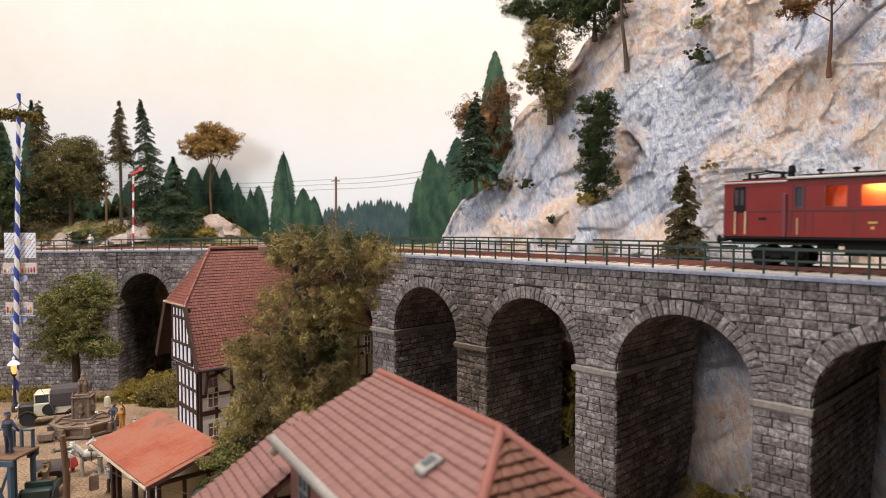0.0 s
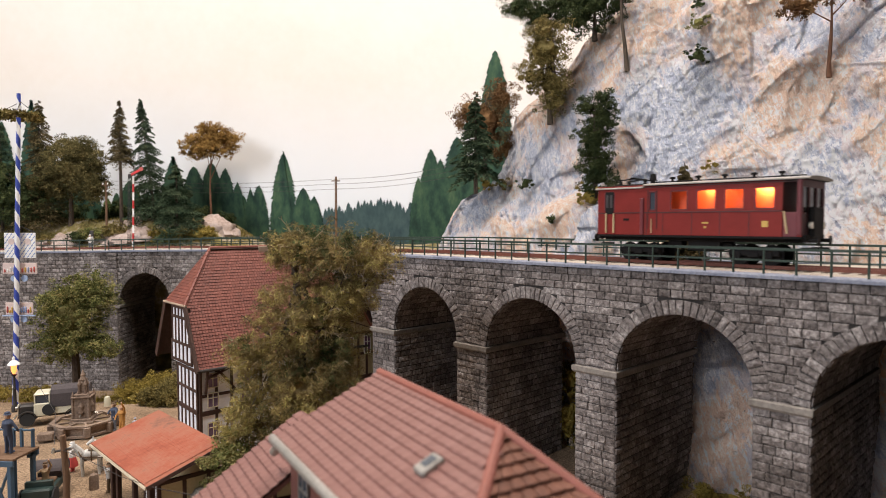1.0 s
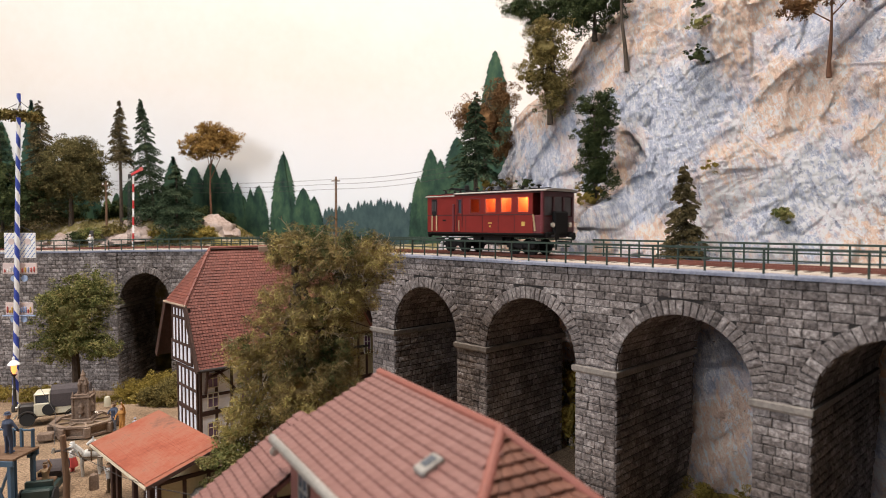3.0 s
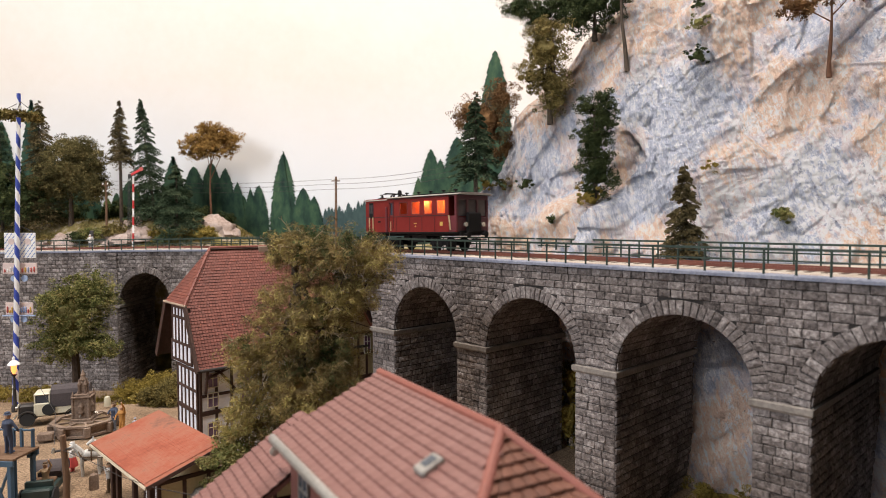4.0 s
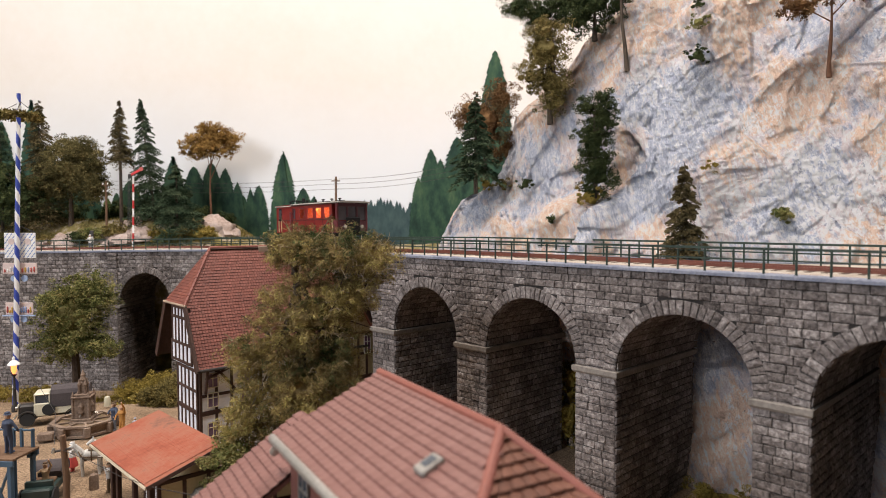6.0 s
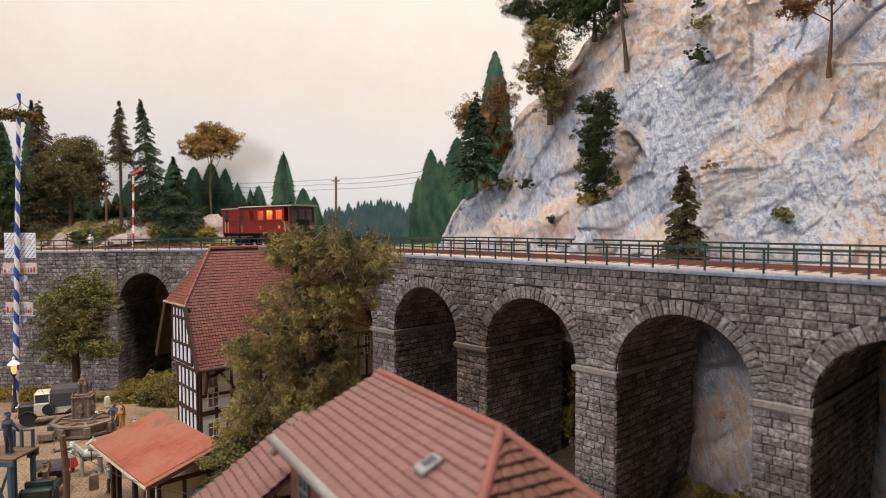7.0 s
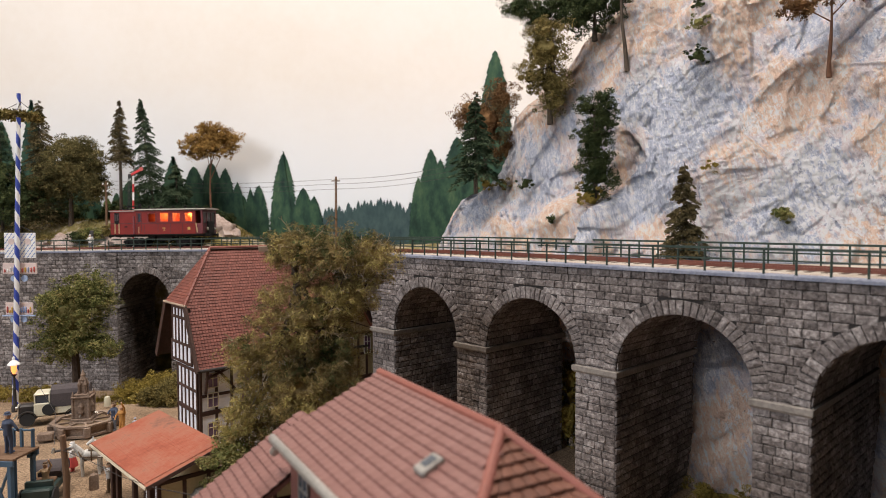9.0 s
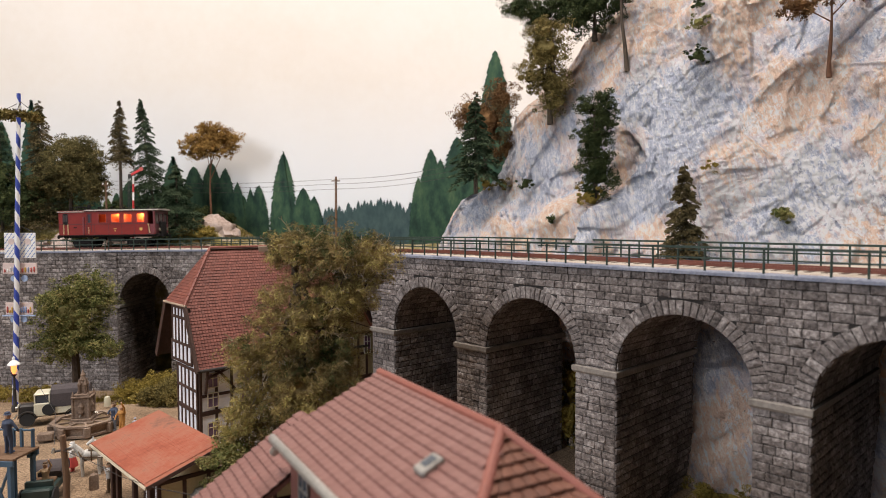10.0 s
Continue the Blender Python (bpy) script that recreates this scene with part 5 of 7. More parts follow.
    light = part("roof_light", Shape().box((0, 0, 0), (0.55, 0.75, 0.22), 0.05), ZINC, roof, "grey metal roof light", at=Matrix.Translation(c * CM) @ rot)
    part("roof_light_glass", Shape().box((0, 0.04, 0.115), (0.3, 0.4, 0.02)), DARKGLASS, light, smooth=False)
    # lower wing behind
    wing = thing("lower_wing", -5.84, 26.0, -0.1, 0, "lower house wing with faded red tiled roof", "house")
    v0, v1 = Vector((0, 0, 9.25)), dn * 5.2 + Vector((0, 0, 9.25 - 3.37))
    k0, k1 = v0 + al * 3.75, v1 + al * 3.75
    slab = roof_slab(Shape(), (v1, k1, k0, v0), 0.2)
    roof_slab(slab, (v0, k0, k0 - dn * 3 - Vector((0, 0, 2)), v0 - dn * 3 - Vector((0, 0, 2))), 0.2)
    wr = part("roof", slab, TILEN, wing, smooth=False)
    n2 = ((k1 - v1).cross(v0 - v1)).normalized()
    n2 = n2 if n2.z > 0 else -n2
    up2 = (v0 - v1).normalized()
    rot2 = Matrix((al, up2, n2)).transposed().to_4x4()
    rows2 = int((v0 - v1).length / tl)
    for j in range(rows2):
        for i in range(9):
            p = v1 + up2 * (tl * j) + al * (tw * i) + n2 * 0.02
            part("tile", me, TILEN, wr, at=Matrix.Translation(p * CM) @ rot2)
    pts = [al * 0.2 + dn * 4.6, al * 3.7 + dn * 4.6, al * 3.7 - dn * 2, al * 0.2 - dn * 2]
    wl = Shape().add([(p.x, p.y, 0) for p in pts] + [(p.x, p.y, 5.9) for p in pts], [(0, 1, 5, 4), (1, 2, 6, 5), (2, 3, 7, 6), (3, 0, 4, 7)])
    part("wall", wl, BROWNWALL, wing, smooth=False)

near_house()

# ---- things on the village square ----
CREAMP = plain("cream_vehicle_paint", (0.62, 0.58, 0.44), 0.35)
CANVAS = material("grey_canvas", [(0.05, 0.042, 0.045), (0.10, 0.085, 0.085)], 0.9, 2, 25, 0.4)
TYRE = plain("black_rubber", (0.02, 0.02, 0.02), 0.8)
SILVER = plain("silver_trim", (0.6, 0.58, 0.52), 0.3, 0.8)
STONE = material("brown_sandstone", [(0.10, 0.068, 0.050), (0.20, 0.142, 0.105), (0.31, 0.235, 0.175)], 0.9, 2, 18, 0.6)
WATER = plain("murky_water", (0.22, 0.16, 0.10), 0.25)
BLUEP = plain("ribbon_blue_paint", (0.045, 0.075, 0.36), 0.45)
STEELBLUE = plain("pale_steel_blue_paint", (0.055, 0.10, 0.15), 0.5)
WOODP = material("brown_post_wood", [(0.10, 0.055, 0.03), (0.19, 0.115, 0.07)], 0.85, 2, 20, 0.5, stretch=(1, 1, 0.25))
GLOW = plain("lamp_glow", (1.0, 0.24, 0.06), 0.4, emit=2.4)

def wheel(parent, x, y, z, r, w, rim):
    t = part("wheel", Shape().lathe([(r * 0.6, -w / 2), (r * 0.95, -w / 2), (r, -w * 0.3), (r, w * 0.3), (r * 0.95, w / 2), (r * 0.6, w / 2)], n=18), TYRE, parent, at=cpose(x, y, z, 90, 0, 0))
    part("rim", Shape().lathe([(r * 0.62, -w * 0.4), (r * 0.55, -w * 0.2), (r * 0.2, -w * 0.45), (r * 0.2, w * 0.45), (r * 0.55, w * 0.2), (r * 0.62, w * 0.4)], n=14), rim, t)

def truck():
    t = thing("vintage_truck", -33.45, 53.6, 0, -157, "cream vintage truck with dark grey canvas cover", "truck")
    t.scale = (1.16, 1.12, 1.1)
    part("chassis", Shape().box((0, 0, 0.62), (4.2, 0.9, 0.16), 0.02), BLACKM, t)
    part("bonnet", Shape().box((1.5, 0, 1.15), (1.1, 0.85, 0.75), 0.12), BLACKM, t, "black bonnet")
    part("radiator", Shape().box((2.07, 0, 1.15), (0.12, 0.75, 0.8), 0.04), SILVER, t, "silver radiator")
    cab = part("cab", Shape().box((0.55, 0, 1.15), (1.0, 1.5, 1.0), 0.06).box((0.5, 0, 2.32), (1.1, 1.55, 0.16), 0.07)
               .box((0.06, 0, 2.0), (0.1, 1.5, 0.8), 0.02).box((0.98, 0.7, 2.0), (0.08, 0.08, 0.7)).box((0.98, -0.7, 2.0), (0.08, 0.08, 0.7)), CREAMP, t, "cream cab")
    part("window", Shape().box((0.5, 0, 1.95), (0.86, 1.4, 0.55)), DARKGLASS, cab, smooth=False)
    part("bed", Shape().box((-1.25, 0, 1.05), (2.5, 1.6, 0.55), 0.04), CREAMP, t, "cream side boards")
    prof = [(-0.82, 1.3), (-0.82, 2.3), (-0.7, 2.6), (-0.35, 2.78), (0.35, 2.78), (0.7, 2.6), (0.82, 2.3), (0.82, 1.3)]
    part("canvas_cover", Shape().prism(prof, -2.5, -0.02, "x"), CANVAS, t, "dark grey canvas hood", smooth=False)
    for x in (1.45, -1.5):
        for y in (0.72, -0.72):
            wheel(t, x, y, 0.5, 0.5, 0.2, CREAMP)
            part("mudguard", Shape().prism([(x + 0.62 * math.cos(a), 0.5 + 0.62 * math.sin(a)) for a in np.linspace(0.2, 2.94, 9)] + [(x + 0.55 * math.cos(a), 0.5 + 0.55 * math.sin(a)) for a in np.linspace(2.94, 0.2, 9)], y - 0.14, y + 0.14, "y"), BLACKM, t)
    wheel(t, 0.1, 0.86, 1.15, 0.42, 0.14, BLACKM)
    for y in (0.42, -0.42):
        part("headlight", Shape().lathe([(0.05, -0.12), (0.14, 0.0), (0.15, 0.06), (0.02, 0.08)], n=10), SILVER, t, at=cpose(2.15, y, 1.35, 0, 90, 0))
    part("bumper", Shape().box((2.3, 0, 0.6), (0.1, 1.4, 0.12), 0.02), SILVER, t)

truck()

def fountain():
    f = thing("fountain", -29.5, 51.4, -0.05, 12, "brown stone fountain with octagonal basin and carved column", "fountain")
    ring = Shape()
    n = 8
    for r, z in ((2.45, 0), (2.45, 0.15), (2.25, 0.2), (2.25, 0.72), (2.5, 0.8), (2.5, 0.95), (2.1, 0.95), (2.1, 0.55)):
        for i in range(n):
            a = 2 * math.pi * (i + 0.5) / n
            ring.v.append((r * math.cos(a), r * math.sin(a), z))
    for k in range(7):
        for i in range(n):
            ring.f.append((k * n + i, k * n + (i + 1) % n, (k + 1) * n + (i + 1) % n, (k + 1) * n + i))
    part("basin", ring, STONE, f, smooth=False)
    part("water", Shape().prism([(2.2 * math.cos(2 * math.pi * (i + .5) / 8), 2.2 * math.sin(2 * math.pi * (i + .5) / 8)) for i in range(8)], 0.5, 0.72, "z"), WATER, f, smooth=False)
    col = Shape()
    for z, w, h in ((0.75, 1.75, 0.3), (1.0, 1.55, 0.25), (1.95, 1.2, 1.7), (2.85, 1.5, 0.16), (3.0, 1.2, 0.16)):
        col.box((0, 0, z), (w, w, h), 0.05)
    part("column", col, STONE, f, "carved stone pedestal")
    spire = Shape().box((0, 0, 3.5), (0.42, 0.42, 1.0), 0.05).lathe([(0.26, 3.95), (0.2, 4.1), (0.27, 4.2), (0.17, 4.45), (0.2, 4.6), (0.10, 4.8), (0.03, 5.0)], n=8)
    for i in range(4):
        a = math.pi / 2 * i + math.pi / 4
        spire.lathe([(0.13, 3.05), (0.11, 3.7), (0.15, 3.8), (0.08, 4.0), (0.02, 4.3)], (0.32 * math.cos(a), 0.32 * math.sin(a), 0), 7)
    part("spire", spire, STONE, f, "carved stone pinnacle")
    for i in range(4):
        a = math.pi / 2 * i
        c, s = math.cos(a), math.sin(a)
        rot = Matrix.Rotation(a, 3, "Z")
        part("niche_pilaster", Shape().box((0.62 * c - 0.56 * s, 0.62 * s + 0.56 * c, 1.95), (0.2, 0.2, 1.75), 0.05).lathe([(0.14, 0), (0.09, 0.2), (0.01, 0.45)], (0.62 * c - 0.56 * s, 0.62 * s + 0.56 * c, 2.9), 6), STONE, f)
        part("niche_relief", Shape().lathe([(0.10, 1.35), (0.24, 1.6), (0.16, 1.9), (0.22, 2.1), (0.12, 2.35), (0.02, 2.5)], (0.58 * c, 0.58 * s, 0), 9), STONE, f)
        part("spout", Shape().tube([(0.6 * c, 0.6 * s, 1.45), (1.05 * c, 1.05 * s, 1.40)], [0.06, 0.05], 6), SILVER, f, "pale spout")
    for i in range(8):
        a = 2 * math.pi * (i + 0.5) / 8
        part("corner_block", Shape().box((2.38 * math.cos(a), 2.38 * math.sin(a), 0.42), (0.42, 0.5, 0.84), 0.06, Matrix.Rotation(a, 3, "Z")), STONE, f)
        part("rim_bar", Shape().box((1.45 * math.cos(a), 1.45 * math.sin(a), 0.80), (1.5, 0.16, 0.12), 0.02, Matrix.Rotation(a, 3, "Z")), STONE, f)

fountain()

def maypole():
    p = thing("maypole", -39.3, 57.5, -0.6, 0, "blue and white striped maypole with green wreath and boards", "maypole")
    H, lean = 29.2, 1.1
    sh, n, rows = Shape(), 40, 480
    for j in range(rows + 1):
        k = j / rows
        r = 0.25 - 0.08 * k
        for i in range(n):
            a = 2 * math.pi * i / n
            sh.v.append((lean * k + r * math.cos(a), r * math.sin(a), H * k))
    for j in range(rows):
        for i in range(n):
            sh.f.append((j * n + i, j * n + (i + 1) % n, (j + 1) * n + (i + 1) % n, (j + 1) * n + i))
    sh.f.append(tuple(range(rows * n, rows * n + n)))
    ob = part("pole", sh, BLUEP, p, fix=False)
    ob.data.materials.append(WHITEP)
    for f in ob.data.polygons:
        j, i = divmod(f.index, n)
        f.material_index = int(((j / 33.0) + i / n) % 1.0 > 0.5)
    z = 27.2
    rs = np.random.RandomState(4)
    a = rs.uniform(0, 2 * math.pi, 2600)
    q = np.stack([1.65 * np.cos(a) + 1.0, 1.65 * np.sin(a), np.full(2600, z)], 1) + np.clip(rs.normal(0, 0.17, (2600, 3)), -0.32, 0.32)
    u = unit(rs.normal(size=q.shape)) * 0.13
    part("wreath", leaves(q, u, unit(np.cross(u, rs.normal(size=q.shape))) * 0.12), OLIVE, p, "olive green wreath", smooth=False, fix=False)
    core = Shape()
    for i in range(20):
        b0, b1 = 2 * math.pi * i / 20, 2 * math.pi * (i + 1) / 20
        core.rod((1 + 1.65 * math.cos(b0), 1.65 * math.sin(b0), z), (1 + 1.65 * math.cos(b1), 1.65 * math.sin(b1), z), 0.17, n=6)
    part("wreath_core", core, OLIVE, p)
    for b0 in (0.4, 2.0, 3.7, 5.2):
        part("wreath_wire", Shape().tube([(1 + 1.65 * math.cos(b0), 1.65 * math.sin(b0), z), (1.25, 0, z + 1.25), (1.05, 0, z + 1.3)], [0.03] * 3, 4), BLACKM, p)
    # boards on cross arms behind the pole
    for zc, w, h, base, kind in ((15.5, 2.85, 2.3, WHITEP, 0), (13.4, 3.1, 1.0, PALEB, 1), (9.7, 2.5, 1.1, PALEB, 2)):
        xc, yb = lean * zc / H, 0.42
        board = part("board", Shape().box((xc, yb, zc), (w, 0.12, h), 0.02), base, p, "painted board", smooth=False)
        pat = Shape()
        if kind == 0:
            for i in range(15):
                for j in range(9):
                    x, y = xc - w / 2 + 0.12 + i * (w - 0.24) / 14, zc - h / 2 + 0.14 + j * (h - 0.28) / 8
                    if (i + j) % 2:
                        pat.prism([(x - 0.09, y - 0.14), (x + 0.09, y + 0.02), (x + 0.09, y + 0.14), (x - 0.09, y - 0.02)], yb - 0.072, yb - 0.055, "y")
            part("lozenges", pat, PALEBLUE, board, "pale blue lozenge pattern", smooth=False, kind="stuff")
            for k in (-1, 1):
                part("painted_crest", Shape().lathe([(0.30, -0.02), (0.30, 0.02)], n=8), PALEB, board, at=cpose(xc + k * 0.75, yb - 0.075, zc + 0.35, 90, 0, 0))
            part("hanger", Shape().tube([(xc - w / 2, yb, zc + h / 2), (xc, yb - 0.1, zc + h / 2 + 0.7), (xc + w / 2, yb, zc + h / 2)], [0.04] * 3, 4), BLACKM, board)
        else:
            rng = random.Random(kind)
            for i in range(11):
                x = xc - w / 2 + 0.2 + i * (w - 0.4) / 10
                hh = h * rng.uniform(0.25, 0.6)
                part("painted_motif", Shape().lathe([(0.02, 0), (0.10, hh * 0.3), (0.07, hh * 0.65), (0.09, hh * 0.8), (0.02, hh)], n=6), rng.choice([REDM, BLUEP2, YELM, WHITEP, PALEBLUE]), board, at=cpose(x, yb - 0.07, zc - h / 2 + 0.12))
            if kind == 2:
                part("bracket", Shape().box((xc, yb - 0.1, zc - h / 2 - 0.1), (w * 1.2, 0.25, 0.12), 0.03), BLUEP2, board, "blue bracket")
            for k in (-1, 1):
                part("scroll", Shape().lathe([(0.12, -0.06), (0.30, -0.06), (0.30, 0.06), (0.12, 0.06)], n=12), BLUEP2, board, "blue scroll bracket", at=cpose(xc + k * 0.48, yb - 0.1, zc - h / 2 - 0.42, 90, 0, 0))

PALEBLUE = plain("faded_sky_blue_paint", (0.26, 0.34, 0.54), 0.5)
PALEB = plain("pale_pink_board", (0.62, 0.50, 0.46), 0.6)
BLUEP2 = plain("dusty_blue_paint", (0.28, 0.36, 0.52), 0.5)
REDM = plain("faded_red_paint", (0.45, 0.10, 0.08), 0.6)
YELM = plain("ochre_yellow_paint", (0.60, 0.38, 0.08), 0.6)
maypole()

def street_lamp():
    t = thing("street_lamp", -38.7, 56.6, -0.1, 0, "old street lamp with white hood and orange glow", "street lamp")
    part("post", Shape().lathe([(0.28, 0), (0.28, 0.5), (0.16, 0.7), (0.13, 2.0), (0.17, 2.1), (0.10, 2.2), (0.09, 3.4)], n=10), BLACKM, t)
    part("lantern", Shape().lathe([(0.10, 3.45), (0.20, 3.7), (0.23, 4.15), (0.20, 4.3)], n=12), GLOW, t, "orange glowing lantern")
    part("lantern_cage", Shape().lathe([(0.15, 3.25), (0.22, 3.42), (0.1, 3.45)], n=10), BLACKM, t)
    part("hood", Shape().lathe([(0.52, 4.28), (0.50, 4.36), (0.26, 4.62), (0.12, 4.7), (0.12, 4.9), (0.03, 5.05)], n=16), WHITEP, t, "white hood")

street_lamp()

def figure(x, y, z, rz, mat, label, arms=(20, -20), skirt=False, s=1.0, legs=None, hat=None):
    """A small plain painted layout figure, one mesh."""
    legs, hat = legs or mat, hat or mat
    sh, cut = Shape(), []
    if skirt:
        sh.lathe([(0.36, 0.35), (0.32, 0.6), (0.17, 1.05)], n=10)
        for k in (-1, 1):
            sh.rod((0, 0.11 * k, 0), (0, 0.1 * k, 0.4), 0.07, 0.08, 7)
    else:
        for k in (-1, 1):
            sh.tube([(0.03, 0.13 * k, 0.02), (0.05, 0.12 * k, 0.5), (0, 0.09 * k, 0.98)], [0.075, 0.095, 0.13], 7)
            sh.box((0.08, 0.13 * k, 0.045), (0.27, 0.12, 0.1), 0.03)
    cut.append(len(sh.f))
    sh.lathe([(0.19, 0.88), (0.20, 1.05), (0.18, 1.2), (0.25, 1.48), (0.19, 1.6), (0.07, 1.68)], n=10)
    for k, a in zip((-1, 1), arms):
        b = radians(a)
        e = (0.10, k * (0.26 + 0.20 * math.cos(b)), 1.5 + 0.36 * math.sin(b))
        sh.tube([(0, k * 0.2, 1.53), e, (e[0] + 0.16, e[1] - 0.06 * k, e[2] + (0.36 if a > 0 else -0.18))], [0.085, 0.07, 0.05], 6)
    cut.append(len(sh.f))
    sh.ball((0.02, 0, 1.80), 0.14, 10, (1, 0.88, 1.15))
    for k, a in zip((-1, 1), arms):
        b = radians(a)
        e = (0.10, k * (0.26 + 0.20 * math.cos(b)), 1.5 + 0.36 * math.sin(b))
        sh.ball((e[0] + 0.17, e[1] - 0.07 * k, e[2] + (0.40 if a > 0 else -0.21)), 0.055, 6)
    cut.append(len(sh.f))
    sh.lathe([(0.19, 1.89), (0.13, 1.92), (0.12, 2.01), (0.02, 2.04)], n=10)
    ob = part("miniature_figure", Shape().add([(p[0] * s, p[1] * s, p[2] * s) for p in sh.v], sh.f), legs, at=cpose(x, y, z, 0, 0, rz))
    for m in (mat, SKINP, hat):
        ob.data.materials.append(m)
    for f in ob.data.polygons:
        f.material_index = sum(f.index >= c for c in cut)
    tagged(ob, label, "figurine", "layout figurines")

SKINP = plain("warm_ochre_figure_paint", (0.50, 0.30, 0.19), 0.7)
NAVYP = plain("navy_cloth_paint", (0.045, 0.06, 0.10), 0.7)
GREYP = plain("slate_cloth_paint", (0.12, 0.13, 0.15), 0.7)
BROWNP = plain("brown_cloth_paint", (0.12, 0.075, 0.04), 0.7)
ORANGEP = plain("orange_cloth_paint", (0.45, 0.21, 0.05), 0.7)
SHIRTP = plain("off_white_cloth_paint", (0.60, 0.58, 0.55), 0.7)
SKIRTP = plain("red_cloth_paint", (0.42, 0.05, 0.04), 0.7)
TANP = plain("tan_shirt_paint", (0.42, 0.29, 0.17), 0.7)
PALEG = plain("pale_grey_coat_paint", (0.45, 0.45, 0.5), 0.7)

for x, y, z, rz, mat, label, arms, opts in (
        (-25.75, 50.2, 0, 250, ORANGEP, "orange painted miniature figure with a raised arm", (-40, 75), {"s": 1.18, "hat": SKINP}),
        (-26.9, 51.2, 0, 240, NAVYP, "dark blue painted miniature figure by the fountain", (-30, -40), {"s": 1.15, "legs": GREYP, "hat": BROWNP}),
        (-25.3, 42.6, 0, 0, SHIRTP, "red and white painted miniature figure beside the horse", (-30, -20), {"skirt": True, "legs": SKIRTP, "hat": SHIRTP}),
        (-21.0, 39.2, 0, 200, SHIRTP, "white and black painted miniature figure bending by the shed", (-30, 10), {"legs": BROWNP, "hat": BROWNP, "s": 0.95}),
        (-25.2, 36.2, 3.6, 80, NAVYP, "dark blue uniformed miniature figure on the gantry", (-50, -50), {"s": 1.2}),
        (-24.1, 37.8, 0.45, -80, TANP, "tan painted miniature figure waving from the carriage", (-20, 60), {"legs": BROWNP, "hat": BROWNP}),
        (-24.9, 50.6, 0, 100, PALEG, "small pale painted miniature figure behind the shed", (-40, -40), {"s": 0.62, "legs": NAVYP}),
        (-42.5, 76.2, cap_z(78) - 0.1, 100, SHIRTP, "white painted miniature figure by the track", (-40, -40), {"s": 0.9, "legs": GREYP})):
    figure(x, y, z, rz, mat, label, arms, **opts)

def horse():
    """A plain small horse figurine, one mesh."""
    sh = Shape()
    sh.ball((0, 0, 1.35), 0.42, 12, (1.75, 0.85, 0.95))
    sh.rod((0.55, 0, 1.5), (0.98, 0, 2.1), 0.27, 0.17, 8)
    sh.rod((0.92, 0, 2.12), (1.32, 0, 1.85), 0.17, 0.10, 8)
    for x in (0.48, -0.5):
        for y in (0.2, -0.2):
            sh.rod((x, y, 1.2), (x + 0.05, y, 0.6), 0.15, 0.08, 7)
            sh.rod((x + 0.05, y, 0.6), (x, y, 0.0), 0.08, 0.09, 7)
    sh.tube([(-0.7, 0, 1.5), (-0.9, 0, 1.2), (-0.92, 0, 0.7)], [0.07, 0.09, 0.03], 6)
    for y in (0.09, -0.09):
        sh.rod((0.95, y, 2.2), (0.97, y, 2.4), 0.05, 0.01, 5)
    cut = len(sh.f)
    for x0, r, tilt in ((0.52, 0.40, 0.25), (-0.05, 0.43, 0.0)):
        for i in range(14):
            a0, a1 = 2 * math.pi * i / 14, 2 * math.pi * (i + 1) / 14
            q = [(x0 + tilt * math.sin(t), r * 0.92 * math.cos(t), 1.37 + r * math.sin(t)) for t in (a0, a1)]
            sh.rod(q[0], q[1], 0.05, n=5)
    sh.box((-0.15, 0, 1.72), (0.62, 0.5, 0.12), 0.05)
    for y in (0.36, -0.36):
        sh.rod((0.5, y, 1.35), (-1.1, y, 1.1), 0.03, n=4)
    for x, y, rz, label in ((-23.75, 42.1, 205, "grey-white harnessed horse figurine standing on the square"), (-23.0, 43.0, 200, "pale harnessed horse figurine beside another horse")):
        ob = part("horse_figurine", sh, DAPPLE, at=cpose(x, y, 0, 0, 0, rz))
        ob.data.materials.append(BROWNP)
        for f in ob.data.polygons:
            f.material_index = int(f.index >= cut)
        tagged(ob, label, "horse figurine", "team of horses")

DAPPLE = material("dappled_grey_white_paint", [(0.30, 0.28, 0.26), (0.52, 0.50, 0.46), (0.66, 0.63, 0.58)], 0.7, 8, 30, 0.2)
horse()

def carriage():
    c = thing("open_carriage", -24.3, 38.0, 0, -75, "dark green open carriage with folded round hood", "carriage")
    GREENB = plain("dark_green_carriage_paint", (0.03, 0.05, 0.045), 0.4)
    part("body", Shape().box((0, 0, 0.95), (3.0, 1.6, 0.6), 0.1).box((-0.9, 0, 1.4), (1.0, 1.6, 0.5), 0.08).box((0.9, 0, 1.35), (0.25, 1.5, 0.5), 0.05), GREENB, c)
    prof = [(-1.6 + 0.9 * math.cos(t) + 0.5, 1.5 + 0.6 * math.sin(t)) for t in np.linspace(0.3, 3.0, 10)]
    part("hood", Shape().prism(prof + [(-1.9, 1.3), (-0.4, 1.3)], -0.85, 0.85, "y"), CANVAS, c, "rounded dark hood", smooth=False)
    part("seat", Shape().box((0.1, 0, 1.3), (0.7, 1.3, 0.2), 0.06), WOODP, c)
    for x in (1.1, -1.1):
        for y in (0.9, -0.9):
            wheel(c, x, y, 0.6, 0.6, 0.1, WOODP)

carriage()

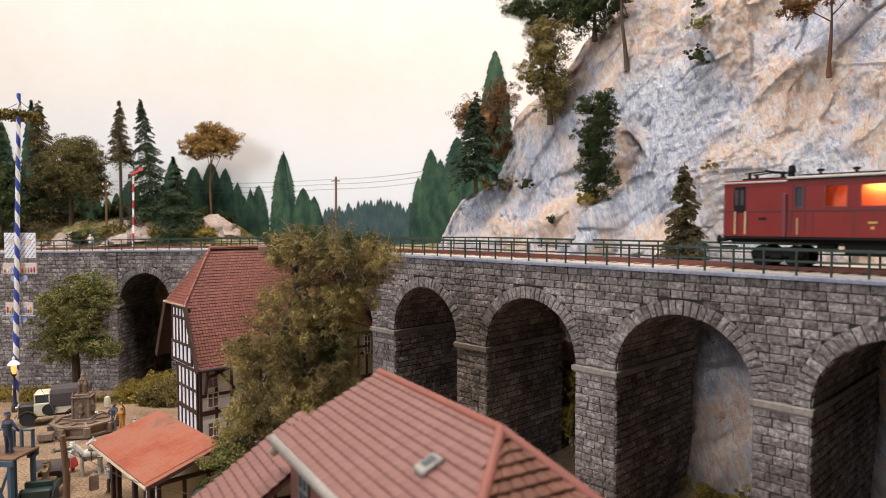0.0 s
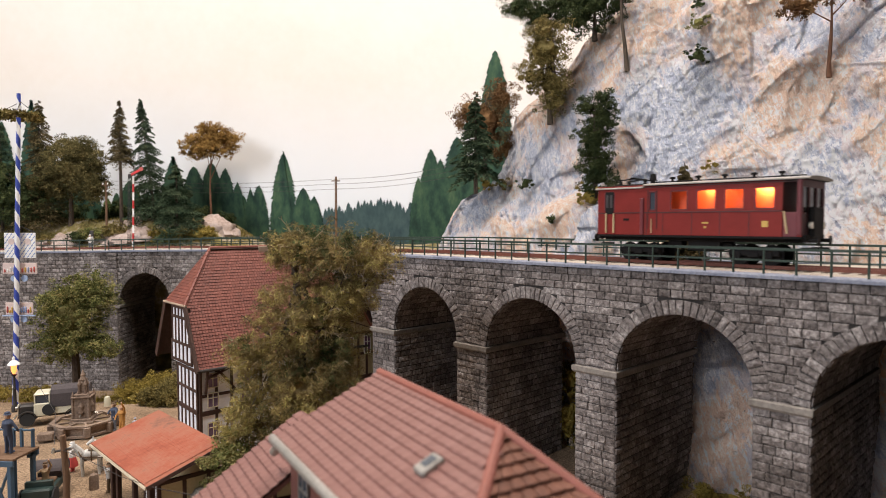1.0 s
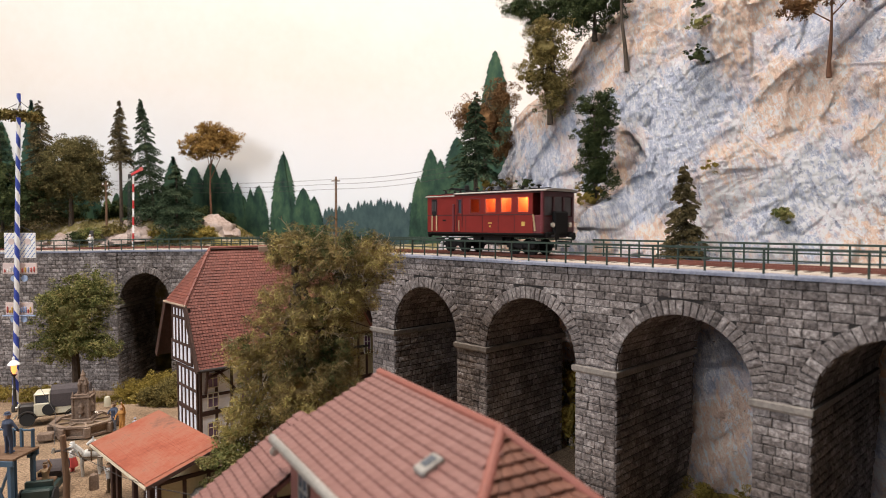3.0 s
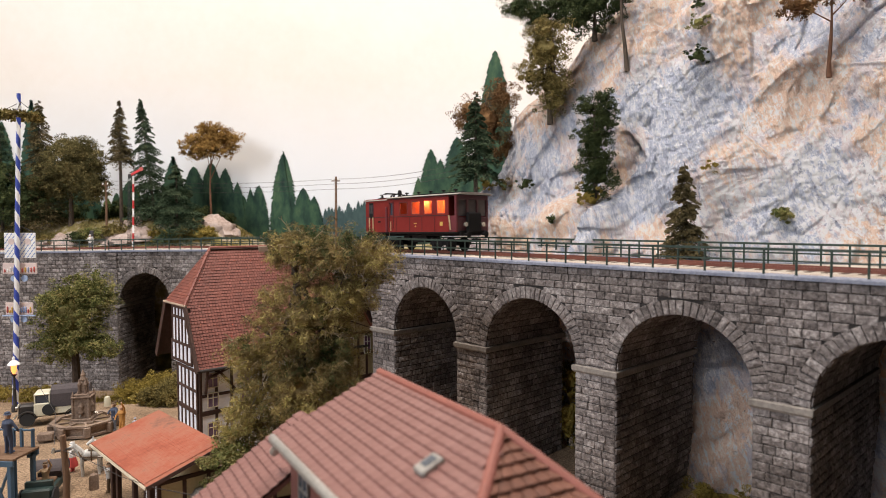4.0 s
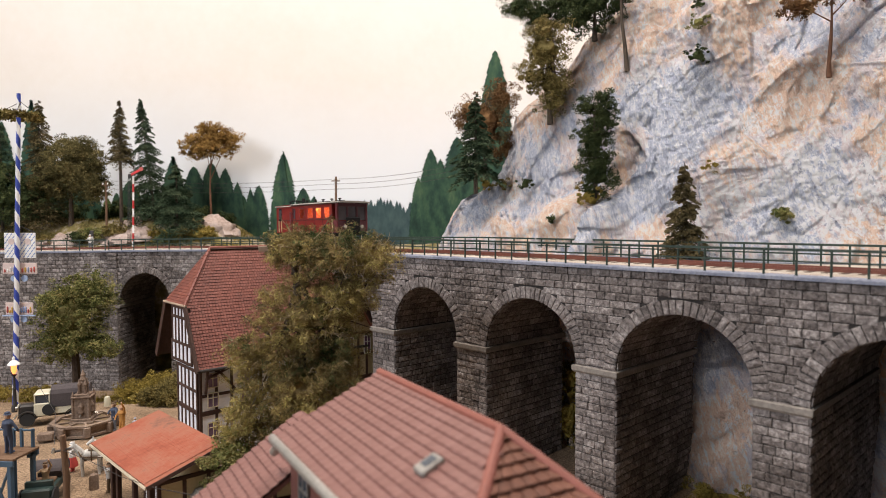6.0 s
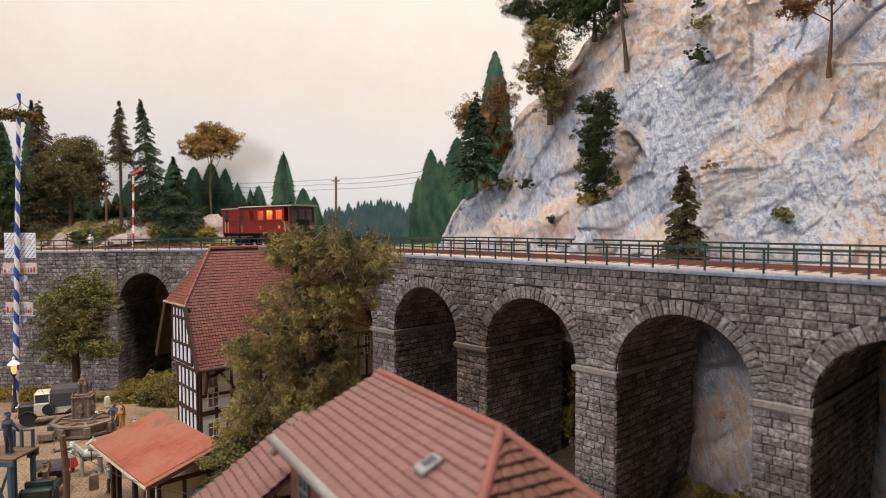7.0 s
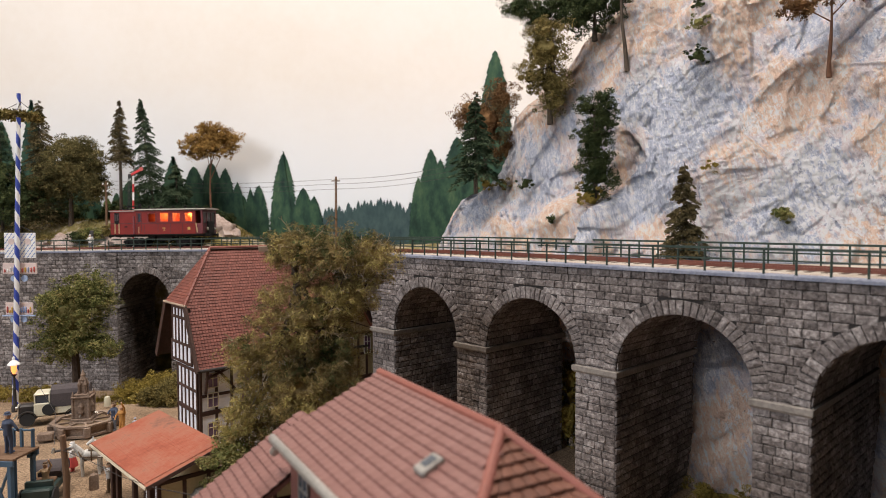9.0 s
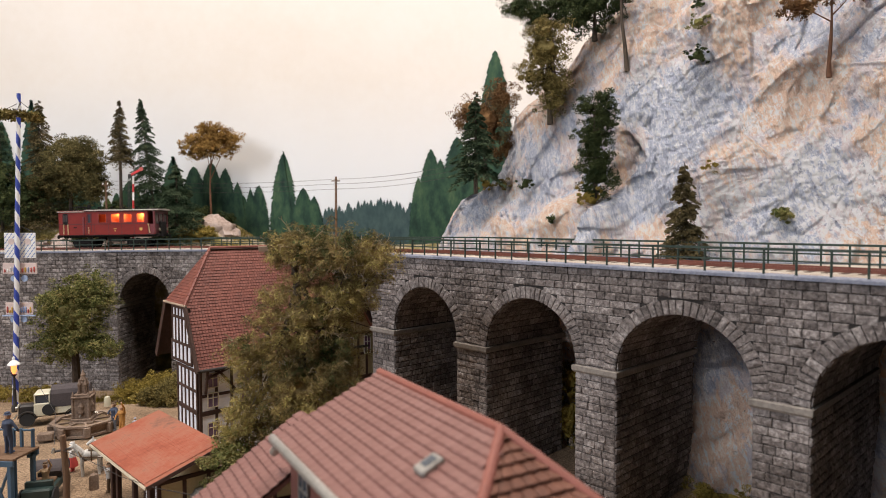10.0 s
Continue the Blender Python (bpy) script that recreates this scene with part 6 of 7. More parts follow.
def gantry():
    """Steel-blue trestle with a plank deck and handrail."""
    g = thing("signal_gantry", -27.0, 36.6, -0.45, -4, "pale blue steel trestle with a brown plank deck", "gantry")
    for i in range(7):
        part("plank", Shape().box((0, -0.9 + i * 0.31, 3.92), (5.4, 0.28, 0.14), 0.02), WOODP, g, smooth=False)
    for y in (-1.0, 1.0):
        part("edge_beam", Shape().box((0, y, 3.7), (5.4, 0.16, 0.34), 0.03), STEELBLUE, g)
    for x in (-2.4, -0.6, 1.2, 2.4):
        for y in (-0.9, 0.9):
            part("leg", Shape().box((x, y, 1.8), (0.26, 0.22, 3.6), 0.03), STEELBLUE, g)
    for x0, x1 in ((-2.4, -0.6), (-0.6, 1.2), (1.2, 2.4)):
        part("brace", Shape().rod((x0, -0.92, 0.4), (x1, -0.92, 3.5), 0.08, n=5), STEELBLUE, g)
        part("brace", Shape().rod((x1, -0.92, 0.4), (x0, -0.92, 3.5), 0.08, n=5), STEELBLUE, g)
    for x in (1.2, 1.7, 2.4):
        part("rail_post", Shape().box((x, 0.95, 4.5), (0.16, 0.16, 1.2), 0.02), STEELBLUE, g)
    part("hand_rail", Shape().rod((-2.6, 0.95, 5.0), (2.5, 0.95, 5.0), 0.07, n=6), STEELBLUE, g)
    part("post_cap", Shape().box((2.35, 0.9, 3.5), (0.42, 0.4, 0.2), 0.04), STEELBLUE, g)

gantry()

def small_things():
    t = thing("wooden_post", -21.8, 36.0, 0, 0, "brown wooden post carrying a cable", "post")
    part("shaft", Shape().tube([(0, 0, 0), (0.05, 0, 2.4), (-0.12, 0, 4.7)], [0.20, 0.18, 0.16], 9), WOODP, t)
    part("insulator", Shape().lathe([(0.1, 0), (0.12, 0.15), (0.05, 0.3)], (-0.6, -0.1, 3.7), 8), SILVER, t)
    part("cross_arm", Shape().rod((-0.7, -0.1, 3.75), (0.3, 0, 3.95), 0.07, n=6), BLACKM, t)
    pts = [(-22.05, 36, 3.9), (-19.6, 34.6, 3.75), (-17.2, 33.2, 3.45), (-14.6, 31.6, 3.5), (-12.2, 30.2, 3.75), (-10, 29, 4.0)]
    cb = part("overhead_cable", Shape().tube([(p[0] + 21.8, p[1] - 36, p[2] - 3.9) for p in pts], [0.018] * 6, 5), BLACKM, at=cpose(-21.8, 36, 3.9))
    tagged(cb, "thin dark cable strung over the shed roof", "cable")
    pts = [(-22.4, 36, 4.2), (-26.0, 42, 4.2), (-31, 48, 4.6), (-36, 54, 5.2)]
    cb = part("overhead_cable", Shape().tube([(p[0] + 22.4, p[1] - 36, p[2] - 4.2) for p in pts], [0.018] * 4, 5), BLACKM, at=cpose(-22.4, 36, 4.2))
    tagged(cb, "thin dark cable strung over the square", "cable")
    for x, y, h, m in ((-31.2, 58.2, 0.95, CREAMP), (-22.3, 39.8, 1.05, STONE), (-24.4, 47.6, 0.8, STONE)):
        b = part("bollard", Shape().lathe([(0.3, 0), (0.28, h * 0.7), (0.22, h * 0.9), (0.05, h)], n=10), m, at=cpose(x, y, -0.05))
        tagged(b, "rounded stone bollard on the square", "bollard", "bollards")
    for x, y, rz in ((-23.6, 48.6, 30), (-22.4, 47.2, 30)):
        w = part("hand_cart", Shape().box((0, 0, 0.55), (1.7, 0.9, 0.12), 0.03).box((0, 0.42, 0.75), (1.7, 0.06, 0.35)).box((0, -0.42, 0.75), (1.7, 0.06, 0.35)).rod((0.2, 0.55, 0.4), (0.2, -0.55, 0.4), 0.4, n=14), WOODP, at=cpose(x, y, -0.05, 0, 0, rz))
        tagged(w, "dark wooden hand cart on the square", "cart")
    b = thing("stone_trough", -31.0, 48.8, 0, 20, "small stone trough beside the fountain", "trough")
    part("bowl", Shape().box((0, 0, 0.3), (1.1, 0.7, 0.6), 0.08), STONE, b)

small_things()

# ---- along the line: signals, telegraph poles, wires ----
def lineside():
    SIGRED = plain("signal_red_paint", (0.50, 0.03, 0.03), 0.45)
    s = thing("semaphore_signal", -38.0, 77.6, cap_z(72) - 0.3, 0, "red and white banded semaphore signal beside the track", "signal")
    for i in range(9):
        part("mast_band", Shape().box((0.02 * i, 0, 0.55 + i * 1.0), (0.18, 0.17, 1.0), 0.02), SIGRED if i % 2 else WHITEP, s)
    part("arm", Shape().box((0.62, -0.2, 9.5), (1.5, 0.1, 0.3), 0.04, Matrix.Rotation(radians(-28), 3, "Y")), SIGRED, s, "red raised arm")
    part("arm_disc", Shape().lathe([(0.25, -0.05), (0.25, 0.05)], n=14), REDM, s, at=cpose(1.25, -0.22, 9.86, 90, 0, 0))
    part("lamp_box", Shape().box((-0.15, -0.2, 9.0), (0.35, 0.3, 0.5), 0.03), BLACKM, s)
    part("foot", Shape().box((0, 0, 0.1), (1.0, 0.7, 0.5), 0.05), BLACKM, s)
    part("ladder", Shape().rod((-0.45, 0.1, 0.2), (-0.3, 0.1, 8.8), 0.04, n=4).rod((-0.7, 0.1, 0.2), (-0.5, 0.1, 8.8), 0.04, n=4), BLACKM, s)
    d = thing("distant_marker", -42.8, 77.2, cap_z(78) - 0.2, 0, "black and white shunting marker by the track", "signal")
    part("stem", Shape().box((0, 0, 0.9), (0.2, 0.15, 1.8), 0.02), WHITEP, d)
    part("disc", Shape().box((0, -0.1, 2.0), (0.5, 0.14, 0.75), 0.1), BLACKM, d)
    tops = {}
    for k, (x, y, z, h, lab) in enumerate(((-42.5, 80.0, 14.0, 8.2, "hill"), (-12.6, 74.5, 12.8, 9.6, "gap"))):
        p = thing("telegraph_pole", x, y, z, 0, "brown wooden telegraph pole with white insulators", "telegraph pole", "telegraph poles")
        part("shaft", Shape().rod((0, 0, 0), (0.05, 0, h), 0.16, 0.12, 8), WOODP, p)
        part("cross_arm", Shape().rod((-0.5, 0, h - 0.5), (0.5, 0, h - 0.5), 0.07, n=6), WOODP, p)
        for dx, dz in ((-0.3, -0.4), (0.3, -0.4), (-0.25, -1.3), (0.25, -1.3)):
            part("insulator", Shape().lathe([(0.07, 0), (0.09, 0.1), (0.03, 0.25)], (dx, -0.1, h + dz), 7), WHITEP, p)
    for i, dz in enumerate((0.0, 0.55, 1.15)):
        a, b = Vector((-12.6, 74.5, 22.1 - dz)), Vector((3.5, 71, 23.9 - dz * 1.05))
        c = Vector((-46, 88, 22.8 - dz))
        for p, q in ((a, b), (a, c)):
            pts = [p.lerp(q, k / 8) - p - Vector((0, 0, 0.45 * 4 * (k / 8) * (1 - k / 8))) for k in range(9)]
            w = part("telegraph_wire", Shape().tube(pts, [0.026] * 9, 4), BLACKM, at=cpose(*p))
            tagged(w, "thin dark telegraph wire between poles", "wire", "telegraph wires")

lineside()
railing(72.2, 80.6, 0.3, "low dark green railing along the plain wall")

# ---- masonry of the viaduct, block by block ----
def block_of(sh, put, a0, a1, b0, b1, rng, proud=0.065, sink=0.09, cut=0.03, skew=None):
    """One rock-faced block between a0..a1 and b0..b1, its rough face broken round an uneven middle; put(a, b, out) gives its place."""
    d = proud * rng.uniform(0.5, 1.4)
    j = lambda k=0.022: rng.uniform(-k, k)
    ring = [(a0, b0), (a1, b0), (a1, b1), (a0, b1)] if skew is None else skew
    ca, cb = sum(p[0] for p in ring) / 4, sum(p[1] for p in ring) / 4
    vs = [put(a, b, -sink) for a, b in ring]
    vs += [put(a, b, d * 0.2) for a, b in ring]
    for a, b in ring:
        ka, kb = (1 if a < ca else -1), (1 if b < cb else -1)
        vs.append(put(a + ka * cut * rng.uniform(0.6, 1.5), b + kb * cut * rng.uniform(0.6, 1.5), d * 0.75 + j()))
    la, lb = max(p[0] for p in ring) - min(p[0] for p in ring), max(p[1] for p in ring) - min(p[1] for p in ring)
    vs.append(put(ca + la * j(0.18), cb + lb * j(0.14), d * 1.15 + j(0.03)))
    sh.add(vs, [(8 + i, 8 + (i + 1) % 4, 12) for i in range(4)] + [(i + 4 * k, (i + 1) % 4 + 4 * k, (i + 1) % 4 + 4 * k + 4, i + 4 * k + 4) for k in (0, 1) for i in range(4)])

def masonry():
    rng = random.Random(11)
    rest, count = Shape(), 0
    front = lambda s, z, out: at_line(s, 0.04 - out, z)

    def emit(put, *box, near=False, skew=None, **kw):
        nonlocal count
        if near and count < 300:
            sh = Shape()
            block_of(sh, put, *box, rng, skew=skew, **kw)
            part("block", sh, MASON_P, viaduct_thing, smooth=False)
            count += 1
        else:
            block_of(rest, put, *box, rng, skew=skew, **kw)

    gap = 0.016
    # courses of the front
    k = 0
    while True:
        top = 0.21 + k * COURSE
        k += 1
        if top > 16.2:
            break
        cutouts = []
        for c, h in ARCHES:
            zt = cap_z(c) - top
            zb = zt - COURSE
            sp = spring_z(c)
            if zt < sp - 0.2:
                cutouts.append((c - h, c + h))
            elif zb < sp + 4.15:
                y = max(0, zb - sp + 0.1)
                lim = (h + 0.66) * math.sqrt(max(0, 1 - (y / 4.15) ** 2))
                cutouts.append((c - lim, c + lim))
        start, spans = -13.0, []
        for a, b in cutouts:
            spans.append((start, a))
            start = b
        spans.append((start, 90.0))
        for a, b in spans:
            if b - a < 0.12:
                continue
            s = a
            while s < b - 0.05:
                n = s + rng.uniform(0.5, 1.0)
                if b - n < 0.4:
                    n = b
                zt = cap_z((s + n) / 2) - top
                if zt - COURSE > -1.6:
                    emit(front, s + gap, n - gap, zt - COURSE + gap, zt - gap, near=(-1.5 < s < 16 and zt > 2))
                s = n
    # rings of the arches
    for c, h in ARCHES:
        n = 33
        for i in range(n):
            t0, t1 = math.pi * (i + 0.05) / n, math.pi * (i + 0.95) / n
            sp = spring_z(c)
            q = [(c - h * math.cos(t0), sp + 3.5 * math.sin(t0)), (c - h * math.cos(t1), sp + 3.5 * math.sin(t1)),
                 (c - (h + 0.74) * math.cos(t1), sp + 4.24 * math.sin(t1)), (c - (h + 0.74) * math.cos(t0), sp + 4.24 * math.sin(t0))]
            emit(front, 0, 0, 0, 0, near=(-2 < c < 20), skew=q, proud=0.085, cut=0.02)
        # inside of the barrel
        for i in range(22):
            t0, t1 = math.pi * (i + 0.05) / 22, math.pi * (i + 0.95) / 22
            w = 0.1 - rng.uniform(0, 0.5)
            sp = spring_z(c)
            while w < pier_w(c) - 0.1:
                n2 = min(pier_w(c), w + rng.uniform(0.6, 1.1))
                put = lambda a, b, out, c=c, h=h, sp=sp: at_line(c - (h - out) * math.cos(a), b, sp + (3.5 - out) * math.sin(a))
                block_of(rest, put, t0, t1, max(0.1, w) + gap * 1.8, n2 - gap * 1.8, rng, proud=0.05, sink=0.02, cut=0.01)
                w = n2
    # flanks of the piers that look towards the camera
    for a, b in PIERS[1:]:
        s_face = a
        sp = spring_z(a) - 0.44
        z = sp
        while z > -1.5:
            w = 0.05 - rng.uniform(0, 0.5)
            while w < pier_w(s_face) - 0.1:
                n2 = min(pier_w(s_face) - 0.03, w + rng.uniform(0.6, 1.1))
                put = lambda u, v, out, s_face=s_face: at_line(s_face - out - 0.01, u, v)
                block_of(rest, put, max(0.03, w) + gap * 1.6, n2 - gap * 1.6, z - COURSE + gap * 1.6, z - gap * 1.6, rng, proud=0.07, sink=0.03)
                w = n2
            z -= COURSE
    # pilaster beside the plain wall
    z = cap_z(71.2) - 0.3
    while z > -1.4:
        block_of(rest, lambda s, zz, out: at_line(s, -0.12 - out, zz), 70.75, 71.75, z - COURSE + gap, z - gap, rng, sink=0.3)
        z -= COURSE
    part("blockwork", rest, MASON, viaduct_thing, "remaining rough blocks", smooth=False, kind="stuff", fix=False)

masonry()

# ---- railcar ----
RED = plain("oxblood_red_paint", (0.185, 0.020, 0.016), 0.5, spec=0.2)
REDD = plain("dull_wine_paint", (0.13, 0.025, 0.03), 0.5)
BLACK = plain("black_metal", (0.012, 0.011, 0.011), 0.75, spec=0.15)
ROOFG = material("pale_grey_roof", [(0.22, 0.195, 0.175), (0.32, 0.29, 0.26)], 0.7, 1, 12, 0.2)

LINEB = plain("dark_lining", (0.05, 0.012, 0.012), 0.5)
PALE = plain("pale_yellow_handrail", (0.55, 0.42, 0.24), 0.5)
GOLD = plain("gold_lettering", (0.50, 0.33, 0.08), 0.5)
INNER = plain("orange_cabin_lining", (0.55, 0.11, 0.045), 0.7)
BULB = plain("warm_bulb", (1.0, 0.50, 0.18), 0.5, emit=850.0)

def glass_material():
    m = bpy.data.materials.new("window_glass")
    m.use_nodes = True
    n, l = m.node_tree.nodes, m.node_tree.links
    mix, tr, gl = n.new("ShaderNodeMixShader"), n.new("ShaderNodeBsdfTransparent"), n.new("ShaderNodeBsdfGlossy")
    gl.inputs["Roughness"].default_value = 0.05
    mix.inputs[0].default_value = 0.015
    l.new(tr.outputs[0], mix.inputs[1])
    l.new(gl.outputs[0], mix.inputs[2])
    l.new(mix.outputs[0], n["Material Output"].inputs["Surface"])
    return m

GLASS = glass_material()
WHEELS = []

def railcar():
    """x points ahead; z is 0 on the rails."""
    car = thing("railcar", 0, 0, 0, 0, "oxblood red electric railcar with pale roof and lit windows", "railcar")
    L, HW, z0, zt = 5.6, 1.72, 1.5, 4.32
    zb, zw = 2.87, 3.95
    holes = [(4.46, 5.16), (1.86, 2.27), (0.02, 1.02), (-1.50, -0.45), (-2.94, -1.94), (-4.41, -3.43)]
    body = Shape()
    for y in (-HW, HW):
        yy = y - math.copysign(0.05, y)
        body.box(((L - 4.75) / 2, yy, (z0 + zb) / 2), (L + 4.75, 0.1, zb - z0), 0.012)
        body.box(((L - 4.75) / 2, yy, (zw + zt) / 2), (L + 4.75, 0.1, zt - zw), 0.012)
        edge = [L] + [v for h in holes for v in (h[1], h[0])] + [-4.75]
        for a, b in zip(edge[0::2], edge[1::2]):
            body.box(((a + b) / 2, yy, (zb + zw) / 2), (a - b, 0.1, zw - zb + 0.02), 0.008)
        body.box((-L + 0.1, yy, (z0 + zt) / 2), (0.2, 0.12, zt - z0), 0.02)
    # ends and the bulkhead of the open platform
    body.box((L - 0.05, 0, (z0 + zb) / 2), (0.1, 2 * HW, zb - z0), 0.02).box((L - 0.05, 0, (zw + zt) / 2), (0.1, 2 * HW, zt - zw), 0.02)
    for y in (-1.6, -0.55, 0.55, 1.6):
        body.box((L - 0.05, y, (zb + zw) / 2), (0.1, 0.2, zw - zb + 0.02), 0.01)
    body.box((-4.70, 0, (z0 + zt) / 2), (0.1, 2 * HW - 0.1, zt - z0), 0.01)
    body.box((2.75, 0, (z0 + zt) / 2), (0.08, 2 * HW - 0.2, zt - z0), 0.01)
    part("body", body, RED, car, smooth=False)
    part("cabin_lining", Shape().box((-1.0, 0, 1.95), (7.2, 2.8, 0.1)).box((-1.0, 0, 4.28), (7.2, 2.8, 0.06)).box((-1.0, 0.72, 3.1), (7.2, 0.06, 2.3)).box((-1.0, -0.72, 3.1), (7.2, 0.06, 2.3)).box((2.62, 0, 3.1), (0.06, 2.8, 2.3)).box((-4.6, 0, 3.1), (0.06, 2.8, 2.3)), INNER, car, "orange lit cabin lining", smooth=False)
    for x in (1.3, 0.1, -1.2, -2.4, -3.6):
        part("bench", Shape().box((x, 1.15, 2.45), (0.16, 0.6, 1.0), 0.04), WOODB, car)
    for x, r in ((-0.95, 0.09), (-3.75, 0.11)):
        part("cabin_lamp", Shape().ball((x, 1.02, 4.10), r, 12, (1, 1, 0.9)), BULB, car, "glowing cabin lamp")
    for y in (-HW, HW):
        out = math.copysign(1, y)
        for i, (a, b) in enumerate(holes):
            win = part("window", Shape().box(((a + b) / 2, y - out * 0.07, (zb + zw) / 2), (b - a, 0.02, zw - zb)), GLASS if i > 1 else DARKGLASS, car, smooth=False)
            fr = Shape()
            for xx, zz, sx, sz in ((a + 0.03, 3.41, 0.06, 1.08), (b - 0.03, 3.41, 0.06, 1.08), ((a + b) / 2, zb + 0.03, b - a, 0.06), ((a + b) / 2, zw - 0.03, b - a, 0.06)):
                fr.box((xx, y - out * 0.02, zz), (sx, 0.06, sz), 0.01)
            part("window_frame", fr, REDD, win, smooth=False)
        part("belt_line", Shape().box(((L - 4.75) / 2, y + out * 0.006, 2.76), (L + 4.7, 0.03, 0.06), 0.01), LINEB, car)
        part("eave_line", Shape().box((-1.4, y + out * 0.006, 4.18), (8.2, 0.03, 0.05), 0.01), LINEB, car)
        part("sole_bar", Shape().box((0, y - out * 0.08, 1.44), (2 * L, 0.14, 0.13), 0.03), BLACK, car)
        for x in (2.42, 1.44, -0.22, -1.72, -3.18):
            part("panel_seam", Shape().box((x, y + out * 0.004, 2.13), (0.035, 0.02, 1.2)), LINEB, car, smooth=False)
        part("corner_column", Shape().box((2.68, y + out * 0.03, 2.55), (0.22, 0.16, 2.1), 0.04), REDD, car)
        part("cab_recess", Shape().box((4.8, y + out * 0.012, 3.35), (0.55, 0.03, 1.3), 0.05), BLACK, car)
        part("cab_pane", Shape().box((4.68, y + out * 0.03, 3.45), (0.16, 0.02, 0.75)).box((4.95, y + out * 0.03, 3.45), (0.16, 0.02, 0.75)), PANEL, car, smooth=False)
        for x in (4.5, 5.0):
            part("handrail", Shape().rod((x, y + out * 0.06, 1.6), (x, y + out * 0.06, 2.75), 0.05, n=6), PALE, car)
        part("handrail", Shape().rod((-4.98, y + out * 0.05, 1.65), (-4.82, y + out * 0.05, 2.75), 0.05, n=6), PALE, car)
        part("handrail", Shape().rod((2.1, y + out * 0.05, 1.6), (2.1, y + out * 0.05, 2.4), 0.03, n=6), PALE, car)
        part("platform_panel", Shape().box((-5.12, y - out * 0.06, 2.1), (0.68, 0.08, 1.2), 0.02), REDD, car)
        part("platform_post", Shape().box((-5.5, y - out * 0.02, 2.95), (0.22, 0.14, 2.75), 0.04), REDD, car, "wine-coloured corner post")
        for x, z, sx, sz in ((-0.95, 2.18, 0.34, 0.09), (-0.95, 1.95, 0.12, 0.12), (-3.95, 2.12, 0.3, 0.3), (3.7, 2.38, 0.36, 0.12)):
            part("lettering_bar", Shape().box((x, y + out * 0.01, z), (sx, 0.02, sz)), GOLD if x < 3 else BLACK, car, smooth=False)
        part("step_board", Shape().box((-5.0, y, 0.85), (0.8, 0.3, 0.06), 0.02).box((2.1, y, 0.85), (0.7, 0.3, 0.06), 0.02), BLACK, car)
        part("side_door_frame", Shape().box((1.8, y + out * 0.01, 2.95), (0.05, 0.03, 2.2)).box((2.34, y + out * 0.01, 2.95), (0.05, 0.03, 2.2)), LINEB, car, smooth=False)
    # rear end wall with three windows and a gangway door
    rear = Shape().box((-5.55, 0, 2.05), (0.1, 3.3, 1.1), 0.02).box((-5.55, 0, 4.12), (0.1, 3.3, 0.4), 0.02)
    for y in (-1.6, -0.55, 0.55, 1.6):
        rear.box((-5.55, y, 3.25), (0.1, 0.22, 1.4), 0.01)
    part("end_wall", rear, DARKEND, car, smooth=False)
    for y in (-1.07, 0, 1.07):
        part("end_window", Shape().box((-5.52, y, 3.3), (0.02, 0.85, 1.25)), PANEL, car, smooth=False)
    part("gangway", Shape().box((-5.72, 0, 2.2), (0.3, 1.5, 1.5), 0.08), BLACK, car, "black gangway bellows")
    part("front_window", Shape().box((L - 0.05, 0, 3.4), (0.03, 3.0, 1.0)), DARKGLASS, car, smooth=False)
    # roof: high arched part and the lower front
    def arch(w, ze, rise, n=12):
        top = [(w * math.cos(t), ze + rise * math.sin(t)) for t in np.linspace(0, math.pi, n)]
        return top + [(-w, ze - 0.05), (w, ze - 0.05)]
    roof = part("roof", Shape().prism(arch(1.84, 4.33, 0.14), -5.95, 2.6, "x"), ROOFG, car, "pale grey arched roof")
    part("front_roof", Shape().prism(arch(1.80, 4.20, 0.17), 2.6, 5.75, "x"), ROOFG, car, "lower pale front roof")
    part("roof_edge", Shape().prism(arch(1.80, 4.30, 0.02), -5.80, 2.60, "x"), BLACK, car)
    for x in (1.5, 0.0, -1.45, -2.95, -4.3):
        part("ventilator", Shape().lathe([(0.07, 0), (0.07, 0.14), (0.17, 0.17), (0.17, 0.25), (0.05, 0.28)], (x, 0.5, 4.52), 10), BLACK, roof)
    part("roof_pipe", Shape().rod((-5.5, 0.75, 4.52), (2.4, 0.75, 4.52), 0.035, n=5), BLACK, roof)
    eq = Shape().box((4.0, 0, 4.42), (2.2, 1.5, 0.1), 0.03)
    for x in (3.2, 4.8):
        for y in (-0.5, 0.5):
            eq.lathe([(0.09, 0), (0.12, 0.1), (0.07, 0.15), (0.12, 0.2), (0.05, 0.3)], (x, y, 4.42), 8)
    part("roof_gear", eq, BLACK, car, "dark current collector base")
    part("folded_collector", Shape().tube([(3.0, -0.6, 4.70), (4.0, -0.5, 4.80), (5.0, -0.6, 4.72)], [0.04] * 3, 5).tube([(3.0, 0.6, 4.70), (4.0, 0.5, 4.80), (5.0, 0.6, 4.72)], [0.04] * 3, 5).rod((3.9, -0.9, 4.82), (3.9, 0.9, 4.82), 0.05, n=6), BLACK, car)
    part("horn", Shape().lathe([(0.16, 0), (0.14, 0.25), (0.2, 0.3), (0.16, 0.62), (0.04, 0.66)], (2.9, 0.1, 4.42), 10), BLACK, car)
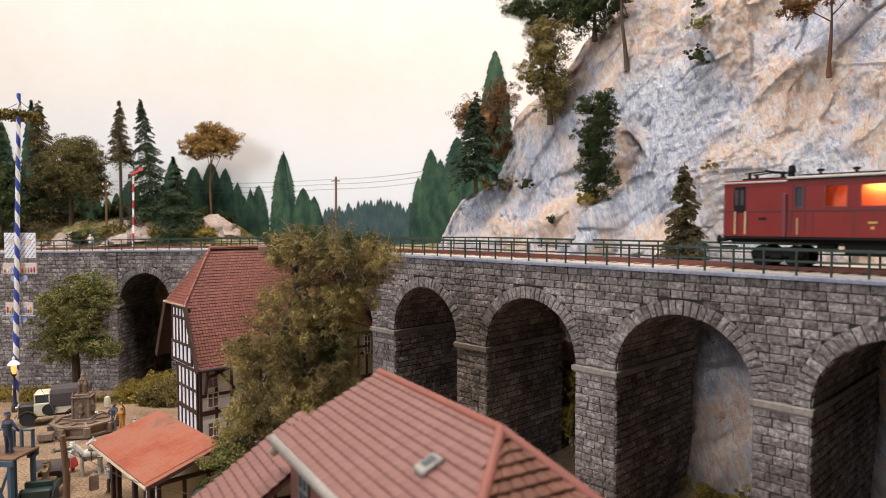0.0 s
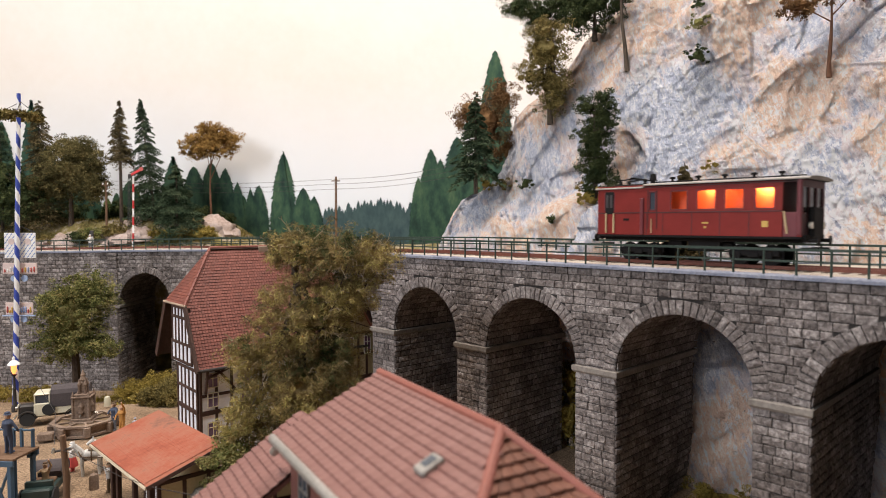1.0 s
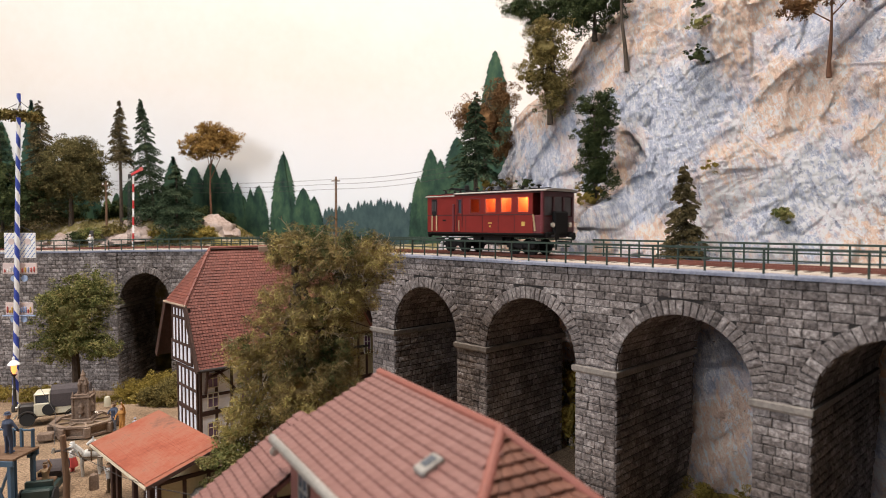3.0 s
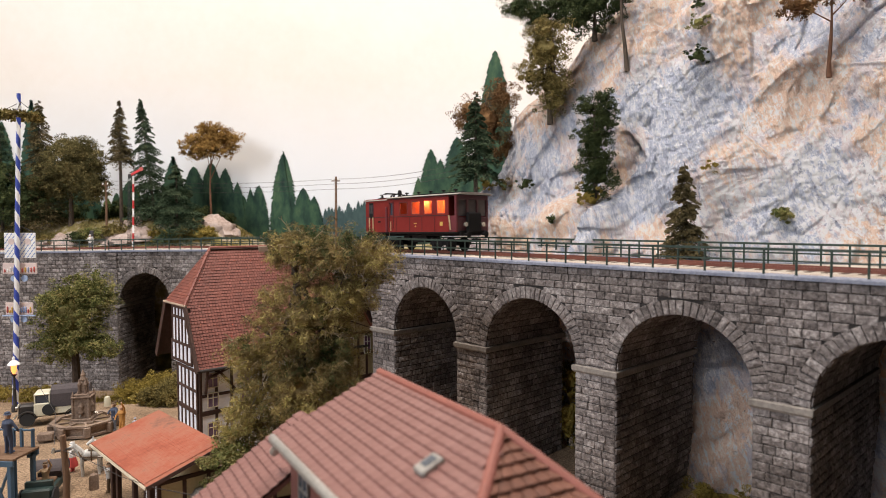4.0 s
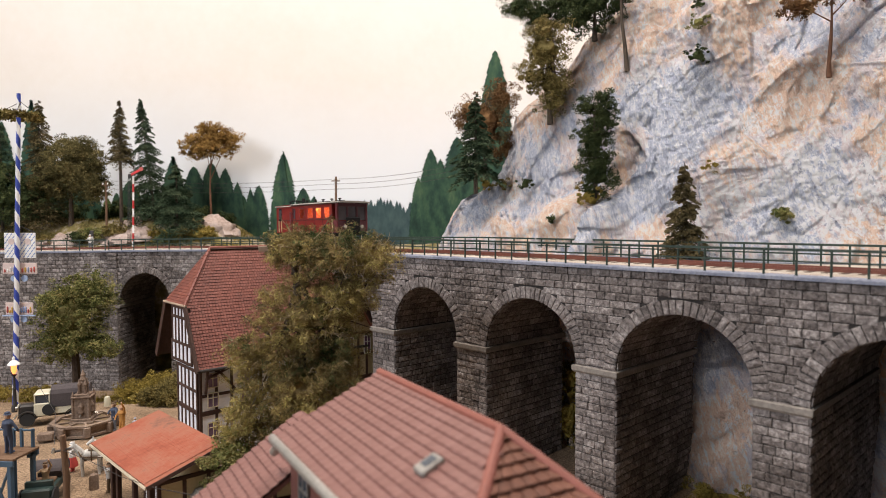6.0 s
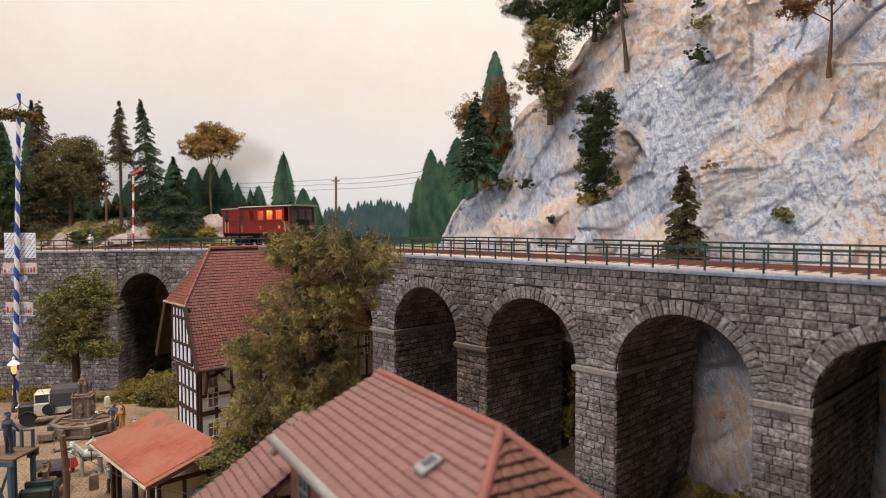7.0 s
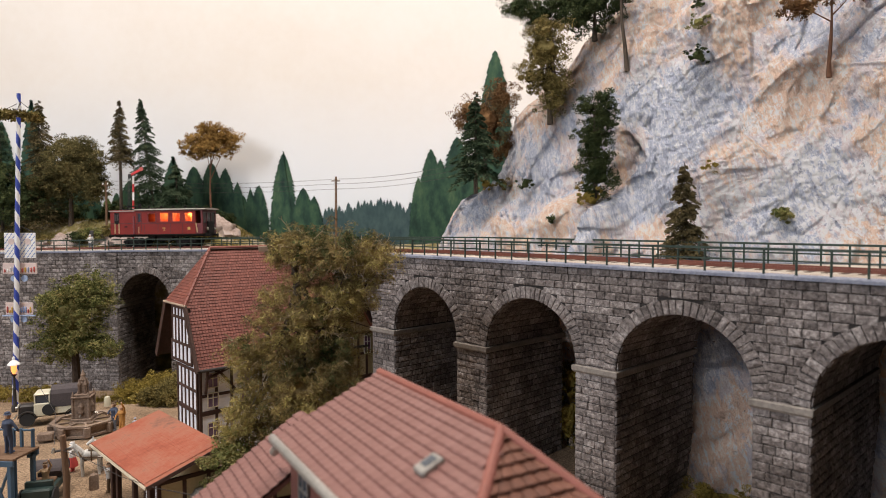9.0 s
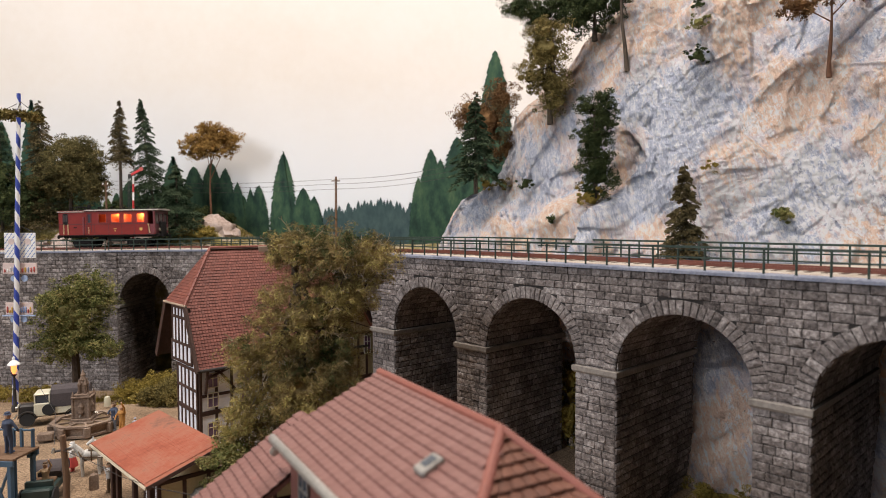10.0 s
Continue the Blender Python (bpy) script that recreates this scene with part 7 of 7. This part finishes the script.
    # underframe
    part("underframe", Shape().box((0, 0, 1.3), (2 * L - 0.3, 2.3, 0.24), 0.04).box((-0.6, 0.7, 0.95), (1.8, 0.7, 0.55), 0.05).box((-0.2, -0.7, 0.95), (1.4, 0.7, 0.5), 0.05).box((1.1, 0.6, 1.0), (0.8, 0.6, 0.4), 0.05).rod((-2.0, 0.5, 0.95), (-1.2, 0.5, 0.95), 0.22, n=10), BLACK, car)
    for bx in (3.2, -3.2):
        bog = part("bogie", Shape().box((0, 1.05, 0.62), (2.5, 0.14, 0.3), 0.05).box((0, -1.05, 0.62), (2.5, 0.14, 0.3), 0.05).box((0, 0, 0.75), (0.7, 2.0, 0.3), 0.05)
                   .box((0.78, 1.1, 0.52), (0.36, 0.18, 0.42), 0.05).box((-0.78, 1.1, 0.52), (0.36, 0.18, 0.42), 0.05).box((0, 1.12, 0.55), (0.55, 0.14, 0.3), 0.04), BLACK, car, at=cpose(bx, 0, 0))
        for wx in (0.78, -0.78):
            ax = part("wheelset", WHEELMESH, BLACK, bog, at=cpose(wx, 0, 0.5))
            WHEELS.append((ax, wx))
    for x, k in ((L, 1), (-L, -1)):
        part("buffer_beam", Shape().box((x + 0.03 * k, 0, 1.42), (0.2, 2.9, 0.32), 0.03), BLACK, car)
        for y in (-0.95, 0.95):
            part("buffer", Shape().rod((x + 0.1 * k, y, 1.3), (x + 0.5 * k, y, 1.3), 0.1, n=10).rod((x + 0.5 * k, y, 1.3), (x + 0.56 * k, y, 1.3), 0.24, n=14), BLACK, car)
            part("headlamp", Shape().lathe([(0.06, -0.1), (0.17, 0), (0.18, 0.12), (0.02, 0.14)], n=12), SILVER2, car, at=cpose(x + 0.14 * k, y, 2.05, 0, 90 * k, 0))
        part("coupling", Shape().box((x + 0.35 * k, 0, 0.9), (0.8, 0.3, 0.16), 0.04), BLACK, car)
    return car

DARKEND = plain("dark_wine_end_paint", (0.065, 0.016, 0.020), 0.55)
WOODB = plain("bench_wood", (0.20, 0.09, 0.04), 0.6)
PANEL = plain("greyish_window_pane", (0.07, 0.06, 0.062), 0.15)
SILVER2 = plain("lamp_reflector", (0.65, 0.60, 0.5), 0.25, 0.7)

def wheelset_mesh():
    sh = Shape().rod((0, -1.0, 0), (0, 1.0, 0), 0.09, n=8)
    for k in (-1, 1):
        sh.rod((0, 0.74 * k, 0), (0, 0.86 * k, 0), 0.5, n=22).rod((0, 0.70 * k, 0), (0, 0.74 * k, 0), 0.57, n=22)
        for i in range(8):
            a = math.pi * i / 4
            sh.rod((0.1 * math.cos(a), 0.88 * k, 0.1 * math.sin(a)), (0.42 * math.cos(a), 0.88 * k, 0.42 * math.sin(a)), 0.035, n=4)
    return mesh_of("wheelset", sh, BLACK)

WHEELMESH = wheelset_mesh()
CAR = railcar()
RUN = [(0.0, 2.0), (0.5, 5.8), (1.0, 9.53), (1.5, 13.35), (2.0, 17.15), (2.5, 21.05), (3.25, 26.9), (4.0, 32.8), (4.5, 36.75), (5.0, 40.5),
       (5.5, 44.35), (6.25, 50.4), (7.0, 56.4), (7.5, 60.1), (8.0, 63.4), (8.5, 65.95), (9.0, 68.75), (9.5, 71.4), (10.0, 74.25)]

def car_pose(s):
    """The car on its two bogies; its x axis points ahead."""
    (a, _), (b, _) = on_line(s - 3.2, track_w(s - 3.2)), on_line(s + 3.2, track_w(s + 3.2))
    za, zb = cap_z(s - 3.2) + 0.16, cap_z(s + 3.2) + 0.16
    m, d = (a + b) / 2, b - a
    return cpose(m.x, m.y, (za + zb) / 2, 0, -math.degrees(math.atan2(zb - za, d.length)), math.degrees(math.atan2(d.y, d.x)))

def run_at(t):
    """Where the car is at t, along the front edge and along its own track."""
    for (ta, a), (tb, b) in zip(RUN[:-1], RUN[1:]):
        if t <= tb:
            return a + (b - a) * (t - ta) / (tb - ta)
    return RUN[-1][1]

def motions():
    walk(CAR, [(t, car_pose(s)) for t, s in RUN])
    turn, s, rows = 0.0, run_at(0.0), []
    last = on_line(s, track_w(s))[0]
    for i in range(151):
        t = i / 15
        s = run_at(t)
        p = on_line(s, track_w(s))[0]
        turn += math.degrees((p - last).length / 0.5)
        last = p
        rows.append((t, turn))
    for ax, wx in WHEELS:
        walk(ax, [(t, cpose(wx, 0, 0.5, 0, a, 0)) for t, a in rows])

motions()
